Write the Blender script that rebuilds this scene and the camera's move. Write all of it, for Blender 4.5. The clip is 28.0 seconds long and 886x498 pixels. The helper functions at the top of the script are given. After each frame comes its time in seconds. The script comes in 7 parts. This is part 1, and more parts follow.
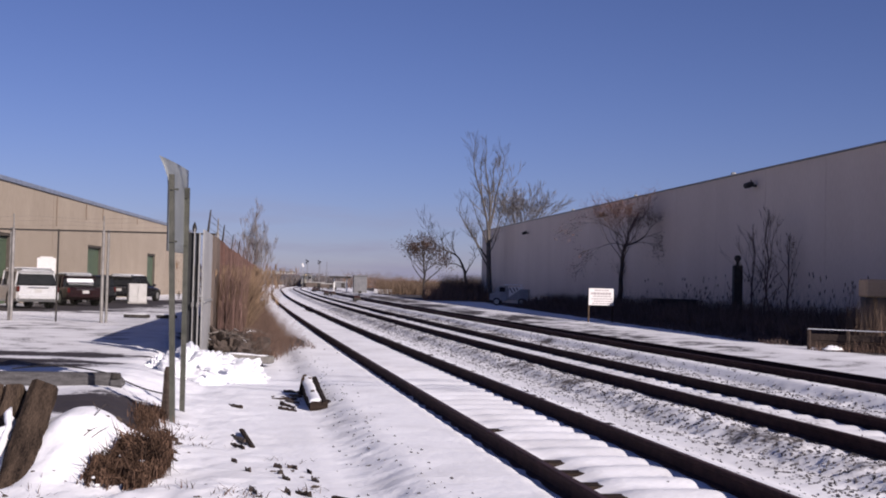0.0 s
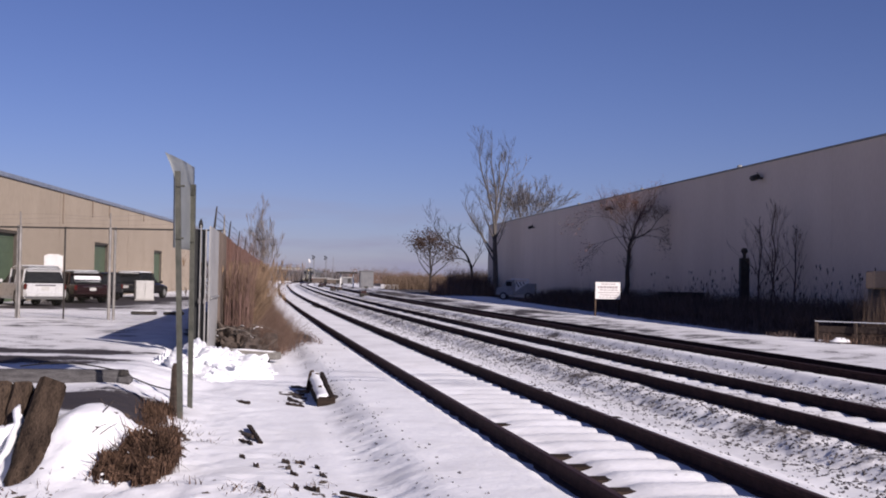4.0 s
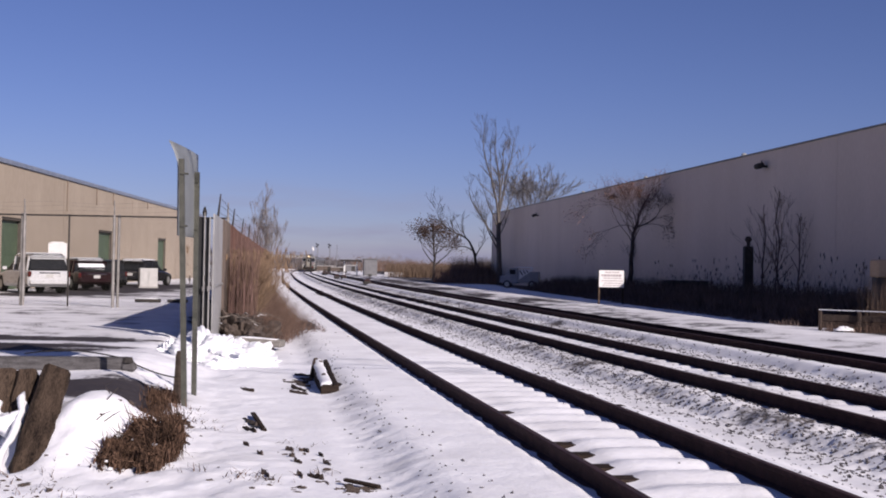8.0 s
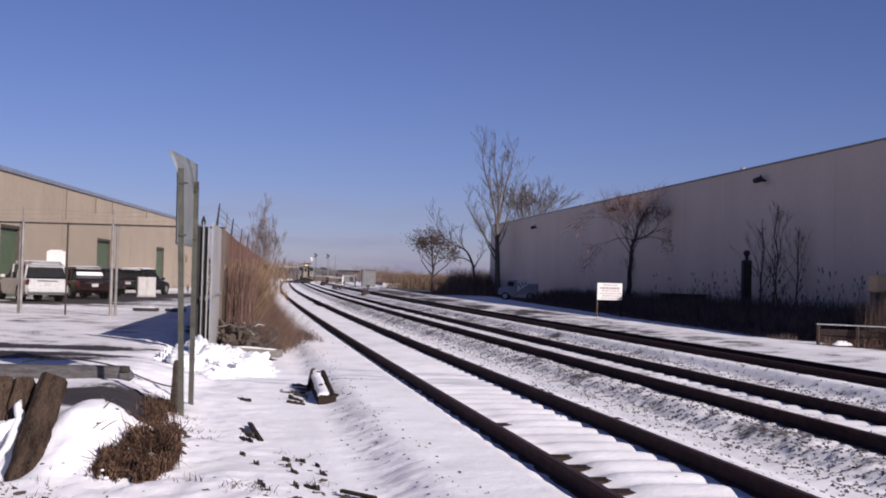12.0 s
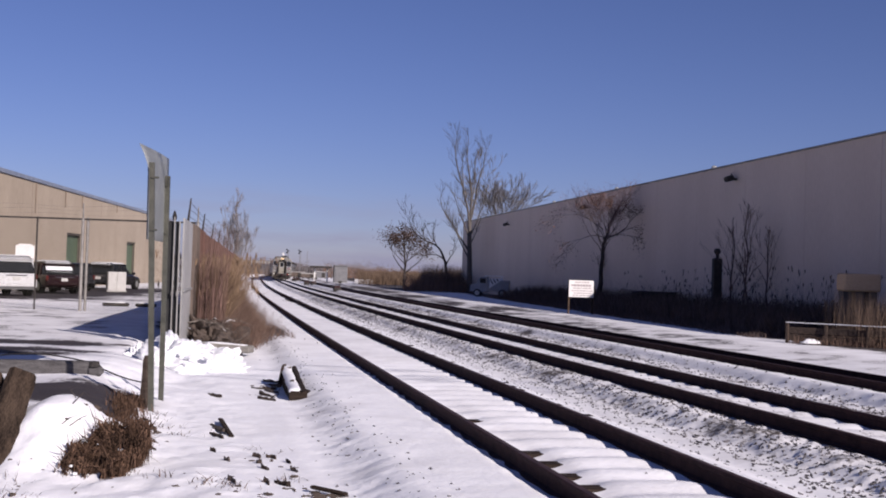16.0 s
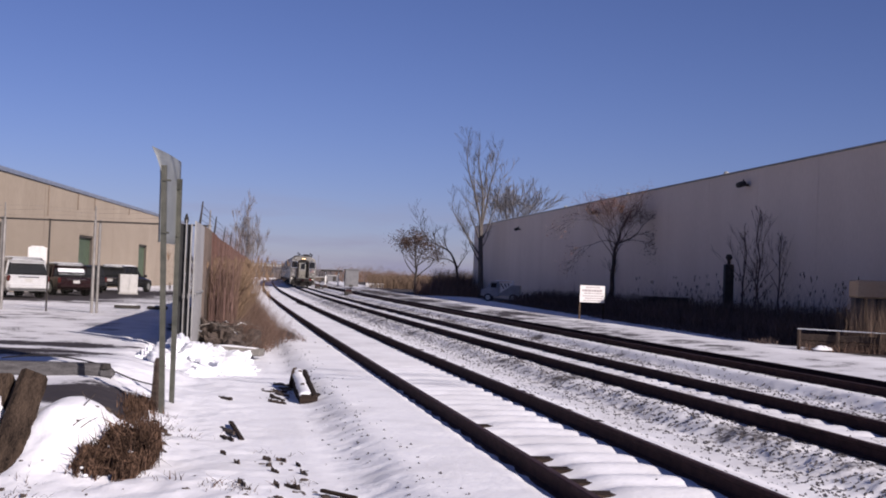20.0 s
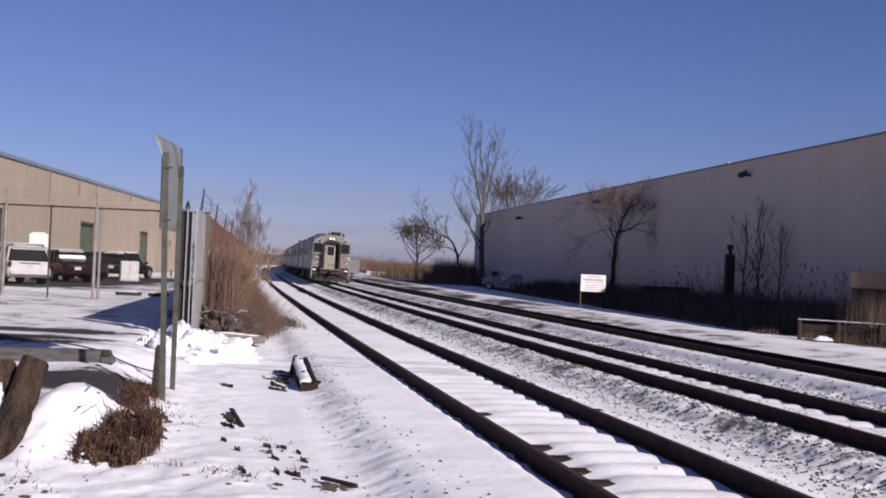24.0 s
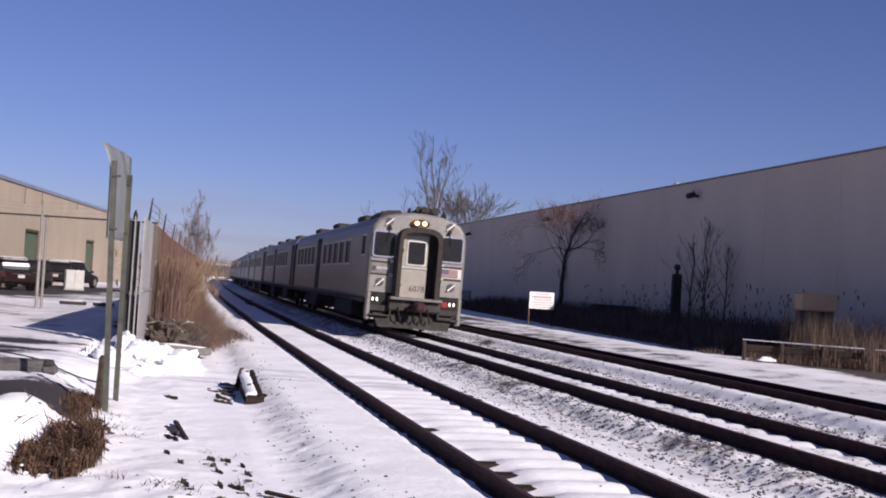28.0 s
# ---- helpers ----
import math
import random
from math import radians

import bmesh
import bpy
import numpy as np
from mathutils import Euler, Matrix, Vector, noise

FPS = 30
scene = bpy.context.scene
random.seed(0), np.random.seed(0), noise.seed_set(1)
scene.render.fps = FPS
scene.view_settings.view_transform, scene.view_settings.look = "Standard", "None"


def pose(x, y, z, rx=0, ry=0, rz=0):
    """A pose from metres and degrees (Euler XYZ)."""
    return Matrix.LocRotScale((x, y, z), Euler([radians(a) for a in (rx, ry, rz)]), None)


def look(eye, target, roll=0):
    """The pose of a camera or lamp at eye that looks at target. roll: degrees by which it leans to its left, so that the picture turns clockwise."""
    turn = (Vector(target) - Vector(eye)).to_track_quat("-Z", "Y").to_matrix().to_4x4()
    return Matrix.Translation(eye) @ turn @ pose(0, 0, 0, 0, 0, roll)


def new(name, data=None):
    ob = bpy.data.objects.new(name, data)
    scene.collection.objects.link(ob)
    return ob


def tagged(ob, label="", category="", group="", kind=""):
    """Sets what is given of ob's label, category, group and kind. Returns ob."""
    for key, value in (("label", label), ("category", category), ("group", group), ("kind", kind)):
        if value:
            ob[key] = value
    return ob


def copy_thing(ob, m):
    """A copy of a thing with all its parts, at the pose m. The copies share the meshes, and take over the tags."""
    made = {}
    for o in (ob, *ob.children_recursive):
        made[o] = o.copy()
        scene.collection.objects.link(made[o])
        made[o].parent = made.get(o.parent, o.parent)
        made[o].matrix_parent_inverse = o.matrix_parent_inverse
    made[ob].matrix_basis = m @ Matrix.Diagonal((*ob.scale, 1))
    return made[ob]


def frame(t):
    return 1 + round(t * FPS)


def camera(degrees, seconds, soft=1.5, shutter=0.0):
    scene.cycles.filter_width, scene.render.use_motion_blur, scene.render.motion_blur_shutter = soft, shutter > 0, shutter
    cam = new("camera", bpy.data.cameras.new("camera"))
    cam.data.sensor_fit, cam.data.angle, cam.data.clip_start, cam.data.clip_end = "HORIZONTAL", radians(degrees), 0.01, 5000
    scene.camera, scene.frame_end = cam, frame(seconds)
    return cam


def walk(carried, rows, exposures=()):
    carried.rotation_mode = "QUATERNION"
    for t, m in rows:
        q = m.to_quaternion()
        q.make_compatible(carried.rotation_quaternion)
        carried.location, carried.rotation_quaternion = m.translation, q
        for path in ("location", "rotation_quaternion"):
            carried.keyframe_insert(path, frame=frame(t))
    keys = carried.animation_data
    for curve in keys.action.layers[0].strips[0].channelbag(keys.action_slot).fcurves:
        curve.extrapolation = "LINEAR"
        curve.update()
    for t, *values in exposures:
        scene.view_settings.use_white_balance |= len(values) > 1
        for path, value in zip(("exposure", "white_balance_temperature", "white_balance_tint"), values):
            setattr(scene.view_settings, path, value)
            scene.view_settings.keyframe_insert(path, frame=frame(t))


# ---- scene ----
# The camera: on its stand beside the line, turning a little. Seconds, yaw, pitch, roll.
EYE = (0.0, 0.0, 1.55)
PATH = [
    (0, -0.27, 1.72, -1.4), (0.5, -0.28, 1.75, -1.45), (1, -0.13, 1.66, -1.16), (1.5, 0.1, 1.62, -1.07),
    (2, 0.15, 1.54, -1.12), (2.5, -0.04, 1.47, -1.04), (3, 0, 1.36, -1.2), (3.5, -0.1, 1.4, -1.02),
    (5.5, 0.57, 1.58, -1.15), (6, 0.34, 1.57, -1.23), (6.5, 0.29, 1.7, -1.22), (7, 0.17, 1.69, -1.02),
    (7.5, 0.19, 1.38, -0.91), (8, 0.22, 0.88, -1.08), (8.5, 0.35, 0.09, -1.27), (9, -0.07, 0.09, -0.91),
    (9.5, -0.4, 0.33, -1.1), (10, -0.24, 0.59, -1.6), (10.5, -0.08, 1.01, -1.44), (11, 0.05, 1.29, -1.3),
    (11.5, 0.17, 1.52, -1.29), (12, 0.14, 1.43, -1.55), (12.5, 0.1, 1.38, -1.95), (14.5, -0.45, 1.33, -2.13),
    (15, -0.83, 1.41, -2.04), (15.5, -1.33, 1.21, -1.64), (16, -1.21, 1.3, -1.86), (16.5, -0.68, 1.59, -2.23),
    (17, -0.57, 1.82, -2.1), (17.5, -0.98, 1.63, -1.79), (18, -0.91, 1.44, -2.07), (18.5, -0.72, 1.29, -1.97),
    (19, -0.79, 1.29, -2.31), (19.5, -0.78, 1.25, -2.12), (20, -0.68, 1.49, -2.2), (20.5, -0.39, 1.36, -2.12),
    (21, -0.28, 1.26, -2.21), (21.5, -0.05, 1.21, -2.24), (23.5, -0.31, 1.08, -2.71), (24, -0.63, 0.93, -2.5),
    (24.5, -0.69, 0.8, -2.59), (25, -0.5, 0.82, -2.94), (25.5, -0.46, 0.71, -3.3), (26, -0.72, 0.81, -3.19),
    (26.5, -1.3, 0.92, -3.09), (27, -1.97, 1.16, -2.94), (27.5, -2.66, 1.69, -3.06), (28, -3.09, 1.79, -3.53),
]
cam = camera(41.0, 28.0, soft=1.9)
walk(cam, [(t, pose(*EYE, 90 + p, r, y)) for t, y, p, r in PATH], exposures=[(0.0, 0.36), (21.0, 0.38), (26.0, 0.39), (28.0, 0.5)])

# ---- light: low winter sun behind the camera's right shoulder, clear sky ----
SUN_AZ, SUN_EL = 140.0, 25.5
world = bpy.data.worlds.new("winter_sky")
scene.world = world
world.use_nodes = True
wt = world.node_tree
wt.nodes.clear()
sky = wt.nodes.new("ShaderNodeTexSky")
sky.sky_type = "NISHITA"
sky.sun_disc = False
sky.sun_elevation, sky.sun_rotation = radians(SUN_EL), radians(SUN_AZ)
sky.altitude = 1500.0
sky.air_density, sky.dust_density, sky.ozone_density = 1.0, 1.0, 4.0
back = wt.nodes.new("ShaderNodeBackground")
back.inputs["Strength"].default_value = 0.0645
wout = wt.nodes.new("ShaderNodeOutputWorld")
# a deep clear winter blue, with faint low clouds
hue = wt.nodes.new("ShaderNodeMix")
hue.data_type, hue.blend_type = "RGBA", "MULTIPLY"
hue.inputs[0].default_value = 1.0
hue.inputs[7].default_value = (0.74, 0.64, 0.905, 1)
wt.links.new(sky.outputs[0], hue.inputs[6])
where = wt.nodes.new("ShaderNodeTexCoord")
flat = wt.nodes.new("ShaderNodeMapping")
flat.inputs["Scale"].default_value = (6.0, 6.0, 42.0)
puffs = wt.nodes.new("ShaderNodeTexNoise")
puffs.inputs["Scale"].default_value, puffs.inputs["Detail"].default_value = 1.0, 6.0
wt.links.new(where.outputs["Generated"], flat.inputs[0])
wt.links.new(flat.outputs[0], puffs.inputs["Vector"])
parts = wt.nodes.new("ShaderNodeSeparateXYZ")
wt.links.new(where.outputs["Generated"], parts.inputs[0])
low = wt.nodes.new("ShaderNodeMapRange")
low.inputs["From Min"].default_value, low.inputs["From Max"].default_value = 0.075, 0.012
wt.links.new(parts.outputs["Z"], low.inputs[0])
veil = wt.nodes.new("ShaderNodeMapRange")
veil.inputs["From Min"].default_value, veil.inputs["From Max"].default_value = 0.46, 0.66
wt.links.new(puffs.outputs[0], veil.inputs[0])
mask = wt.nodes.new("ShaderNodeMath")
mask.operation = "MULTIPLY"
wt.links.new(low.outputs[0], mask.inputs[0])
wt.links.new(veil.outputs[0], mask.inputs[1])
cloud = wt.nodes.new("ShaderNodeMix")
cloud.data_type = "RGBA"
cloud.inputs[7].default_value = (3.7, 3.6, 5.2, 1)
wt.links.new(mask.outputs[0], cloud.inputs[0])
wt.links.new(hue.outputs[2], cloud.inputs[6])
wt.links.new(cloud.outputs[2], back.inputs[0])
wt.links.new(back.outputs[0], wout.inputs[0])

sun_data = bpy.data.lights.new("sun", "SUN")
sun_data.energy, sun_data.angle, sun_data.color = 4.65, radians(0.53), (1.0, 0.888, 0.852)
sun = new("sun", sun_data)
sx, sy = math.sin(radians(SUN_AZ)), math.cos(radians(SUN_AZ))
sun.matrix_world = look((60 * sx, 60 * sy, 60 * math.tan(radians(SUN_EL))), (0, 0, 0))


# ---- materials ----
def mat(name, a, b, scale=6.0, rough=0.7, metal=0.0, bump=0.15, fine=8.0, detail=5.0, stretch=None, island=0.0, spec=0.5, object_random=0.0):
    """Two colours mixed by large and fine noise, with bump and uneven gloss."""
    m = bpy.data.materials.new(name)
    m.use_nodes = True
    nt = m.node_tree
    p = nt.nodes["Principled BSDF"]
    co = nt.nodes.new("ShaderNodeTexCoord")
    mp = nt.nodes.new("ShaderNodeMapping")
    if stretch:
        mp.inputs["Scale"].default_value = stretch
    nt.links.new(co.outputs["Object"], mp.inputs[0])
    n1, n2 = nt.nodes.new("ShaderNodeTexNoise"), nt.nodes.new("ShaderNodeTexNoise")
    n1.inputs["Scale"].default_value, n2.inputs["Scale"].default_value = scale, scale * fine
    n1.inputs["Detail"].default_value, n2.inputs["Detail"].default_value = detail, 4.0
    for n in (n1, n2):
        nt.links.new(mp.outputs[0], n.inputs["Vector"])
    mixn = nt.nodes.new("ShaderNodeMath")
    mixn.operation = "MULTIPLY_ADD"
    mixn.inputs[1].default_value = 0.45
    nt.links.new(n2.outputs[0], mixn.inputs[0])
    half = nt.nodes.new("ShaderNodeMath")
    half.operation = "MULTIPLY"
    half.inputs[1].default_value = 0.55
    nt.links.new(n1.outputs[0], half.inputs[0])
    nt.links.new(half.outputs[0], mixn.inputs[2])
    ramp = nt.nodes.new("ShaderNodeValToRGB")
    ramp.color_ramp.elements[0].position, ramp.color_ramp.elements[1].position = 0.36, 0.64
    ramp.color_ramp.elements[0].color, ramp.color_ramp.elements[1].color = (*a, 1), (*b, 1)
    nt.links.new(mixn.outputs[0], ramp.inputs[0])
    colour = ramp.outputs[0]
    for amount, kind in ((island, "geo"), (object_random, "ob")):
        if amount:
            src = nt.nodes.new("ShaderNodeNewGeometry") if kind == "geo" else nt.nodes.new("ShaderNodeObjectInfo")
            out = src.outputs["Random Per Island" if kind == "geo" else "Random"]
            ma = nt.nodes.new("ShaderNodeMapRange")
            ma.inputs["To Min"].default_value, ma.inputs["To Max"].default_value = 1 - amount, 1 + amount
            nt.links.new(out, ma.inputs[0])
            hv = nt.nodes.new("ShaderNodeHueSaturation")
            nt.links.new(ma.outputs[0], hv.inputs["Value"])
            nt.links.new(colour, hv.inputs["Color"])
            colour = hv.outputs[0]
    nt.links.new(colour, p.inputs["Base Color"])
    rr = nt.nodes.new("ShaderNodeMapRange")
    rr.inputs["To Min"].default_value, rr.inputs["To Max"].default_value = max(0.03, rough - 0.1), min(1, rough + 0.1)
    nt.links.new(n2.outputs[0], rr.inputs[0])
    nt.links.new(rr.outputs[0], p.inputs["Roughness"])
    p.inputs["Metallic"].default_value = metal
    p.inputs["Specular IOR Level"].default_value = spec
    if bump:
        bn = nt.nodes.new("ShaderNodeBump")
        bn.inputs["Strength"].default_value, bn.inputs["Distance"].default_value = bump, 0.03
        nt.links.new(mixn.outputs[0], bn.inputs["Height"])
        nt.links.new(bn.outputs[0], p.inputs["Normal"])
    return m


def glow(name, colour, strength):
    m = bpy.data.materials.new(name)
    m.use_nodes = True
    p = m.node_tree.nodes["Principled BSDF"]
    p.inputs["Base Color"].default_value = (*colour, 1)
    p.inputs["Emission Color"].default_value = (*colour, 1)
    p.inputs["Emission Strength"].default_value = strength
    return m


def ground_mat():
    """Snow over asphalt (soil = 0) or earth and ballast (soil = 1), thin where bare is high."""
    m = bpy.data.materials.new("snowy_ground")
    m.use_nodes = True
    nt = m.node_tree
    p = nt.nodes["Principled BSDF"]
    L = nt.links.new

    def node(kind, **kw):
        n = nt.nodes.new(kind)
        for k, v in kw.items():
            n.inputs[k].default_value = v
        return n
    co = node("ShaderNodeTexCoord")
    big = node("ShaderNodeTexNoise", Scale=0.9, Detail=8.0, Roughness=0.62)
    fine = node("ShaderNodeTexNoise", Scale=14.0, Detail=6.0)
    grit = node("ShaderNodeTexNoise", Scale=60.0, Detail=3.0)
    for n in (big, fine, grit):
        L(co.outputs["Object"], n.inputs["Vector"])
    bare = nt.nodes.new("ShaderNodeAttribute")
    bare.attribute_name = "bare"
    soil = nt.nodes.new("ShaderNodeAttribute")
    soil.attribute_name = "soil"
    # bare + noise decides where the snow is gone
    a = nt.nodes.new("ShaderNodeMath")
    a.operation = "MULTIPLY_ADD"
    a.inputs[1].default_value = 1.1
    L(big.outputs[0], a.inputs[0])
    lift = nt.nodes.new("ShaderNodeMath")
    lift.operation = "SUBTRACT"
    lift.inputs[1].default_value = 0.225
    L(bare.outputs["Fac"], lift.inputs[0])
    L(lift.outputs[0], a.inputs[2])
    b = nt.nodes.new("ShaderNodeMath")
    b.operation = "MULTIPLY_ADD"
    b.inputs[1].default_value = 0.45
    L(fine.outputs[0], b.inputs[0])
    L(a.outputs[0], b.inputs[2])
    edge = node("ShaderNodeMapRange")
    edge.inputs["From Min"].default_value, edge.inputs["From Max"].default_value = 0.95, 1.10
    L(b.outputs[0], edge.inputs[0])
    snow = nt.nodes.new("ShaderNodeValToRGB")
    snow.color_ramp.elements[0].color, snow.color_ramp.elements[1].color = (0.80, 0.80, 0.83, 1), (0.90, 0.90, 0.91, 1)
    snow.color_ramp.elements[0].position, snow.color_ramp.elements[1].position = 0.3, 0.65
    L(fine.outputs[0], snow.inputs[0])
    asphalt = nt.nodes.new("ShaderNodeValToRGB")
    asphalt.color_ramp.elements[0].color, asphalt.color_ramp.elements[1].color = (0.028, 0.024, 0.027, 1), (0.075, 0.066, 0.070, 1)
    L(grit.outputs[0], asphalt.inputs[0])
    earth = nt.nodes.new("ShaderNodeValToRGB")
    earth.color_ramp.elements[0].color, earth.color_ramp.elements[1].color = (0.032, 0.028, 0.028, 1), (0.12, 0.104, 0.098, 1)
    L(fine.outputs[0], earth.inputs[0])
    under, top = nt.nodes.new("ShaderNodeMix"), nt.nodes.new("ShaderNodeMix")
    under.data_type = top.data_type = "RGBA"
    L(soil.outputs["Fac"], under.inputs[0])
    L(asphalt.outputs[0], under.inputs[6])
    L(earth.outputs[0], under.inputs[7])
    L(edge.outputs[0], top.inputs[0])
    L(under.outputs[2], top.inputs[7])
    dirt = node("ShaderNodeMapRange")
    dirt.inputs["From Min"].default_value, dirt.inputs["From Max"].default_value = 0.55, 1.0
    dirt.inputs["To Max"].default_value = 0.5
    L(b.outputs[0], dirt.inputs[0])
    soot = nt.nodes.new("ShaderNodeMix")
    soot.data_type = "RGBA"
    soot.inputs[7].default_value = (0.40, 0.385, 0.39, 1)
    L(dirt.outputs[0], soot.inputs[0])
    L(snow.outputs[0], soot.inputs[6])
    L(soot.outputs[2], top.inputs[6])
    L(top.outputs[2], p.inputs["Base Color"])
    p.inputs["Roughness"].default_value = 0.85
    p.inputs["Specular IOR Level"].default_value = 0.1
    bump = node("ShaderNodeBump", Strength=0.22, Distance=0.04)
    mixh = nt.nodes.new("ShaderNodeMath")
    mixh.operation = "MULTIPLY_ADD"
    mixh.inputs[1].default_value = 0.3
    L(grit.outputs[0], mixh.inputs[0])
    L(fine.outputs[0], mixh.inputs[2])
    L(mixh.outputs[0], bump.inputs["Height"])
    L(bump.outputs[0], p.inputs["Normal"])
    return m


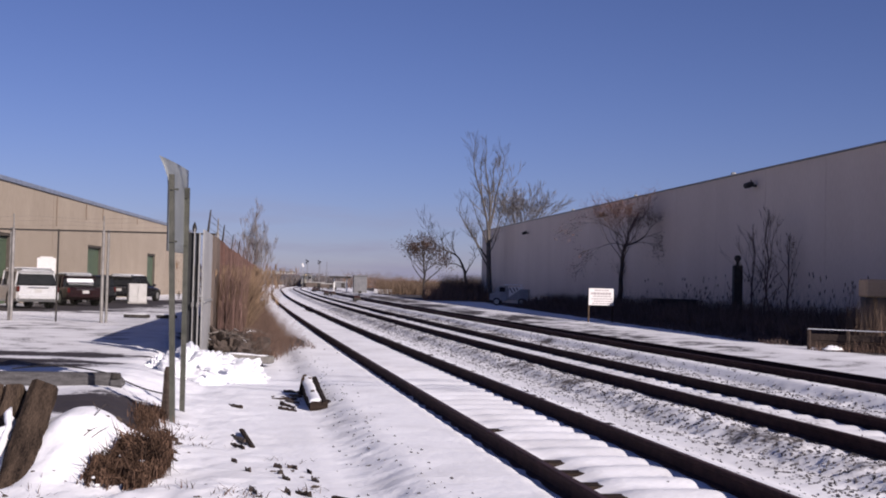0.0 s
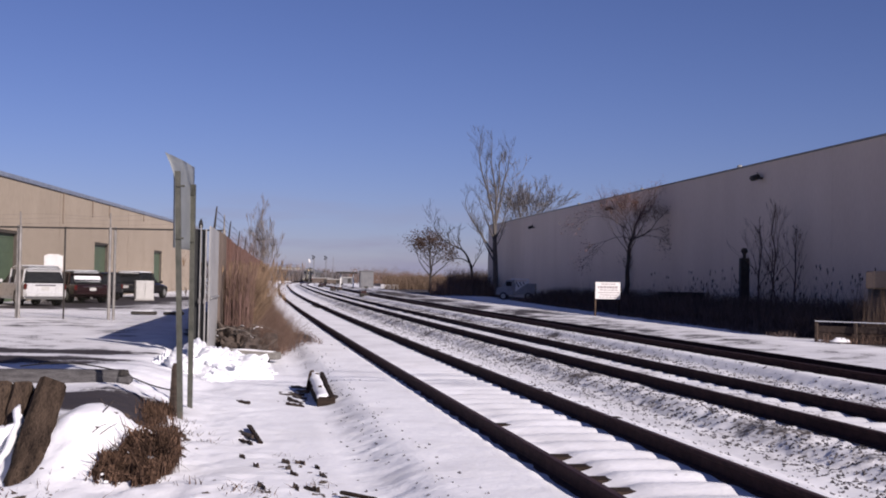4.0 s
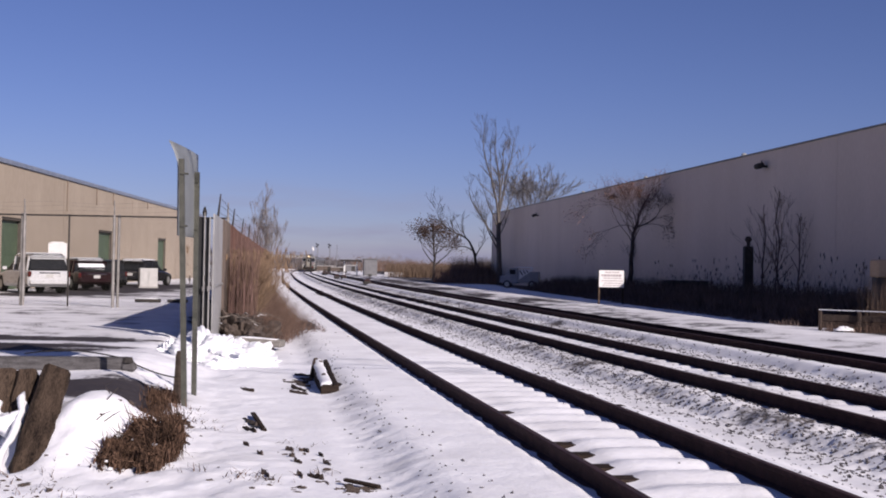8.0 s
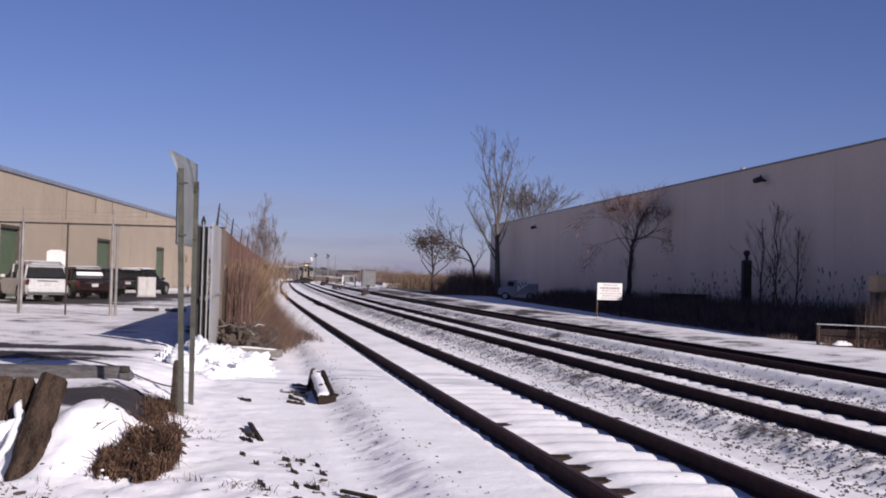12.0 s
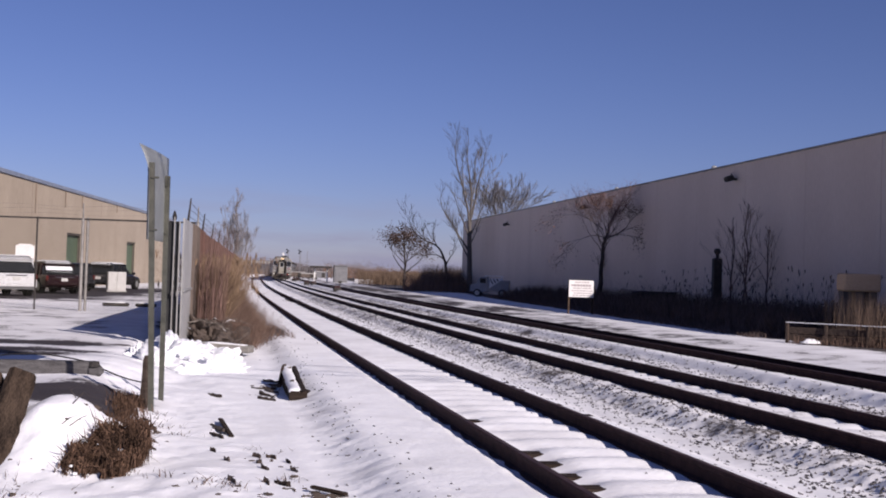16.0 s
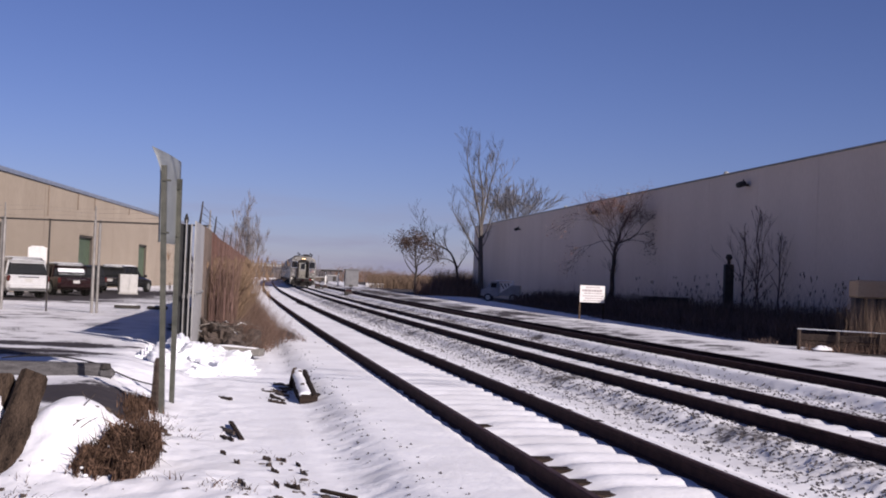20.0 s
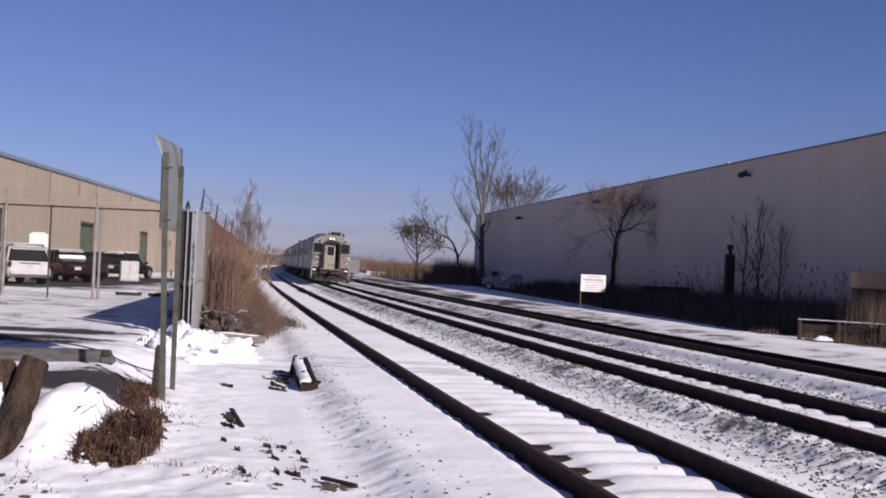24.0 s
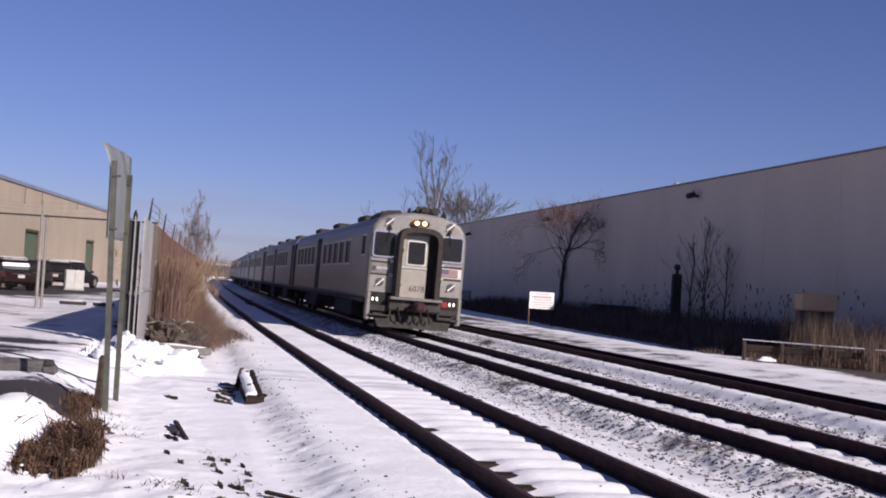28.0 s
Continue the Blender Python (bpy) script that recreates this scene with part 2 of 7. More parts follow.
M = {
    "snow": mat("fresh_snow", (0.70, 0.71, 0.74), (0.82, 0.82, 0.83), 5, 0.75, bump=0.5, fine=6, spec=0.25),
    "rail": mat("rusty_rail", (0.020, 0.009, 0.010), (0.056, 0.027, 0.027), 7, 0.85, 0.0, 0.35, spec=0.2),
    "railtop": mat("rail_head", (0.024, 0.013, 0.014), (0.062, 0.034, 0.034), 4, 0.7, 0.0, 0.15, spec=0.25),
    "tie": mat("old_timber_tie", (0.014, 0.010, 0.009), (0.045, 0.032, 0.025), 5, 0.95, 0, 0.5, stretch=(1, 6, 6), object_random=0.25, spec=0.1),
    "stone": mat("ballast_stone", (0.026, 0.024, 0.027), (0.10, 0.092, 0.096), 3, 0.9, island=0.5),
    "tan": mat("beige_block_wall", (0.318, 0.262, 0.20), (0.398, 0.33, 0.256), 0.4, 0.85, bump=0.06, fine=10, stretch=(1, 1, 0.6), detail=8),
    "tanjoint": mat("stained_tan", (0.17, 0.13, 0.10), (0.25, 0.20, 0.155), 2, 0.9),
    "bluetrim": mat("blue_grey_trim", (0.15, 0.175, 0.235), (0.23, 0.26, 0.325), 2, 0.5),
    "green": mat("green_door_paint", (0.065, 0.095, 0.055), (0.105, 0.145, 0.085), 3, 0.5, bump=0.04),
    "greydoor": mat("brown_reveal", (0.045, 0.036, 0.028), (0.09, 0.075, 0.06), 3, 0.7),
    "wall": mat("grey_panel_wall", (0.585, 0.495, 0.42), (0.665, 0.57, 0.49), 0.35, 0.85, bump=0.05, fine=25, stretch=(1, 1, 0.35)),
    "roof": mat("flat_roof", (0.2, 0.2, 0.2), (0.3, 0.3, 0.3), 1, 0.9),
    "galv": mat("galvanised_steel", (0.32, 0.32, 0.31), (0.48, 0.48, 0.46), 6, 0.5, 0.6, 0.06),
    "gatesteel": mat("weathered_gate_steel", (0.25, 0.24, 0.225), (0.36, 0.35, 0.33), 6, 0.6, 0.3, 0.06),
    "fencepost": mat("dull_fence_steel", (0.17, 0.16, 0.15), (0.29, 0.275, 0.26), 6, 0.6, 0.3, 0.06),
    "postgreen": mat("weathered_green_post", (0.052, 0.054, 0.043), (0.105, 0.104, 0.084), 8, 0.65, 0.3, 0.1),
    "signback": mat("aluminium_sign_back", (0.21, 0.225, 0.225), (0.29, 0.305, 0.30), 3, 0.55, 0.4, 0.03),
    "rustwall": mat("rusty_sheet_fence", (0.048, 0.022, 0.017), (0.125, 0.062, 0.045), 1.5, 0.85, 0, 0.2, stretch=(1, 1, 0.3)),
    "tansheet": mat("weathered_tan_sheet", (0.07, 0.053, 0.044), (0.125, 0.095, 0.077), 1.5, 0.85, 0, 0.15, stretch=(1, 1, 0.3)),
    "greysheet": mat("grey_sheet_panel", (0.30, 0.295, 0.29), (0.42, 0.415, 0.405), 1.2, 0.6, 0.3, 0.05),
    "black": mat("dark_gap", (0.012, 0.012, 0.012), (0.03, 0.03, 0.03), 5, 0.9),
    "timber": mat("weathered_timber", (0.014, 0.010, 0.008), (0.098, 0.069, 0.05), 2.6, 0.95, 0, 0.8, stretch=(5, 5, 1), object_random=0.25, spec=0.1),
    "palewood": mat("pale_weathered_plank", (0.12, 0.112, 0.10), (0.26, 0.245, 0.225), 4, 0.95, 0, 0.4, stretch=(1, 6, 6), spec=0.1),
    "oldplank": mat("brown_old_plank", (0.028, 0.021, 0.018), (0.085, 0.064, 0.053), 5, 0.95, 0, 0.4, stretch=(1, 5, 5), object_random=0.3, spec=0.1),
    "timbergrey": mat("grey_weathered_beam", (0.05, 0.047, 0.048), (0.12, 0.115, 0.115), 5, 0.9, 0, 0.3, stretch=(1, 5, 5), spec=0.15),
    "rustplant": mat("dead_rust_foliage", (0.02, 0.013, 0.010), (0.135, 0.082, 0.056), 4.5, 0.95, island=0.5, bump=0, spec=0.1),
    "clod": mat("frozen_earth", (0.03, 0.022, 0.018), (0.10, 0.075, 0.06), 9, 0.95, bump=0.5),
    "redstem": mat("reddish_stems", (0.09, 0.05, 0.042), (0.19, 0.115, 0.095), 2, 0.9, island=0.3, bump=0),
    "reed": mat("dry_reed", (0.125, 0.082, 0.052), (0.26, 0.175, 0.11), 1.2, 0.9, island=0.35, bump=0),
    "brush": mat("dry_brush", (0.075, 0.045, 0.033), (0.18, 0.115, 0.085), 2, 0.95, island=0.4, bump=0),
    "bark": mat("grey_bark", (0.085, 0.075, 0.066), (0.23, 0.20, 0.175), 3, 0.95, bump=0.5, stretch=(4, 4, 1)),
    "greybark": mat("dark_grey_bark", (0.02, 0.018, 0.018), (0.078, 0.07, 0.066), 3, 0.95, bump=0.5, stretch=(4, 4, 1)),
    # the far crown's haze is put into this pale twig colour
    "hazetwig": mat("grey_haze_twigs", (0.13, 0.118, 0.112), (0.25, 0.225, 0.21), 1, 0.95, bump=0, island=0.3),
    # lighter copy of the grey bark, with the sun on the stems in its colour
    "stembark": mat("sunlit_grey_bark", (0.045, 0.04, 0.037), (0.14, 0.124, 0.114), 3, 0.95, bump=0.4, stretch=(4, 4, 1)),
    "darkbark": mat("dark_bark", (0.022, 0.017, 0.015), (0.06, 0.045, 0.039), 3, 0.95, bump=0.5),
    "rusttwig": mat("russet_twigs", (0.06, 0.038, 0.032), (0.13, 0.085, 0.07), 2, 0.95, bump=0, island=0.3),
    "oakleaf": mat("brown_oak_leaves", (0.034, 0.021, 0.017), (0.078, 0.045, 0.033), 2, 0.9, island=0.4, bump=0),
    "redleaf": mat("russet_leaves", (0.10, 0.045, 0.035), (0.20, 0.10, 0.072), 2, 0.9, island=0.4, bump=0),
    "darkbrush": mat("dark_undergrowth", (0.062, 0.045, 0.042), (0.145, 0.105, 0.092), 2, 0.95, island=0.5, bump=0, spec=0.2),
    "vergereed": mat("pale_brown_reed", (0.075, 0.05, 0.037), (0.165, 0.112, 0.08), 1.5, 0.9, island=0.4, bump=0),
    "field": mat("dry_field_grass", (0.072, 0.048, 0.033), (0.145, 0.096, 0.062), 0.2, 0.95, island=0.3, bump=0),
    "steel": mat("stainless_steel", (0.15, 0.143, 0.134), (0.22, 0.21, 0.196), 0.8, 0.52, 0.4, 0.03, stretch=(1, 0.2, 3)),
    "windowframe": mat("window_frame_metal", (0.25, 0.245, 0.24), (0.34, 0.33, 0.32), 3, 0.45, 0.4, 0.02),
    "facesteel": mat("cab_face_steel", (0.145, 0.138, 0.124), (0.215, 0.205, 0.186), 1.5, 0.5, 0.2, 0.03),
    "archrubber": mat("worn_arch_rubber", (0.012, 0.009, 0.008), (0.036, 0.028, 0.024), 5, 0.7, spec=0.3),
    "grabplate": mat("dished_steel", (0.07, 0.068, 0.064), (0.13, 0.125, 0.12), 8, 0.35, 0.6, 0.02),
    "beltpanel": mat("dull_belt_panel", (0.11, 0.105, 0.10), (0.16, 0.155, 0.148), 3, 0.55, 0.3, 0.02),
    "doorpaint": mat("cream_door", (0.205, 0.19, 0.155), (0.26, 0.243, 0.20), 3, 0.5, 0.1, 0.02),
    "rubber": mat("black_rubber", (0.010, 0.010, 0.010), (0.026, 0.024, 0.023), 6, 0.8, spec=0.2),
    "under": mat("grimy_underframe", (0.015, 0.013, 0.012), (0.05, 0.043, 0.038), 4, 0.85, 0.1, 0.2),
    "glass": mat("dark_glass", (0.010, 0.011, 0.013), (0.02, 0.021, 0.024), 2, 0.3, 0, 0, spec=0.12),
    "whitepaint": mat("white_paint", (0.72, 0.72, 0.70), (0.82, 0.82, 0.80), 3, 0.45, bump=0.03),
    "signwhite": mat("white_board", (0.62, 0.605, 0.59), (0.72, 0.705, 0.69), 3, 0.5, bump=0.03),
    "letter": mat("faded_letters", (0.26, 0.225, 0.23), (0.36, 0.31, 0.32), 6, 0.8),
    "letterdark": mat("dark_letters", (0.02, 0.02, 0.02), (0.045, 0.045, 0.045), 6, 0.6),
    "carwhite": mat("silver_car_paint", (0.56, 0.56, 0.56), (0.60, 0.60, 0.60), 1, 0.3, 0.25, 0),
    "carblack": mat("black_car_paint", (0.012, 0.012, 0.014), (0.022, 0.022, 0.025), 1, 0.2, 0.1, 0),
    "carred": mat("dark_maroon_car_paint", (0.014, 0.005, 0.006), (0.024, 0.008, 0.010), 1, 0.22, 0.2, 0),
    "tyre": mat("tyre_rubber", (0.012, 0.012, 0.012), (0.03, 0.03, 0.03), 8, 0.85),
    "chrome": mat("chrome", (0.6, 0.6, 0.6), (0.7, 0.7, 0.7), 5, 0.2, 1.0, 0),
    "redlens": mat("red_lens", (0.16, 0.014, 0.014), (0.24, 0.022, 0.02), 5, 0.25, 0, 0),
    "carlens": mat("dark_red_lens", (0.05, 0.008, 0.008), (0.09, 0.014, 0.012), 5, 0.15, 0, 0),
    "cabinet": mat("pale_cabinet_paint", (0.40, 0.39, 0.375), (0.50, 0.49, 0.47), 3, 0.5, 0, 0.03),
    "amber": mat("amber_housing", (0.09, 0.045, 0.018), (0.15, 0.08, 0.03), 5, 0.4, 0.3, 0),
    "flagred": mat("flag_red", (0.20, 0.085, 0.085), (0.26, 0.11, 0.11), 5, 0.6, 0, 0),
    "flagblue": mat("flag_blue", (0.05, 0.055, 0.11), (0.07, 0.08, 0.14), 5, 0.6, 0, 0),
    "concrete": mat("grey_concrete", (0.26, 0.25, 0.235), (0.4, 0.385, 0.36), 2, 0.9, bump=0.2),
    "tanblock": mat("tan_housing", (0.42, 0.29, 0.18), (0.5, 0.36, 0.23), 2, 0.8, bump=0.1),
    "truckgrey": mat("dull_truck_paint", (0.22, 0.22, 0.23), (0.30, 0.30, 0.31), 2, 0.5, 0.1, 0.03),
    "darkpane": mat("tinted_train_window", (0.010, 0.010, 0.012), (0.022, 0.021, 0.022), 1.5, 0.5, 0, 0, spec=0.02),
    "paletwig": mat("pale_grey_twigs", (0.18, 0.155, 0.145), (0.30, 0.265, 0.245), 1, 0.95, bump=0, island=0.3),
    "hut": mat("grey_hut_paint", (0.11, 0.11, 0.115), (0.16, 0.16, 0.165), 2, 0.6),
    "farwood": mat("far_woods", (0.085, 0.075, 0.078), (0.15, 0.132, 0.132), 0.1, 0.95, island=0.4, bump=0),
    "lampglow": glow("lit_headlamp", (1.0, 0.72, 0.42), 2.4),
    "whiteglow": glow("lit_marker_lamp", (1.0, 0.92, 0.8), 0.9),
}


# ---- mesh helpers ----
class Build:
    """Collects vertices and faces of one mesh."""

    def __init__(self):
        self.v, self.f = [], []

    def add(self, verts, faces):
        n = len(self.v)
        self.v.extend(tuple(p) for p in verts)
        self.f.extend(tuple(i + n for i in face) for face in faces)
        return self

    def box(self, c, size, bevel=0.0, turn=None):
        """A box with chamfered edges, centred at c; turn is a 3x3 or 4x4 rotation."""
        hx, hy, hz = (s / 2 for s in size)
        bv = min(bevel, hx * 0.9, hy * 0.9, hz * 0.9)
        verts, idx = [], {}
        for ix in (-1, 1):
            for iy in (-1, 1):
                for iz in (-1, 1):
                    for ax in range(3 if bv else 1):
                        p = [ix * (hx - bv), iy * (hy - bv), iz * (hz - bv)]
                        if bv:
                            p[ax] += (ix, iy, iz)[ax] * bv
                        idx[ix, iy, iz, ax] = len(verts)
                        verts.append(p)
        faces = []
        for ax in range(3):
            o = [a for a in range(3) if a != ax]
            for s in (-1, 1):
                ring = []
                for a, b in ((-1, -1), (1, -1), (1, 1), (-1, 1)):
                    k = [0, 0, 0]
                    k[ax], k[o[0]], k[o[1]] = s, a, b
                    ring.append(idx[(*k, ax if bv else 0)])
                faces.append(ring if (s > 0) == (ax != 1) else ring[::-1])
        if bv:
            for ax in range(3):
                o = [a for a in range(3) if a != ax]
                for a in (-1, 1):
                    for b in (-1, 1):
                        k0, k1 = [0, 0, 0], [0, 0, 0]
                        k0[ax], k1[ax] = -1, 1
                        for k in (k0, k1):
                            k[o[0]], k[o[1]] = a, b
                        q = [idx[(*k0, o[0])], idx[(*k1, o[0])], idx[(*k1, o[1])], idx[(*k0, o[1])]]
                        faces.append(q if (a * b > 0) == (ax != 1) else q[::-1])
            for ix in (-1, 1):
                for iy in (-1, 1):
                    for iz in (-1, 1):
                        q = [idx[ix, iy, iz, a] for a in range(3)]
                        faces.append(q if ix * iy * iz > 0 else q[::-1])
        t = turn.to_3x3() if turn is not None else Matrix.Identity(3)
        return self.add([t @ Vector(p) + Vector(c) for p in verts], faces)

    def tube(self, pts, radii, n=6, cap=True):
        """A tapered tube through pts."""
        pts = [Vector(p) for p in pts]
        base = len(self.v)
        for i, p in enumerate(pts):
            d = (pts[min(i + 1, len(pts) - 1)] - pts[max(i - 1, 0)]).normalized()
            a = d.orthogonal().normalized() if i == 0 else (a - d * a.dot(d)).normalized()
            b = d.cross(a)
            for k in range(n):
                w = 2 * math.pi * k / n
                self.v.append(tuple(p + (a * math.cos(w) + b * math.sin(w)) * radii[i]))
        for i in range(len(pts) - 1):
            for k in range(n):
                k2 = (k + 1) % n
                self.f.append((base + i * n + k, base + i * n + k2, base + (i + 1) * n + k2, base + (i + 1) * n + k))
        if cap and n > 2:
            self.f.append(tuple(base + k for k in reversed(range(n))))
            self.f.append(tuple(base + (len(pts) - 1) * n + k for k in range(n)))
        return self

    def loft(self, rings, closed=True, caps=True):
        n = len(rings[0])
        base = len(self.v)
        for r in rings:
            self.v.extend(tuple(p) for p in r)
        for i in range(len(rings) - 1):
            for k in range(n if closed else n - 1):
                k2 = (k + 1) % n
                self.f.append((base + i * n + k, base + i * n + k2, base + (i + 1) * n + k2, base + (i + 1) * n + k))
        if caps and closed:
            self.f.append(tuple(base + k for k in reversed(range(n))))
            self.f.append(tuple(base + (len(rings) - 1) * n + k for k in range(n)))
        return self

    def mesh(self, name, material, smooth=False):
        me = bpy.data.meshes.new(name)
        me.from_pydata(self.v, [], self.f)
        me.update()
        if smooth:
            me.shade_smooth()
        for m in (material if isinstance(material, (list, tuple)) else [material]):
            me.materials.append(m)
        return me


def fix_normals(me):
    bm = bmesh.new()
    bm.from_mesh(me)
    bmesh.ops.recalc_face_normals(bm, faces=bm.faces)
    bm.to_mesh(me)
    bm.free()
    return me


def part(name, build, material, parent=None, label="", smooth=False, place=None):
    """One mesh object, under its thing or part."""
    me = build if isinstance(build, bpy.types.Mesh) else fix_normals(build.mesh(name, material, smooth))
    ob = new(name, me)
    ob.parent = parent
    if place is not None:
        ob.matrix_basis = place
    if label:
        ob["label"] = label
    return ob


def thing(name, label, category, place=None, group="", kind=""):
    ob = new(name)
    ob.empty_display_size = 0.2
    if place is not None:
        ob.matrix_basis = place
    return tagged(ob, label, category, group, kind)


def lone(name, build, material, label, category, group="", kind="", smooth=False, place=None):
    return tagged(part(name, build, material, None, label, smooth, place), label, category, group, kind)


def ring(cx, cz, rx, rz, y, n=20):
    return [(cx + rx * math.cos(2 * math.pi * k / n), y, cz + rz * math.sin(2 * math.pi * k / n)) for k in range(n)]


# ---- plan: the line of the tracks and the lie of the ground ----
BEND = 150.0
FAR_BEND = 215.0


def tx(y):
    """x of the first track's middle at y."""
    y = np.asarray(y, float)
    yc = np.clip(y, 0, BEND)
    far = np.clip(y - FAR_BEND, 0, 115)
    back = 0.00025 * far ** 2 + 0.0575 * np.maximum(y - FAR_BEND - 115, 0)
    return 3.60 - 0.1777 * yc + 0.00013 * yc ** 2 - 0.1387 * np.maximum(y - BEND, 0) - 0.1777 * np.minimum(y, 0) + back


def tslope(y):
    y = np.asarray(y, float)
    return -0.1777 + 0.00026 * np.clip(y, 0, BEND) + 0.0005 * np.clip(y - FAR_BEND, 0, 115)


def lateral(x, y):
    s = tslope(y)
    return (np.asarray(x, float) - tx(y)) / np.sqrt(1 + s * s)


def on_line(u, y):
    """The point beside the first track at y that lies u metres to its right."""
    s = TS(y)
    n = math.sqrt(1 + s * s)
    return TX(y) + u / n, y - u * s / n


TRACKS = ((0.0, 0.0), (4.05, 0.0), (8.4, 0.0))  # offset to the right, height of the left rail's head
CANT = (0.0, 0.035, 0.085)  # how far the right rail lies lower
TIE = 0.62


def vnoise(x, y, seed=0):
    """Smooth value noise of arrays, 0 to 1."""
    xi, yi = np.floor(x).astype(np.int64), np.floor(y).astype(np.int64)
    fx, fy = x - xi, y - yi
    fx, fy = fx * fx * (3 - 2 * fx), fy * fy * (3 - 2 * fy)

    def h(a, b):
        v = (a * 374761393 + b * 668265263 + seed * 974634541) & 0x7FFFFFFF
        v = ((v ^ (v >> 13)) * 1274126177) & 0x7FFFFFFF
        return ((v ^ (v >> 16)) & 0xFFFF) / 65535.0
    return (h(xi, yi) * (1 - fx) + h(xi + 1, yi) * fx) * (1 - fy) + (h(xi, yi + 1) * (1 - fx) + h(xi + 1, yi + 1) * fx) * fy


def fbm(x, y, seed=0, octaves=4):
    t, a = 0.0, 0.5
    for i in range(octaves):
        t = t + a * vnoise(x * 2 ** i, y * 2 ** i, seed + i)
        a *= 0.5
    return t


def smooth_step(a, b, v):
    t = np.clip((v - a) / (b - a), 0, 1)
    return t * t * (3 - 2 * t)


def bell(v, mid, width):
    return np.exp(-((v - mid) / width) ** 2)


def ground_z(x, y):
    x, y = np.asarray(x, float), np.asarray(y, float)
    u = lateral(x, y)
    near = 1 - smooth_step(60, 120, np.abs(y))
    z = -0.27 + 0.05 * (fbm(x * 0.5, y * 0.5, 3) - 0.5)
    # beds of the three tracks, with a snow ridge on each tie
    for k, (c, top) in enumerate(TRACKS):
        d = np.abs(u - c)
        bed = 1 - smooth_step(1.25, 1.75, d)
        if k == 0:
            bed = np.where(u < 0, 1 - smooth_step(1.8, 2.5, d), bed)
        # distance along the line, good enough near the track
        along = y + u * tslope(y)
        ridge = (0.5 + 0.5 * np.cos(2 * np.pi * along / TIE)) ** 0.7
        inside = 1 - smooth_step(0.60, 0.68, d)
        zt = top - 0.185 + (0.040 * ridge * inside + 0.011 * ridge * (1 - inside) * (1 - smooth_step(0.9, 1.08, d))) * near
        if k == 0:
            zt = zt - 0.075 * bell(u, -0.42, 0.2) * near * (0.12 + 0.9 * (1 - smooth_step(12.5, 17.0, y)) * smooth_step(0.15, 0.5, vnoise(along * 0.9, y * 0, 44))) - 0.02 * bell(u, 0.62, 0.1) + 0.025 + 0.05 * smooth_step(-0.85, -1.0, u)
        if k == 2:
            zt = zt - 0.05
        zt = zt - CANT[k] * (u - c + 0.75) / 1.5
        if k >= 1:
            zt = zt + (0.035 if k == 1 else 0.09) * smooth_step(0.85, 1.0, d)
        zt = zt + 0.025 * (fbm(x * 3, y * 3, 9) - 0.5)
        z = z * (1 - bed) + zt * bed
    # rough ballast between the tracks and on the shoulder
    rough = 0.6 * bell(u, 2.7, 0.6) + 0.6 * bell(u, 6.45, 0.5) + 0.3 * bell(u, -2.15, 0.25)
    z = z + rough * near * (0.2 * (fbm(x * 7.0, y * 7.0, 21) - 0.47) - 0.02)
    # walkway on the left, bank and the yard above it
    z = z + 0.05 * smooth_step(-2.1, -2.6, u) * (1 - smooth_step(-3.6, -4.6, u)) * near - 0.02 * bell(u, -2.85, 0.5)
    bank = smooth_step(-3.7, -5.2, u) * smooth_step(10.0, 11.7, y)
    z = z + 0.36 * bank
    z = z + 0.12 * smooth_step(-2.9, -4.0, u) * (fbm(x * 1.6, y * 1.6, 33) - 0.5) * near * (1 - smooth_step(-5.0, -6.5, u))
    z = z + 0.05 * smooth_step(-2.6, -3.4, u) * (fbm(x * 6.0, y * 6.0, 39) - 0.5) * (1 - smooth_step(-4.6, -5.6, u)) * near
    # bank of earth by the timbers
    z = z + 0.34 * np.exp(-(((x + 3.25) / 0.44) ** 2 + ((y - 11.1) / 0.85) ** 2))
    z = z + 0.09 * np.exp(-(((x + 3.1) / 0.7) ** 2 + ((y - 10.8) / 1.1) ** 2)) * (fbm(x * 7.0, y * 7.0, 71) - 0.45)
    # verge on the right
    z = z + 0.10 * smooth_step(10.0, 13.0, u)
    return z


def gz(x, y):
    """Height of the built ground at one place."""
    us, ys, zz = SHEET
    u = (x - TX(y)) / math.sqrt(1 + TS(y) ** 2)
    i = min(max(bisect_right(us, u) - 1, 0), len(us) - 2)
    j = min(max(bisect_right(ys, y) - 1, 0), len(ys) - 2)
    fu, fy = (u - us[i]) / (us[i + 1] - us[i]), (y - ys[j]) / (ys[j + 1] - ys[j])
    a, b = zz[j], zz[j + 1]
    return (a[i] * (1 - fu) + a[i + 1] * fu) * (1 - fy) + (b[i] * (1 - fu) + b[i + 1] * fu) * fy


def TS(y):
    return -0.1777 + 0.00026 * min(max(y, 0.0), BEND) + 0.0005 * min(max(y - FAR_BEND, 0.0), 115.0)


def TX(y):
    yc = min(max(y, 0.0), BEND)
    far = min(max(y - FAR_BEND, 0.0), 115.0)
    back = 0.00025 * far * far + 0.0575 * max(y - FAR_BEND - 115.0, 0.0)
    return 3.60 - 0.1777 * yc + 0.00013 * yc * yc - 0.1387 * max(y - BEND, 0.0) - 0.1777 * min(y, 0.0) + back


def bisect_right(values, v):
    lo, hi = 0, len(values)
    while lo < hi:
        mid = (lo + hi) // 2
        if v < values[mid]:
            hi = mid
        else:
            lo = mid + 1
    return lo


SHEET = []


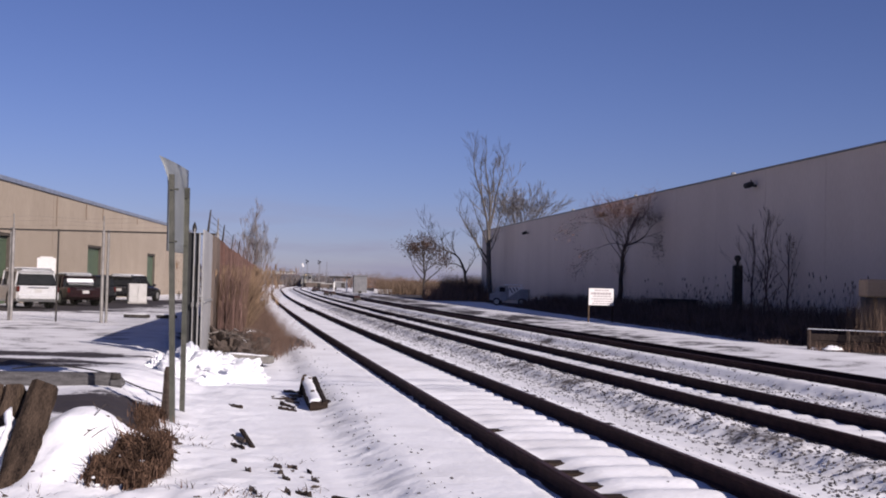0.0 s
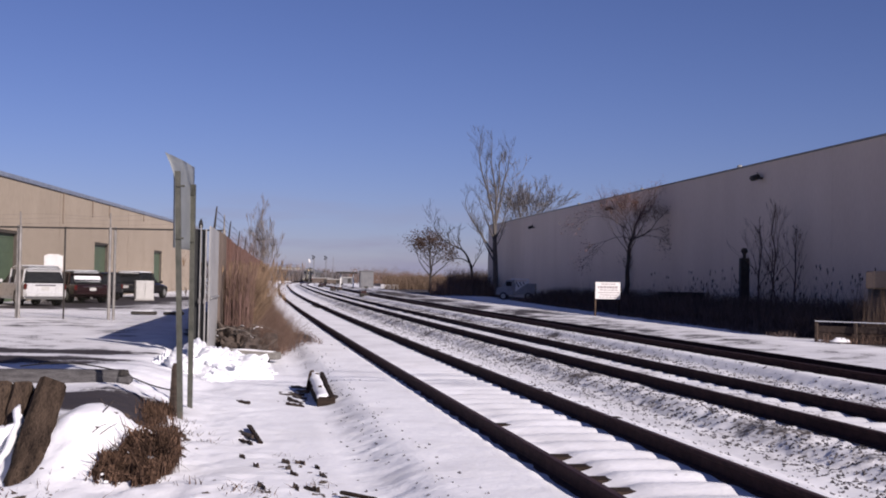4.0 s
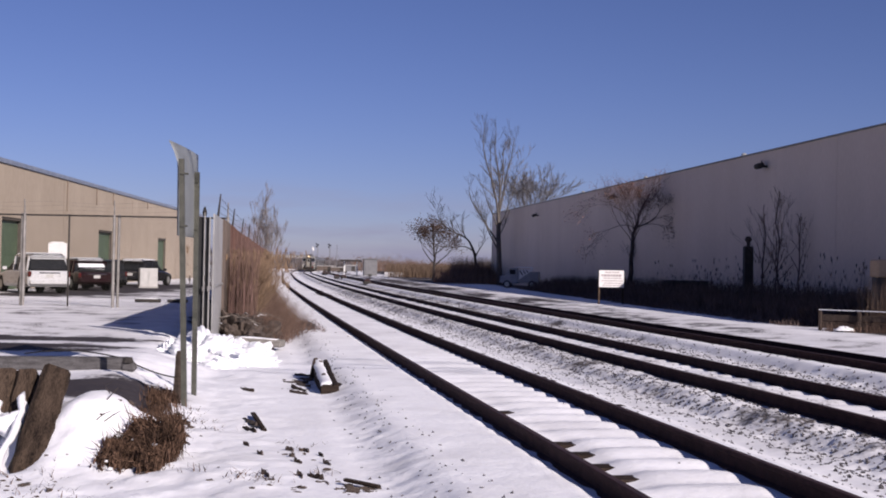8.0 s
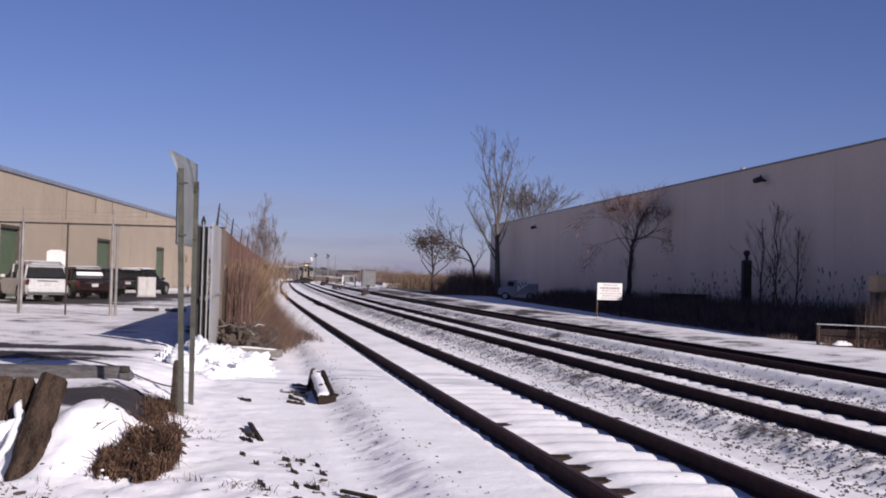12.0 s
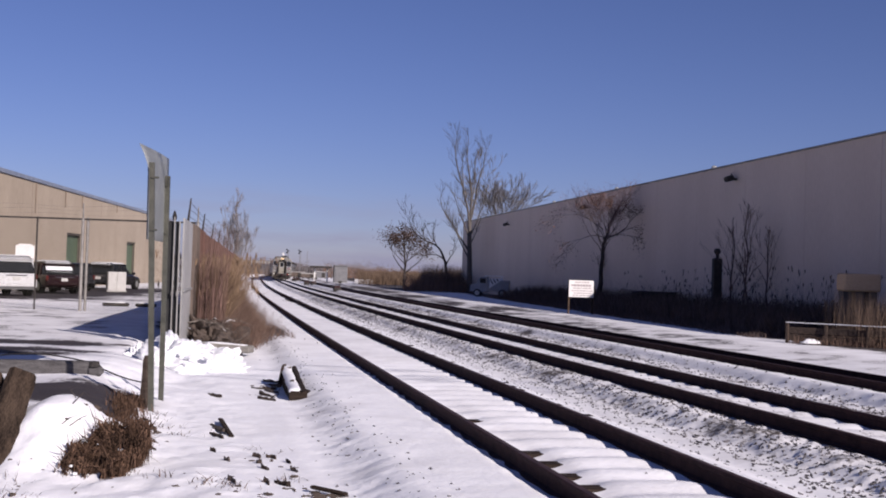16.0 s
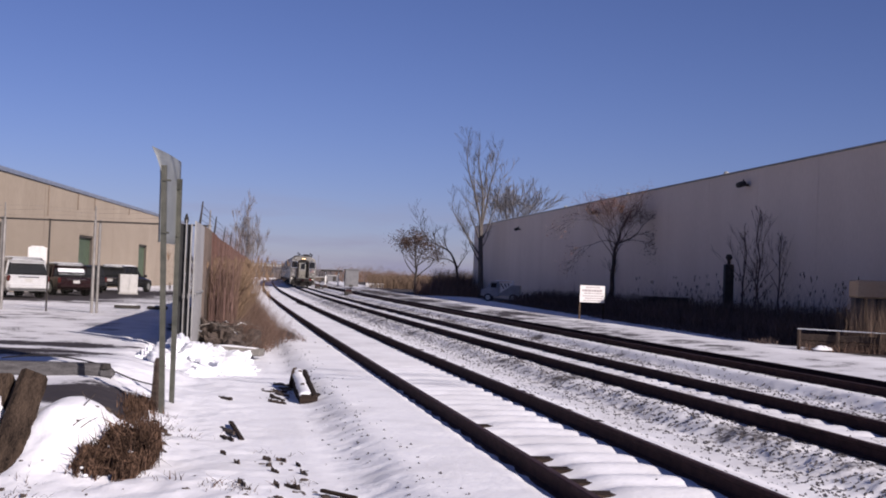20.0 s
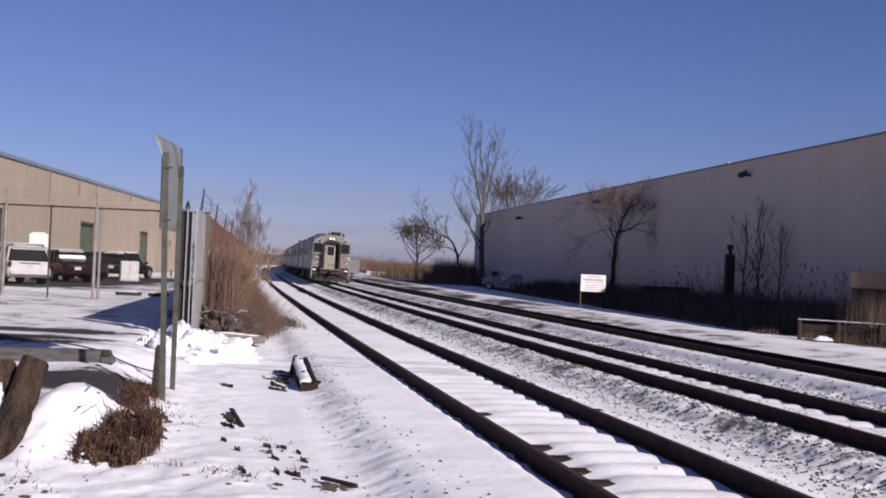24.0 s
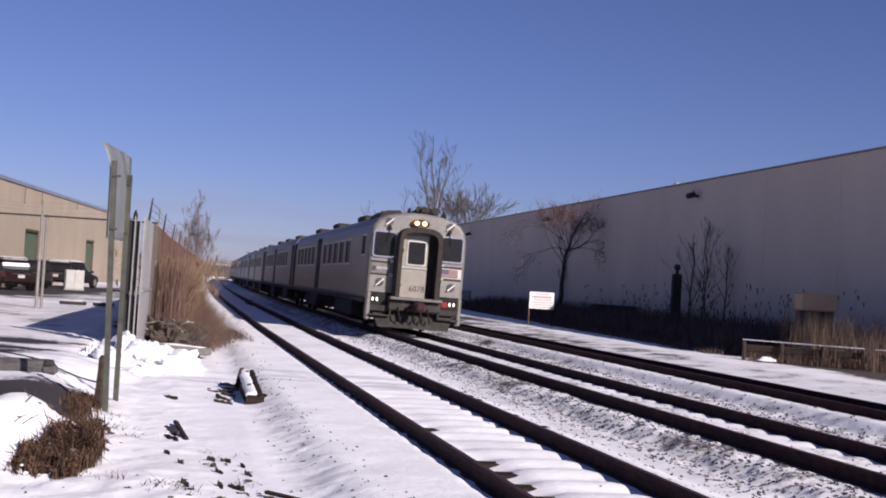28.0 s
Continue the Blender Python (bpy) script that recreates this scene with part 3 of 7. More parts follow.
def build_ground():
    ys = [-400, -120, -40, -12, -3, 0, 2.5, 4.5, 6.0]
    while ys[-1] < 75:
        ys.append(ys[-1] * (1.0055 if ys[-1] < 24 else 1.009))
    while ys[-1] < 4500:
        ys.append(ys[-1] * 1.045)
    us = list(np.arange(-7.0, 10.6, 0.055))
    step, v = 0.08, us[-1]
    while v < 4500:
        step *= 1.14
        v += step
        us.append(v)
    step, v = 0.08, us[0]
    left = []
    while v > -4500:
        step *= 1.09
        v -= step
        left.append(v)
    us = np.array(left[::-1] + us)
    ys = np.array(ys)
    U, Y = np.meshgrid(us, ys)
    s = tslope(Y)
    X = tx(Y) + U * np.sqrt(1 + s * s)
    Z = ground_z(X, Y)
    SHEET.extend((us.tolist(), ys.tolist(), Z.tolist()))
    nu, ny = len(us), len(ys)
    verts = np.stack([X, Y, Z], -1).reshape(-1, 3)
    i = (np.arange(ny - 1)[:, None] * nu + np.arange(nu - 1)[None, :]).reshape(-1)
    quads = np.stack([i, i + 1, i + 1 + nu, i + nu], -1)
    me = bpy.data.meshes.new("ground")
    me.vertices.add(len(verts))
    me.vertices.foreach_set("co", verts.reshape(-1))
    me.loops.add(len(quads) * 4)
    me.loops.foreach_set("vertex_index", quads.reshape(-1))
    me.polygons.add(len(quads))
    me.polygons.foreach_set("loop_start", np.arange(len(quads)) * 4)
    me.update(calc_edges=True)
    me.shade_smooth()
    me.materials.append(ground_mat())
    # where the snow is thin
    soil = ((U > -4.9) & (U < 400)).astype(float)
    soil = np.where((Y > 26) & (U > -5.5), 1.0, soil)
    soil = np.where((U > 9.4) & (U < 13.6), 0.0, soil)
    soil = np.where((X < -2.7) & (Y > 11.8) & (Y < 19), 0.0, soil)
    soil = np.where(Y > 120, 1.0, soil)
    bare = 0.12 - 0.09 * smooth_step(-5.4, -4.4, U) * (1 - smooth_step(-1.2, -0.6, U))
    bare += 0.27 * bell(U, 2.75, 0.6) + 0.08 * bell(U, 1.9, 0.4) + 0.26 * bell(U, 6.45, 0.6) + 0.24 * bell(U, 4.05, 0.7) + 0.16 * bell(U, 11.3, 1.6) + 0.16 * bell(U, -2.15, 0.15)
    bare += 0.55 * (1 - smooth_step(0.55, 0.75, np.abs(U - 8.4)))
    edge = 14.0 + 0.07 * np.clip(Y - 37, 0, 100)
    verge = smooth_step(0.0, 1.2, U - edge + 1.6 * (fbm(X * 0.3, Y * 0.3, 5) - 0.5)) * (1 - smooth_step(90, 130, U))
    bare += 0.75 * verge * (1 - smooth_step(150, 200, Y))
    bare += 0.62 * smooth_step(28, 31, Y) * (1 - smooth_step(90, 130, Y)) * smooth_step(-2.9, -3.4, U) * smooth_step(-5.2, -4.7, U)
    # wheel tracks and wet asphalt in the yard
    yard = smooth_step(-5.2, -6.2, U)
    streak = 0.28 + 1.25 * smooth_step(0.36, 0.56, fbm(X * 0.32 + 0.1 * Y, Y * 1.6, 57))
    bare += (0.95 * bell(Y, 19.7, 0.75) + 0.85 * bell(Y, 22.0, 0.6)) * streak * smooth_step(-4.9, -5.6, X)
    bare += 0.95 * bell(Y, 13.6, 1.2) * smooth_step(-2.95, -3.35, X) * (0.72 + 0.6 * smooth_step(0.34, 0.6, fbm(X * 1.7 + 0.4 * Y, Y * 2.6, 58)))
    bare += 0.04 * bell(X, -2.2, 1.0) * smooth_step(7.0, 8.5, Y) * (1 - smooth_step(11, 15, Y))
    bare += (0.05 * bell(U, 12.2, 1.3) + 0.08 * bell(U, 10.4, 0.5)) * smooth_step(0.42, 0.6, fbm(U * 1.6, Y * 0.09, 51)) * smooth_step(20, 30, Y)
    bare += 0.75 * bell(U, -1.72, 0.3) * bell(Y, 32.8, 2.6) * smooth_step(0.3, 0.55, fbm(X * 1.5, Y * 0.8, 52)) + 0.25 * bell(U, -2.4, 0.5) * smooth_step(27, 30, Y) * (1 - smooth_step(45, 60, Y))
    bare += yard * 0.42 * bell(X, -17.0, 2.4) * smooth_step(46, 49, Y) * (1 - smooth_step(70, 80, Y))
    bare += yard * 0.22 * smooth_step(43, 49, Y) * (1 - smooth_step(80, 95, Y)) * smooth_step(-9, -12, X)
    bare += yard * 0.04 * smooth_step(0.44, 0.6, fbm(X * 0.12 + Y * 0.02, Y * 0.5, 61)) * smooth_step(14, 18, Y) + yard * 0.10 * smooth_step(0.42, 0.58, fbm(X * 0.2, Y * 0.45, 64)) * smooth_step(30, 36, Y) * smooth_step(-9, -12, X)
    bare += 0.5 * smooth_step(122, 135, Y) * (1 - smooth_step(190, 215, Y)) * smooth_step(13.5, 17.0, U)
    bare += 0.26 * bell(U, 12.6, 2.2) * smooth_step(48, 70, Y) * smooth_step(0.3, 0.55, fbm(X * 0.5, Y * 0.12, 63))
    bare += 0.2 * smooth_step(-4.4, -5.2, X) * smooth_step(14, 17, Y) * (1 - smooth_step(36, 44, Y)) * yard
    bare += 0.06 * smooth_step(9.4, 10.0, U) * (1 - smooth_step(14, 18, U)) * smooth_step(20, 40, Y)
    bare += 0.09 * smooth_step(4.9, 5.6, U) * smooth_step(25, 45, Y) * (1 - smooth_step(16, 20, U)) * (1 - smooth_step(150, 180, Y))
    far_field = smooth_step(170, 230, Y) * smooth_step(16, 22, U)
    bare += 0.6 * far_field
    for name, values in (("bare", bare), ("soil", soil)):
        at = me.attributes.new(name, "FLOAT", "POINT")
        at.data.foreach_set("value", values.reshape(-1).astype(np.float32))
    ob = new("ground", me)
    return tagged(ob, "snow-covered ground with bare asphalt and ballast patches", "ground", kind="structure")


ground = build_ground()


# ---- railway tracks ----
def rail_profile():
    return [(-0.075, -0.172), (0.075, -0.172), (0.075, -0.155), (0.014, -0.14), (0.014, -0.05), (0.036, -0.038), (0.036, -0.006),
            (0.026, 0.0), (-0.026, 0.0), (-0.036, -0.006), (-0.036, -0.038), (-0.014, -0.05), (-0.014, -0.14), (-0.075, -0.155)]


def stations():
    ys = [-160.0, -80.0, -30.0, -8.0, 2.0]
    while ys[-1] < 900:
        ys.append(ys[-1] + (1.0 if ys[-1] < 60 else 4.0 if ys[-1] < 200 else 25.0))
    return ys


def railway_track(c, top, cant, label):
    base = thing("railway_track", label, "railway track", group="parallel railway tracks")
    for side in (-1, 1):
        b = Build()
        rings = []
        for y in stations():
            r = []
            for px, pz in rail_profile():
                x, yy = on_line(c + side * 0.7525 + px, y)
                r.append((x, yy, top + pz - (cant if side > 0 else 0)))
            rings.append(r)
        b.loft(rings)
        me = fix_normals(b.mesh("rail", [M["rail"], M["railtop"]]))
        for p in me.polygons:
            if p.normal.z > 0.9 and p.center.z > top - 0.095:
                p.material_index = 1
        ob = new("rail", me)
        ob.parent = base
    return base


track_labels = ("rusty rails on timber ties half buried in snow", "rusty rails in snow beside rough ballast", "rusty rails on bare brown ties at the snowy verge")
tracks = [railway_track(c, top, cant, lab) for (c, top), cant, lab in zip(TRACKS, CANT, track_labels)]


def slope_turn(y):
    return math.degrees(math.atan(-float(tslope(y))))


def lay_ties(track, c, top, y0, count, height, cant=0.0):
    me = fix_normals(Build().box((0, 0, 0), (2.59, 0.22, 0.16), 0.015).mesh("tie", M["tie"]))
    k0 = round(y0 / TIE)
    for k in range(k0, k0 + count):
        # the same phase as the snow ridges
        y = k * TIE
        for _ in range(3):
            x, yy = on_line(c, y)
            y += k * TIE - (yy + c * float(tslope(yy)))
        x, yy = on_line(c, y)
        ob = new("tie", me)
        ob.parent = track
        r = random.Random(k * 7 + int(c * 10))
        ob.matrix_basis = pose(x + r.uniform(-0.04, 0.04), yy, top + height - cant / 2 + r.uniform(-0.008, 0.008), r.uniform(-1, 1), math.degrees(cant / 1.5) + r.uniform(-0.6, 0.6), slope_turn(y) + r.uniform(-1.5, 1.5))


# ---- buildings ----
def wall_x(y):
    return 25.7 - 0.148 * y


def warehouse():
    """Long grey building along the right side of the line."""
    turn = math.degrees(math.atan(0.148))
    y0, y1, top = 28.0, 139.0, 7.95
    length = (y1 - y0) * math.sqrt(1 + 0.148 ** 2)
    base = thing("warehouse", "long grey panelled warehouse with a flat roof, in shade", "warehouse", pose(wall_x(y0), y0, 0, 0, 0, turn))
    n = 17
    w = length / n
    for k in range(n):
        b = Build().box((0.15, (k + 0.5) * w, top / 2 - 0.4), (0.3, w - 0.02, top + 0.8), 0.012)
        part("wall_panel", b, M["wall"], base)
    part("far_wall", Build().box((20, length + 0.0, top / 2 - 0.4), (39.4, 0.3, top + 0.79), 0.01), M["wall"], base)
    part("near_wall", Build().box((20, 0.15, top / 2 - 0.4), (39.4, 0.3, top + 0.79), 0.01), M["wall"], base)
    part("back_wall", Build().box((39.9, length / 2, top / 2 - 0.4), (0.3, length, top + 0.78)), M["wall"], base)
    part("roof", Build().box((20, length / 2, top - 0.5), (39.5, length - 0.4, 0.2)), M["roof"], base)
    part("coping", Build().box((0.12, length / 2, top - 0.02), (0.42, length + 0.1, 0.08), 0.02), M["roof"], base)
    # shaded wall lamps under the parapet
    for dy in (61.8, 88.6, 114.8):
        s = (dy - y0) * math.sqrt(1 + 0.148 ** 2)
        lamp = thing("wall_lamp", "dark metal floodlight on the warehouse wall", "wall lamp", group="warehouse wall lamps")
        lamp.matrix_basis = base.matrix_basis @ pose(0, s, 7.12 if dy < 80 else 7.02 if dy < 100 else 6.72)
        part("bracket", Build().box((-0.12, 0, 0.0), (0.3, 0.12, 0.12), 0.02), M["under"], lamp)
        part("housing", Build().box((-0.42, 0, 0.02), (0.4, 0.62, 0.28), 0.08, pose(0, 0, 0, 0, -22, 0)), M["under"], lamp)
        part("arm", Build().tube([(-0.1, 0.2, 0.05), (-0.2, 0.25, 0.32)], [0.03, 0.03], 6), M["under"], lamp)
    # vents on the roof's edge
    for dy in (66.5, 101.0, 84.0):
        s = (dy - y0) * math.sqrt(1 + 0.148 ** 2)
        v = thing("roof_vent", "small galvanised vent on the flat roof", "roof vent", group="roof vents")
        v.matrix_basis = base.matrix_basis @ pose(0.7, s, top - 0.4)
        part("pipe", Build().tube([(0, 0, 0), (0, 0, 0.62)], [0.08, 0.08], 8), M["galv"], v)
        part("cap", Build().tube([(0, 0, 0.6), (0, 0, 0.68), (0, 0, 0.74)], [0.16, 0.16, 0.03], 8), M["galv"], v)
    return base


def lwall_x(y):
    return -17.9 - 0.054 * y


def depot():
    """Beige building behind the yard; y runs along its front."""
    turn = math.degrees(math.atan(0.054))
    y0, y1, top, g = 20.0, 118.0, 6.2, 0.06
    length = y1 - y0
    base = thing("depot_building", "beige block building with blue-grey roof trim and green doors", "building", pose(lwall_x(y0), y0, 0, 0, 0, turn))
    # openings: middle along the wall, width, height, sill
    holes = [(37.0, 3.2, 3.55), (56.2, 3.9, 3.5), (75.6, 3.6, 3.45)]
    pos = 0.0
    for mid, w, h in holes:
        part("wall_section", Build().box((-0.15, (pos + mid - w / 2) / 2, top / 2 - 0.2), (0.3, mid - w / 2 - pos, top + 0.4)), M["tan"], base)
        part("lintel", Build().box((-0.15, mid, (h + top) / 2), (0.3, w, top - h)), M["tan"], base)
        d = part("door", Build().box((-0.26, mid, h / 2 - 0.05), (0.08, w + 0.1, h + 0.15), 0.01), M["green"], base, "green painted steel door")
        for k in range(5):
            part("door_rib", Build().box((-0.212, mid, h * (k + 0.5) / 5), (0.02, w - 0.1, 0.04), 0.005), M["green"], d)
        for s in (-1, 1):
            part("door_frame", Build().box((-0.15, mid + s * (w / 2 - 0.05), h / 2), (0.2, 0.10, h), 0.01), M["greydoor"], d)
        part("door_head", Build().box((-0.14, mid, h - 0.07), (0.2, w - 0.2, 0.14), 0.01), M["greydoor"], d)
        pos = mid + w / 2
    part("wall_section", Build().box((-0.15, (pos + length) / 2, top / 2 - 0.2), (0.3, length - pos, top + 0.4)), M["tan"], base)
    part("far_wall", Build().box((-15.2, length - 0.15, top / 2 - 0.2), (29.8, 0.3, top + 0.39)), M["tan"], base)
    part("near_wall", Build().box((-15.2, 0.15, top / 2 - 0.2), (29.8, 0.3, top + 0.39)), M["tan"], base)
    part("back_wall", Build().box((-30, length / 2, top / 2 - 0.2), (0.3, length, top + 0.38)), M["tan"], base)
    part("roof", Build().box((-15, length / 2, top - 0.3), (29.6, length - 0.7, 0.2)), M["roof"], base)
    part("roof_trim", Build().box((-0.05, length / 2, top - 0.05), (0.28, length + 0.4, 0.24), 0.03), M["bluetrim"], base)
    for k, at in enumerate((28.0, 46.0, 64.0, 82.0)):
        part("wall_joint", Build().box((0.002, at, top / 2 - 0.15), (0.012, 0.035, top - 0.3)), M["tanjoint"], base, "fine dark joint in the block wall")
    for at, h in ((46.6, 1.7), (53.4, 1.0), (57.9, 0.8), (69.2, 0.5)):
        part("downpipe_stub", Build().tube([(0.05, at, top - 0.2), (0.05, at, top - 0.2 - h)], [0.035, 0.03], 8), M["tanjoint"], base)
    return base


house_right = warehouse()
house_left = depot()


# ---- fences of the yard ----
def sheet_fence():
    """Tall sheet-metal fence beside the line: a grey panel by the gate, then rusty ones."""
    base = thing("sheet_fence", "tall rusty corrugated sheet fence topped with barbed wire", "fence")
    z0, top = -0.1, 2.5

    def fx(y):
        return -4.52 - 0.137 * (y - 22.9)
    y, k = 22.9, 0
    while y < 96:
        w = 3.0
        rows = []
        n = 12 if k == 0 else 36
        for i in range(n + 1):
            yy = y + w * i / n
            off = 0.0 if k == 0 else (0.03 if (i // 2) % 2 else -0.03)
            rows.append((fx(yy) + off, yy))
        drop = 0.0 if k == 0 else random.uniform(-0.06, 0.03)
        b = Build()
        prof = []
        for x, yy in rows:
            prof.append([(x, yy, z0), (x, yy, top + drop), (x - 0.03, yy, top + drop), (x - 0.03, yy, z0)])
        b.loft(prof)
        part("fence_panel", b, M["greysheet"] if k == 0 else M["tansheet"] if k < 2 else M["rustwall"], base, "smooth grey sheet panel" if k == 0 else "tan-brown weathered panel" if k < 2 else "")
        if k == 0:
            part("panel_seam", Build().box((fx(24.4) + 0.02, 24.4, 1.1), (0.03, 2.9, 0.05), 0.01, pose(0, 0, 0, 0, 0, 7.8)), M["galv"], base)
        y += w
        k += 1
    for i in range(7):
        yy = 25.7 + i * 7.0
        p = part("fence_post", Build().tube([(fx(yy) - 0.1, yy, 0), (fx(yy) - 0.1, yy, 2.55), (fx(yy) - 0.05, yy, 3.05)], [0.03, 0.03, 0.015], 6), M["under"], base)
    for z in (2.68, 2.82, 2.96):
        b = Build()
        pts = [(fx(yy) - 0.08, yy, z + 0.02 * math.sin(yy * 0.7 + z * 9)) for yy in np.arange(25.7, 95, 0.8)]
        b.tube(pts, [0.005] * len(pts), 4)
        for q in pts[::3]:
            b.tube([(q[0] - 0.02, q[1], q[2] - 0.02), (q[0] + 0.02, q[1], q[2] + 0.02)], [0.002, 0.002], 3)
        part("barbed_wire", b, M["under"], base)
    return base


def gate_posts():
    """Folded gate frames beside the end of the fence, with dark gaps between."""
    base = thing("yard_gate", "galvanised gate frames folded against the sheet fence", "gate")
    for x, w, h in ((-4.55, 0.026, 2.48), (-4.65, 0.02, 2.56), (-4.80, 0.026, 2.46)):
        part("gate_upright", Build().box((x, 22.6, h / 2 - 0.1), (w, 0.06, h + 0.1), 0.01), M["gatesteel"], base)
        part("hinge", Build().box((x, 22.56, 1.05), (w + 0.02, 0.04, 0.1), 0.008), M["fencepost"], base)
    # black strips fill the gaps: their shade is put into the colour
    for x, w in ((-4.60, 0.08), (-4.725, 0.13)):
        part("gate_gap", Build().box((x, 22.68, 1.16), (w, 0.07, 2.52), 0.008), M["black"], base, "black strip standing in for the shaded gap between the uprights")
    part("finial", Build().tube([(-4.66, 22.62, 2.44), (-4.66, 22.62, 2.52), (-4.66, 22.62, 2.62)], [0.035, 0.045, 0.015], 8), M["rubber"], base)
    return base


def mesh_fence():
    """Chain-link fence across the yard, with arms for barbed wire."""
    base = thing("chain_link_fence", "galvanised chain-link fence with barbed-wire arms across the yard", "fence")
    y, g, top = 37.3, 0.05, 3.0
    xs = [-22.5, -16.9, -13.36, -10.53, -6.95]
    for i, x in enumerate(xs):
        part("fence_post", Build().tube([(x, y, g - 0.1), (x, y, top)], [0.05, 0.05], 8), M["fencepost"], base)
        part("wire_arm", Build().tube([(x, y, top - 0.02), (x + 0.02, y - 0.1, top + 0.45)], [0.03, 0.02], 6), M["fencepost"], base)
        if i in (2, 3):
            for dx in ((0.14,) if i == 3 else (-0.09,)):
                part("fence_post", Build().tube([(x + dx, y + 0.05, g - 0.1), (x + dx, y + 0.05, top + 0.02)], [0.045, 0.045], 8), M["fencepost"], base)
    part("middle_post", Build().tube([(-11.95, y, g - 0.1), (-11.95, y, top)], [0.03, 0.03], 6), M["under"], base)
    part("top_rail", Build().tube([(xs[0], y, top - 0.04), (xs[-1], y, top - 0.04)], [0.028, 0.028], 6), M["under"], base)
    for z in (3.1, 3.24, 3.36):
        pts = [(x, y - 0.04, z + 0.03 * math.sin(x * 2 + z * 8)) for x in np.arange(xs[0], xs[-1], 0.6)]
        part("barbed_wire", Build().tube(pts, [0.003] * len(pts), 3), M["fencepost"], base)
    # the mesh itself: two families of slanting wires
    b = Build()
    h = top - 0.1 - g
    for sgn in (-1, 1):
        x = xs[0] - h
        while x < xs[-1]:
            a, c = (x, x + h) if sgn > 0 else (x + h, x)
            lo, hi = (a, g + 0.04), (c, g + 0.04 + h)
            pts = []
            for t in (0.0, 1.0):
                pts.append((lo[0] + (hi[0] - lo[0]) * t, lo[1] + (hi[1] - lo[1]) * t))
            t0, t1 = 0.0, 1.0
            dx = c - a
            for lim, s in ((xs[0], 1), (xs[-1], -1)):
                tt = (lim - a) / dx
                if (dx > 0) == (s > 0):
                    t0 = max(t0, tt)
                else:
                    t1 = min(t1, tt)
            if t1 > t0:
                b.tube([(a + dx * t0, y + 0.03 * sgn * 0.2, g + 0.04 + h * t0), (a + dx * t1, y + 0.03 * sgn * 0.2, g + 0.04 + h * t1)], [0.0013, 0.0013], 3, False)
            x += 0.085
    part("wire_mesh", b, M["postgreen"], base)
    return base


fence_side = sheet_fence()
gate = gate_posts()
fence_cross = mesh_fence()


# ---- plants ----
def grow(b, tips, p, d, length, r, depth, rnd, spread, up, sides=5, crook=0.10, thin=0.0):
    """Tapered limb with side shoots; the ends go to tips."""
    steps = 3 if depth > 1 else 2
    pts, radii, dirs = [Vector(p)], [r], []
    d = Vector(d).normalized()
    for i in range(steps):
        d = (d + Vector((rnd.gauss(0, crook), rnd.gauss(0, crook), rnd.gauss(0, crook * 0.5) + up * 0.06))).normalized()
        dirs.append(d)
        pts.append(pts[-1] + d * (length / steps))
        radii.append(r * (1 - 0.42 * (i + 1) / steps))
    b.tube(pts, [max(q, thin) for q in radii], max(3, sides), cap=False)
    if depth == 0:
        tips.append((pts[-1], d))
        return
    kids = rnd.choice((2, 3, 3)) if depth > 1 else rnd.choice((3, 4))
    for k in range(kids):
        at = rnd.uniform(0.35, 1.0) if k else 1.0
        f = at * steps
        i = min(int(f), steps - 1)
        q = pts[i].lerp(pts[i + 1], f - i)
        side = Vector((rnd.gauss(0, 1), rnd.gauss(0, 1), rnd.gauss(0, 0.4))).normalized()
        nd = (dirs[i] + side * (spread * (0.5 if k == 0 else 1.0)) + Vector((0, 0, up * 0.15))).normalized()
        grow(b, tips, q, nd, length * rnd.uniform(0.58, 0.82), radii[i + 1] * (0.85 if k == 0 else 0.6), depth - 1, rnd, spread, up, sides - 1, crook, thin)


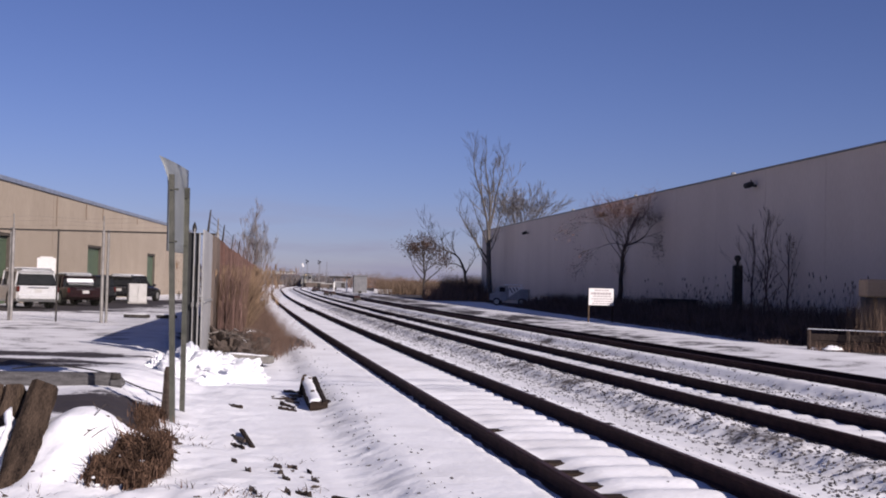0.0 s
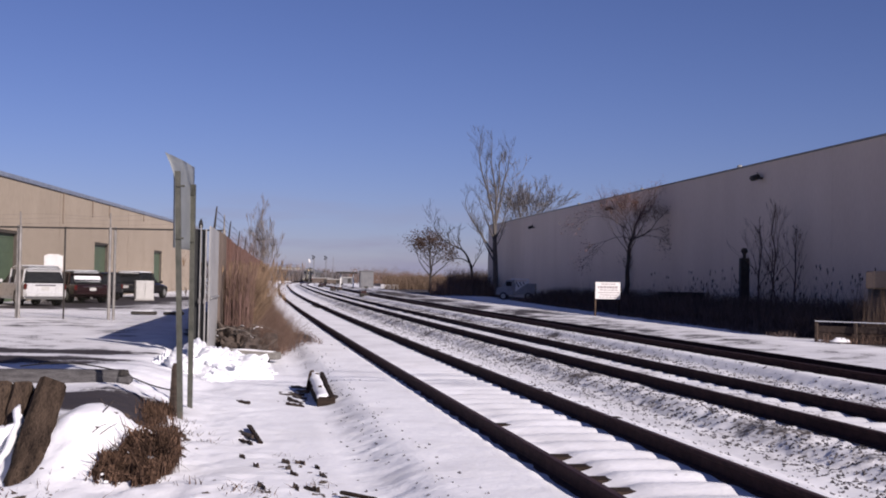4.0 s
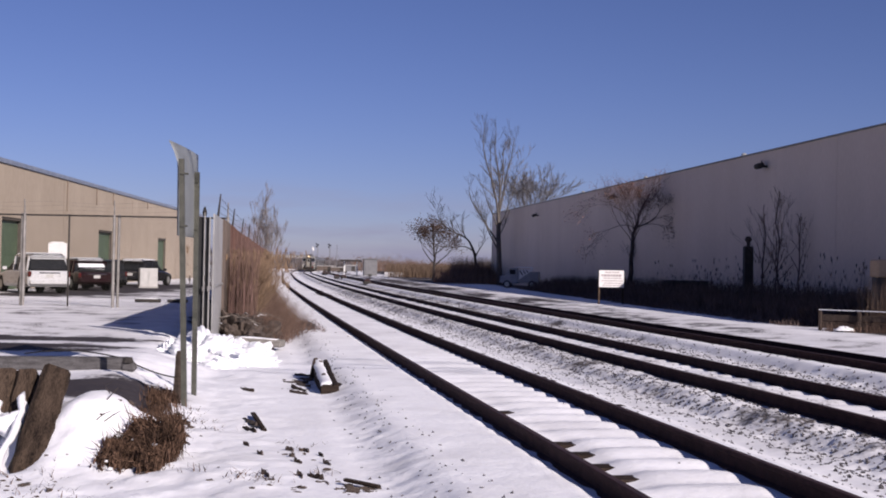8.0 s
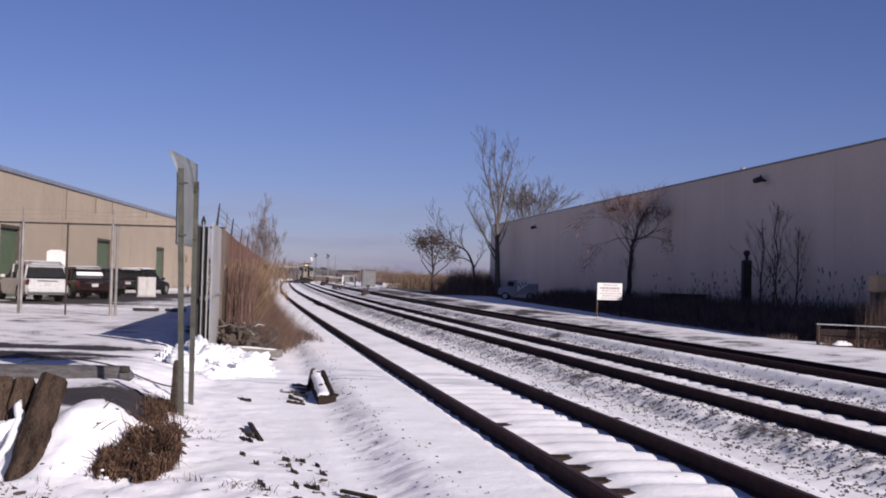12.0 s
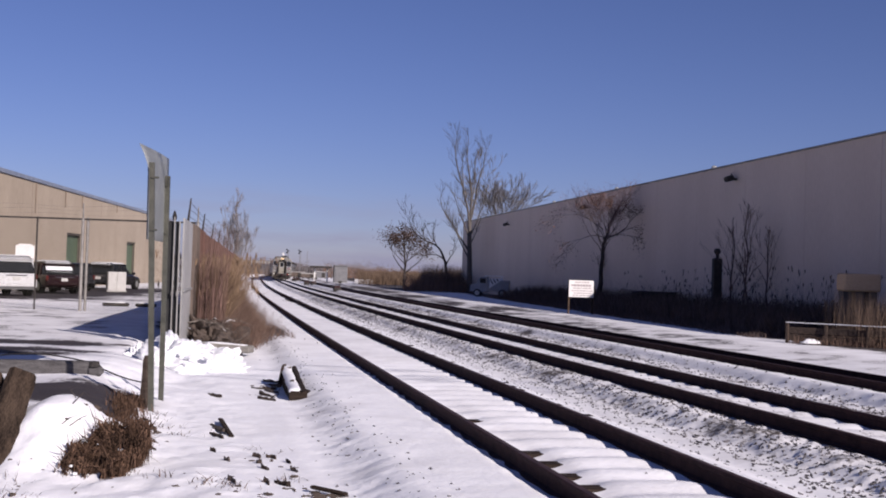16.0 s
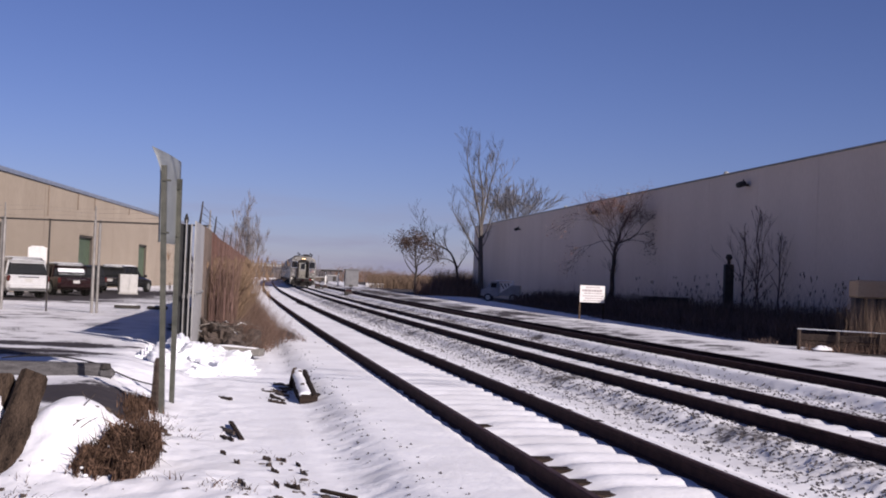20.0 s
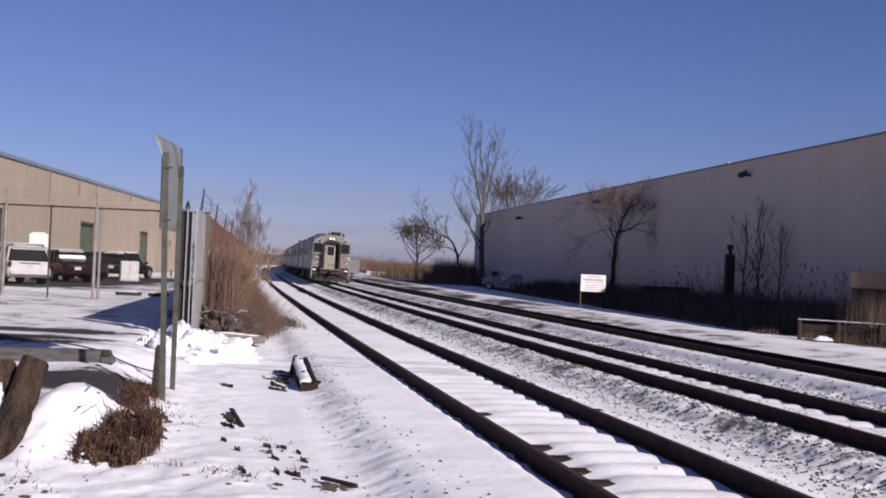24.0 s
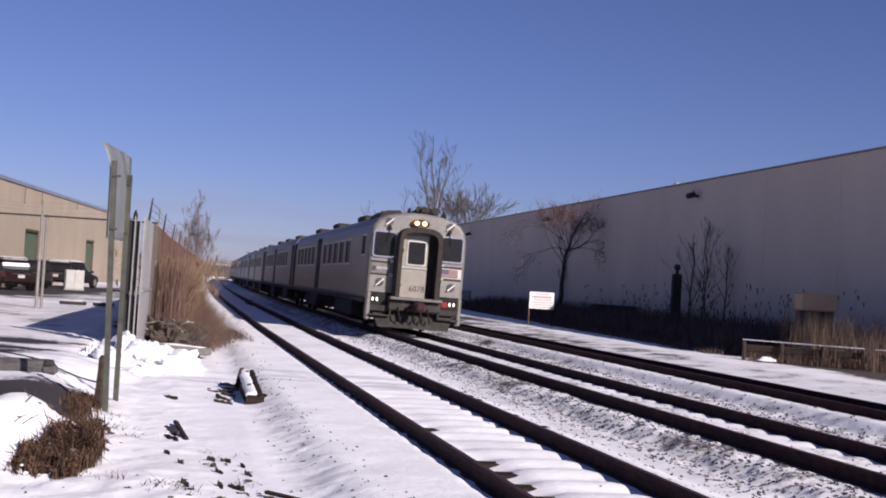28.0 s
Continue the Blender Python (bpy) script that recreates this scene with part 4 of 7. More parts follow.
def tree(name, label, x, y, height, seed, trunk_r, bark, limbs=4, depth=4, spread=0.55, up=0.5, first=0.3, twig=None, leaf=None, leaves=0, leaf_size=0.12, lean=(0, 0), stems=1, trunk_len=None, foliage_from=0.0, crook=0.10, limb=1.0, limb_r=0.55, thin=0.0, scatter=0.22, fan=0.12, wave=0.012):
    rnd = random.Random(seed)
    z = gz(x, y) - 0.1
    base = thing(name, label, "tree", pose(x, y, z))
    trunk, crown, tips = Build(), Build(), []
    for st in range(stems):
        h = height * (1 if st == 0 else rnd.uniform(0.7, 0.92))
        tl = h * (trunk_len or 0.62)
        ox = Vector((rnd.uniform(-0.3, 0.3), rnd.uniform(-0.3, 0.3), 0)) * (st > 0)
        tip = Vector((lean[0] * h + (rnd.uniform(-fan, fan) * h if st else 0), lean[1] * h, tl))
        pts, radii = [], []
        for i in range(7):
            f = i / 6
            pts.append(ox + tip * f + Vector((rnd.gauss(0, wave), rnd.gauss(0, wave), 0)) * h * (0 < i))
            radii.append(trunk_r * (1.25 if i == 0 else 1 - 0.62 * f))
        trunk.tube(pts, radii, 8)
        for k in range(limbs):
            f = first + (1 - first) * (k + 0.5) / limbs
            i = min(int(f * 6), 5)
            q = pts[i].lerp(pts[i + 1], f * 6 - i)
            w = k * 2.4 + rnd.uniform(-0.5, 0.5)
            d = Vector((math.cos(w) * spread * 1.6, math.sin(w) * spread * 1.6, 0.7 + up * 0.5))
            grow(crown, tips, q, d, (h - q.z) * rnd.uniform(0.36, 0.5) * limb, radii[i] * limb_r, depth - 1, rnd, spread, up, 5, crook, thin)
        grow(crown, tips, pts[-1], (lean[0], lean[1], 1), (h - tl) * 0.5, radii[-1], depth - 1, rnd, spread, up, 5, crook, thin)
    part("trunk", trunk, bark, base, smooth=True)
    part("crown", crown, twig or bark, base, "bare branching twigs")
    if leaves:
        b = Build()
        low = sorted(t[0].z for t in tips)[int(len(tips) * foliage_from)]
        keep = [t for t in tips if t[0].z >= low]
        for k in range(leaves):
            q, d = rnd.choice(keep)
            c = q + Vector((rnd.gauss(0, scatter), rnd.gauss(0, scatter), rnd.gauss(0, scatter * 0.8)))
            e = Euler((rnd.uniform(0, 6), rnd.uniform(0, 6), rnd.uniform(0, 6))).to_matrix()
            s = leaf_size * rnd.uniform(0.6, 1.3)
            b.add([c + e @ Vector(v) * s for v in ((0, 0, 0), (0.5, 0.35, 0.1), (1.0, 0, 0), (0.5, -0.35, 0.1))], [(0, 1, 2), (0, 2, 3)])
        me = b.mesh("leaves", leaf)
        part("leaves", me, leaf, base, "withered brown leaves")
    return base


def blades(name, label, spots, material, height, lean, width, seed, plume=0.0, category="grass", curve=0.25, loose=0.16):
    """Many thin stalks, each a bent tapering strip; spots is a function giving x, y."""
    rnd = random.Random(seed)
    b = Build()
    for x, y, hs in spots(rnd):
        z = gz(x, y)
        h = height * hs * rnd.uniform(0.55, 1.1)
        a = rnd.uniform(0, 2 * math.pi)
        lx, ly = rnd.gauss(lean[0], loose) * h, rnd.gauss(lean[1], loose) * h
        w = width * rnd.uniform(0.6, 1.3)
        wx, wy = math.cos(a) * w, math.sin(a) * w
        n = len(b.v)
        for f, ww in ((0, 1), (0.5, 0.75), (1.0, 0.15)):
            bend = f * f * (1 - curve) + curve * f ** 3
            cx, cy, cz = x + lx * bend, y + ly * bend, z - 0.03 + h * f * (1 - 0.08 * f)
            b.v.append((cx - wx * ww, cy - wy * ww, cz))
            b.v.append((cx + wx * ww, cy + wy * ww, cz))
        b.f.append((n, n + 1, n + 3, n + 2))
        b.f.append((n + 2, n + 3, n + 5, n + 4))
        if plume and rnd.random() < plume:
            for _ in range(5):
                m = len(b.v)
                px, py, w2 = rnd.gauss(0, 0.02), rnd.gauss(0, 0.02), width * 1.1
                b.v.extend([(cx, cy, cz - 0.12), (cx + px + w2, cy + py, cz + 0.0), (cx + px * 1.6, cy + py * 1.6, cz + 0.11), (cx + px - w2, cy + py, cz + 0.0)])
                b.f.append((m, m + 1, m + 2, m + 3))
    me = b.mesh(name, material)
    ob = new(name, me)
    return tagged(ob, label, category, kind="stuff")


def between(u0, u1, y0, y1, count, power=1.0, size=None):
    def spots(rnd):
        for _ in range(count):
            y = y0 + (y1 - y0) * rnd.random() ** power
            u = rnd.uniform(u0, u1)
            x, yy = on_line(u, y)
            yield x, yy, (size(u, y) if size else 1.0)
    return spots


def verge_spots(count, start, depth, y0=37, y1=100, power=1.2):
    def spots(rnd):
        for _ in range(count):
            y = y0 + (y1 - y0) * rnd.random() ** power
            f = rnd.random() ** 1.2
            x, yy = on_line(start + 0.075 * max(0, y - 37) + depth * f, y)
            yield x, yy, 0.55 + 0.45 * min(1.0, f * 3)
    return spots


def far_box(x0, x1, y0, y1, count):
    def spots(rnd):
        for _ in range(count):
            yield rnd.uniform(x0, x1), rnd.uniform(y0, y1), 1.0
    return spots


def wedge_spots(a, c, y0, y1, count):
    """Between two lines of sight from the place by the track."""
    def spots(rnd):
        for _ in range(count):
            y = rnd.uniform(y0, y1)
            yield y * rnd.uniform(a, c), y, 1.0
    return spots


# right side: trees before and behind the warehouse
def limbed_tree(name, label, x, y, trunk, limbs, bark, seed, shoots=7, twig=1.0, depth=3, thin=0.011, spread=0.42):
    """A tree from its main limbs: each a start radius and its turns as (across, height); shoots fill it in."""
    rnd = random.Random(seed)
    base = thing(name, label, "tree", pose(x, y, gz(x, y) - 0.1))

    def curve(pts, r0, r1, n=4):
        line = []
        for a in range(len(pts) - 1):
            p0, p1, p2, p3 = (Vector((pts[min(max(q, 0), len(pts) - 1)][0], 0, pts[min(max(q, 0), len(pts) - 1)][1])) for q in (a - 1, a, a + 1, a + 2))
            for k in range(n):
                f = k / n
                line.append(0.5 * (2 * p1 + (p2 - p0) * f + (2 * p0 - 5 * p1 + 4 * p2 - p3) * f * f + (3 * p1 - p0 - 3 * p2 + p3) * f ** 3))
        line.append(Vector((pts[-1][0], 0, pts[-1][1])))
        sway = rnd.uniform(-0.25, 0.25)
        for k, p in enumerate(line):
            f = k / (len(line) - 1)
            p.y += sway * f * 3 + rnd.gauss(0, 0.04)
            p.x += rnd.gauss(0, 0.035) * f
        return line, [r0 + (r1 - r0) * (k / (len(line) - 1)) ** 0.8 for k in range(len(line))]
    line, radii = curve(trunk[1], trunk[0], trunk[0] * 0.55)
    part("trunk", Build().tube(line, radii, 9), bark, base, smooth=True)
    for r0, pts in limbs:
        line, radii = curve(pts, r0, 0.018)
        b, tips = Build(), []
        b.tube(line, [max(q, thin) for q in radii], 7)
        total = sum((line[k + 1] - line[k]).length for k in range(len(line) - 1))
        for k in range(max(4, int(shoots * total / 4))):
            f = rnd.uniform(0.25, 0.99) * (len(line) - 1)
            i = int(f)
            q, d = line[i].lerp(line[i + 1], f - i), (line[i + 1] - line[i]).normalized()
            side = Vector((rnd.gauss(0, 1), rnd.gauss(0, 1), rnd.gauss(0.3, 0.5))).normalized()
            grow(b, tips, q, d + side * 0.75 + Vector((0, 0, 0.35)), min(total, 5.0) * rnd.uniform(0.10, 0.24) * twig, radii[i] * 0.42, depth, rnd, spread, 0.5, 4, 0.16, thin)
        part("limb", b, bark, base, "bare limb with fine twigs")
    return base


limbed_tree("tall_tree", "tall bare grey tree with forked upright limbs", 5.3, 125.0, (0.33, ((0.2, 0.0), (0.1, 3.0), (0.0, 6.2), (0.05, 8.6))), (
    (0.15, ((0.0, 6.6), (-0.25, 8.8), (-0.8, 11.0), (-1.45, 13.2), (-1.8, 14.9), (-1.65, 16.9))),
    (0.15, ((0.03, 8.2), (0.08, 10.3), (-0.2, 12.4), (-0.5, 14.4), (-0.4, 16.2))),
    (0.15, ((0.05, 7.8), (0.45, 9.8), (0.75, 11.8), (1.25, 13.6), (1.45, 15.7))),
    (0.09, ((0.08, 9.6), (0.35, 11.8), (0.35, 13.8), (0.6, 15.2))),
    (0.07, ((-0.7, 10.6), (-0.95, 12.8), (-0.95, 14.5))),
    (0.12, ((-0.05, 4.6), (-1.2, 6.2), (-2.3, 7.9), (-3.0, 9.1), (-3.2, 10.4))),
    (0.10, ((-0.05, 3.8), (-0.9, 5.4), (-1.7, 7.0), (-2.3, 8.6))),
    (0.10, ((-0.02, 5.8), (-0.6, 7.4), (-1.3, 9.0), (-1.8, 10.6))),
    (0.09, ((0.05, 6.2), (0.6, 7.3), (1.15, 8.9), (1.6, 10.3), (1.7, 11.6))),
    (0.07, ((0.05, 5.2), (0.7, 6.6), (1.1, 8.2)))), M["stembark"], 19, 14, 0.95, thin=0.0062, depth=2, spread=0.3)
# dark trunk, but twigs paled so that their colour carries the crown's haze
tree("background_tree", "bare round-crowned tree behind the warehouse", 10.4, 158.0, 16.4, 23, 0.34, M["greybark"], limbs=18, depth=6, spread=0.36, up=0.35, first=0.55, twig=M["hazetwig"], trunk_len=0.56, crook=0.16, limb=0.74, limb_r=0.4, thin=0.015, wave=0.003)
tree("oak_tree", "small oak holding withered brown leaves", -1.85, 160.0, 8.2, 31, 0.2, M["darkbark"], limbs=14, depth=4, spread=0.55, up=0.2, first=0.3, twig=M["darkbark"], leaf=M["oakleaf"], leaves=3600, leaf_size=0.19, trunk_len=0.74, limb=0.95, scatter=0.42)
limbed_tree("leaning_tree", "bare leaning tree with long arching limbs", 3.35, 142.0, (0.24, ((0.2, 0.0), (0.1, 1.8), (-0.15, 3.6))), (
    (0.17, ((-0.1, 3.3), (-0.55, 4.5), (-1.25, 5.4), (-2.8, 6.1), (-4.2, 7.2), (-4.6, 8.1))),
    (0.09, ((-0.4, 3.9), (-1.2, 4.3), (-2.1, 4.3), (-3.3, 4.05))),
    (0.09, ((0.0, 3.2), (0.4, 4.0), (0.8, 4.6), (1.2, 5.4))),
    (0.08, ((-1.1, 5.2), (-1.7, 6.5), (-1.5, 7.4))),
    (0.07, ((-2.6, 6.0), (-2.9, 6.8), (-2.7, 7.8)))), M["darkbark"], 47, 11, 1.5, thin=0.009, depth=2)
russet = tree("russet_tree", "slender tree with thin russet leaves before the grey wall", 11.6, 77.0, 8.15, 57, 0.2, M["darkbark"], limbs=13, depth=5, spread=0.40, up=0.4, first=0.66, twig=M["rusttwig"], leaf=M["redleaf"], leaves=4200, leaf_size=0.055, lean=(0.07, 0), trunk_len=0.62, crook=0.2, limb=0.86, limb_r=0.28, thin=0.005, scatter=0.2)


def russet_side_limbs(base):
    """A drooping limb to one side and one with a clump of dark leaves to the other."""
    rnd = random.Random(58)
    for s, z, dark in ((1, 4.6, True), (-1, 4.7, False), (-1, 5.2, False)):
        b, tips = Build(), []
        x = 0.06 * z * 1.3
        grow(b, tips, (x, 0, z), (s, -0.2, 0.45 if dark else 0.35), 1.7, 0.06 if dark else 0.028, 3 if dark else 4, rnd, 0.6, -0.5, 5, 0.22, 0.007)
        part("side_limb", b, M["darkbark"], base, "dark drooping side limb")
        leaf = Build()
        for _ in range(520 if dark else 170):
            q, d = rnd.choice(tips)
            c = q + Vector((rnd.gauss(0, 0.22), rnd.gauss(0, 0.22), rnd.gauss(-0.1, 0.2)))
            e = Euler((rnd.uniform(0, 6), rnd.uniform(0, 6), rnd.uniform(0, 6))).to_matrix()
            k = 0.09 * rnd.uniform(0.6, 1.3)
            leaf.add([c + e @ Vector(v) * k for v in ((0, 0, 0), (0.5, 0.35, 0.1), (1.0, 0, 0), (0.5, -0.35, 0.1))], [(0, 1, 2), (0, 2, 3)])
        part("side_leaves", leaf.mesh("side_leaves", M["darkbrush"] if dark else M["redleaf"]), None, base, "clump of dark withered leaves" if dark else "thin russet leaves")


russet_side_limbs(russet)
for x, y, h, seed in ((15.45, 58.0, 5.0, 61), (16.0, 57.6, 5.9, 71), (16.15, 58.4, 3.9, 79), (16.75, 56.5, 4.7, 67), (13.0, 84.0, 4.2, 73)):
    tree("bare_sapling", "bare dark sapling against the grey wall", x, y, h, seed, 0.055, M["rusttwig"], limbs=8, depth=4, spread=0.16, up=0.7, crook=0.18, limb=0.8, twig=M["rusttwig"], trunk_len=0.88, thin=0.004)
# left: tree behind the sheet fence
tree("roadside_tree", "bare pale twiggy tree behind the rusty fence", -14.1, 92.0, 7.9, 83, 0.05, M["paletwig"], limbs=8, depth=5, spread=0.2, up=0.6, first=0.25, twig=M["paletwig"], stems=6, trunk_len=0.74, crook=0.13, limb=0.6, limb_r=0.4, thin=0.005, fan=0.2)

blades("reeds", "tall dry tan reeds along the rusty fence", between(-3.8, -3.2, 28.6, 58, 12500, 1.7), M["reed"], 2.1, (0.03, -0.03), 0.006, 5, plume=0.12, category="reeds", loose=0.26)


blades("bare_stems", "thin reddish bare stems before the rusty fence", between(-3.8, -3.2, 27.0, 41, 800, 1.5), M["redstem"], 2.9, (0.03, 0.0), 0.006, 35, category="stems", loose=0.06)


def brush_spots(rnd):
    """Thick by the fence, thinning towards the track and towards the near end."""
    for _ in range(23000):
        y = 26.4 + 58 * rnd.random() ** 1.7
        out = rnd.random() ** 1.4
        room = 1.1 + 0.75 * min(1.0, max(0.0, (y - 26.4) / 3.5)) + rnd.gauss(0, 0.1)
        x, yy = on_line(-3.85 + room * out, y)
        yield x, yy, (0.25 if y < 30.3 and out < 0.35 else 1.0 - 0.55 * out) * rnd.uniform(0.7, 1.1)


blades("dry_brush", "dry brown brush at the foot of the reeds", brush_spots, M["brush"], 1.4, (0.2, -0.14), 0.004, 6, category="brush", loose=0.34)
blades("twig_litter", "dark twigs and dead leaves scattered on the snow", between(-2.05, -1.4, 29.5, 36.0, 260), M["brush"], 0.12, (0.2, 0), 0.012, 44, category="litter", loose=0.9)
blades("dark_undergrowth", "dark leafless undergrowth in the warehouse's shade", verge_spots(17000, 15.4, 6.0), M["darkbrush"], 1.35, (0, 0), 0.018, 7, category="undergrowth", loose=0.25)
blades("leaf_litter", "low dark litter and stubble at the edge of the shade", verge_spots(9000, 14.1, 2.6), M["darkbrush"], 0.34, (0, 0), 0.014, 12, category="litter", loose=0.5)
blades("wall_reeds", "dry reeds with dark plumes before the warehouse", verge_spots(300, 17.0, 3.5, 38, 66), M["darkbark"], 2.5, (0.02, 0), 0.007, 8, plume=0.6, category="reeds")
blades("tall_weeds", "thin dark weed stalks before the warehouse", verge_spots(2600, 16.0, 5.0, 38, 95), M["darkbark"], 2.0, (0, 0), 0.005, 28, category="weeds", loose=0.2)
blades("verge_reeds", "dry brown reed stalks behind the low barrier", far_box(13.2, 18.5, 34.6, 39.0, 3600), M["vergereed"], 1.75, (0.05, 0), 0.005, 18, plume=0.0, category="reeds")
blades("field_grass", "dry tan brush of the far field", wedge_spots(-0.050, 0.035, 185, 330, 26000), M["field"], 2.4, (0, 0), 0.028, 9, category="grass", loose=0.3)
blades("thicket", "dark bare thicket beside the tall tree", wedge_spots(0.002, 0.045, 130, 160, 2600), M["darkbrush"], 3.2, (0.1, 0), 0.02, 10, category="thicket")
blades("scrub", "brown dead scrub at the foot of the trees", wedge_spots(-0.012, 0.047, 122, 165, 3200), M["brush"], 1.9, (0.1, 0), 0.02, 14, category="scrub")


# ---- things beside the line ----
def traffic_sign():
    """Back of a large sign on two steel channels, one corner bent."""
    base = thing("road_sign", "aluminium sign seen from behind on two steel posts, one corner bent", "sign")
    feet = ((-3.09, 14.05), (-3.275, 15.45))
    for k, (x, y) in enumerate(feet):
        z = gz(x, y)
        b = Build()
        r = []
        for zz in (z - 0.3, 2.78 - 0.05 * k):
            lean = (-0.033 if k == 0 else -0.006) * (zz - z)
            r.append([(x + px + lean, y + py, zz) for px, py in ((-0.03, -0.02), (-0.03, 0.03), (-0.015, 0.03), (-0.015, 0.0), (0.015, 0.0), (0.015, 0.03), (0.03, 0.03), (0.03, -0.02))])
        b.loft(r)
        post = part("post", b, M["postgreen"], base)
        for zz in (1.98, 2.6):
            part("bolt", Build().tube([(x - 0.09, y - 0.03, zz), (x + 0.0, y - 0.03, zz)], [0.012, 0.012], 6), M["postgreen"], post)
    # plate in the plane of the posts, with its top front corner folded out
    b = Build()
    nu, nz = 8, 10
    y0, y1, z0, z1 = 14.12, 15.75, 1.87, 2.98
    grid = []
    for i in range(nu + 1):
        for j in range(nz + 1):
            fu, fz = i / nu, j / nz
            y = y0 + (y1 - y0) * fu
            x = -3.21 - 0.10 * fu - 0.012 * (z0 + (z1 - z0) * fz)
            fold = max(0.0, (fz - 0.78)) / 0.22 * max(0.0, 1 - fu * 1.6)
            x -= 0.11 * fold ** 1.3
            z = z0 + (z1 - z0) * fz + 0.03 * fold
            grid.append((x, y, z))
    faces = [(i * (nz + 1) + j, (i + 1) * (nz + 1) + j, (i + 1) * (nz + 1) + j + 1, i * (nz + 1) + j + 1) for i in range(nu) for j in range(nz)]
    b.add(grid, faces)
    me = b.mesh("plate", M["signback"], True)
    p = part("plate", me, None, base, "dull grey aluminium back of the plate")
    sol = p.modifiers.new("thickness", "SOLIDIFY")
    sol.thickness = 0.004
    return base


def notice_board():
    base = thing("notice_board", "white lettered notice board on two short posts in the snow", "notice board", pose(8.30, 60.0, 0.02, 0, 0, 8))
    part("board", Build().box((0, 0, 1.10), (1.3, 0.04, 0.86), 0.01), M["signwhite"], base)
    g = gz(8.3, 60) - 0.15
    for s in (-1, 1):
        part("post", Build().box((s * 0.62, 0.06, (g + 1.5) / 2), (0.08, 0.07, 1.5 - g), 0.01), M["timber"], base)
    rows = ((0.33, 0.7, 0.05), (0.17, 1.05, 0.11), (0.03, 0.85, 0.05), (-0.10, 1.0, 0.05), (-0.22, 0.75, 0.05), (-0.33, 0.9, 0.04))
    for k, (dz, w, h) in enumerate(rows):
        r = random.Random(k)
        x = -w / 2
        while x < w / 2:
            ww = r.uniform(0.06, 0.17)
            part("letter_bar", Build().box((x + ww / 2, -0.022, 1.10 + dz), (ww, 0.006, h)), M["letter"], base)
            x += ww + 0.035
    return base


def tie_block():
    """Length of old tie lying in the snow beside the line, snow on one half of its top."""
    rnd = random.Random(3)
    base = thing("tie_stub", "dark timber tie half covered by snow, lying in snow", "timber block", pose(-1.80, 17.7, gz(-1.8, 17.7) - 0.03, 3.0, 0, 9.2))
    b, rings = Build(), []
    for i in range(14):
        y = -1.3 + 2.6 * i / 13
        f = 1 + rnd.uniform(-0.04, 0.04)
        hw, top, c = 0.125 * f, 0.22 + rnd.uniform(-0.012, 0.01), 0.02 + rnd.uniform(0, 0.015)
        rings.append([(-hw, y, 0), (hw, y, 0), (hw, y, top - c), (hw - c, y, top), (0.055, y, top - 0.006), (0.045, y, top - 0.035), (0.035, y, top - 0.004), (-hw + c, y, top), (-hw, y, top - c)])
    part("timber", b.loft(rings), M["tie"], base)
    b, rings = Build(), []
    for i in range(40):
        y = -1.27 + 2.55 * i / 39
        left, right = -0.125 + rnd.uniform(-0.012, 0.01), 0.035 + rnd.uniform(-0.018, 0.012)
        h = 0.034 + rnd.uniform(-0.008, 0.010)
        if i in (11, 27):
            h, right = 0.008, right - 0.04
        if i in (0, 39):
            h = 0.006
        rings.append([(left, y, 0.19), (left - 0.006, y, 0.215), (left + 0.02, y, 0.215 + h * 0.8), ((left + right) / 2, y, 0.215 + h), (right - 0.02, y, 0.215 + h * 0.7), (right, y, 0.205)])
    part("snow_cap", b.loft(rings), M["snow"], base, "strip of snow along the tie", smooth=True)
    for y, x, r in ((-0.55, -0.05, 0.035), (0.85, -0.02, 0.03), (1.15, -0.08, 0.035)):
        c = Build()
        lumpy(c, (x, y, 0.245), (r, r * 1.2, r * 0.8), int(r * 900), 0.5, 8, 10, False)
        part("stone", c, M["clod"], base, "dark stone in the snow cap")
    part("spike_plate", Build().box((0.15, -0.75, 0.12), (0.16, 0.22, 0.05), 0.012, pose(0, 0, 0, 10, 14, 18)), M["tie"], base, "splintered flake of timber")
    stake = thing("leaning_stake", "short dark stake leaning beside the tie", "stake", pose(-2.10, 18.45, gz(-2.1, 18.45) - 0.05, 4, 8, 10))
    part("stick", Build().loft([[(dx * w, dy * w, z) for dx, dy in ((-1, -1.6), (1, -1.4), (1, 1.6), (-0.8, 1.3))] for z, w in ((0, 0.035), (0.2, 0.032), (0.33, 0.026), (0.40, 0.012))]), M["tie"], stake)
    return base


def lumpy(b, c, size, seed, amount=0.25, rings=14, segs=22, flat=True):
    """A lumpy mound or boulder."""
    pts = []
    for i in range(rings + 1):
        f = i / rings
        a = f * math.pi / (2 if flat else 1)
        row = []
        for k in range(segs):
            w = 2 * math.pi * k / segs
            d = Vector((math.cos(w) * math.cos(a), math.sin(w) * math.cos(a), math.sin(a))) if flat else Vector((math.cos(w) * math.sin(a), math.sin(w) * math.sin(a), -math.cos(a)))
            n = noise.fractal(d * 2.2 + Vector((seed * 7.1, 0, 0)), 1.0, 2.0, 4)
            n += 0.5 * noise.noise(d * 7 + Vector((seed * 3.3, 2, 0)))
            r = 1 + amount * n
            row.append((c[0] + d.x * size[0] * r, c[1] + d.y * size[1] * r, c[2] + d.z * size[2] * r))
        pts.append(row)
    return b.loft(pts)


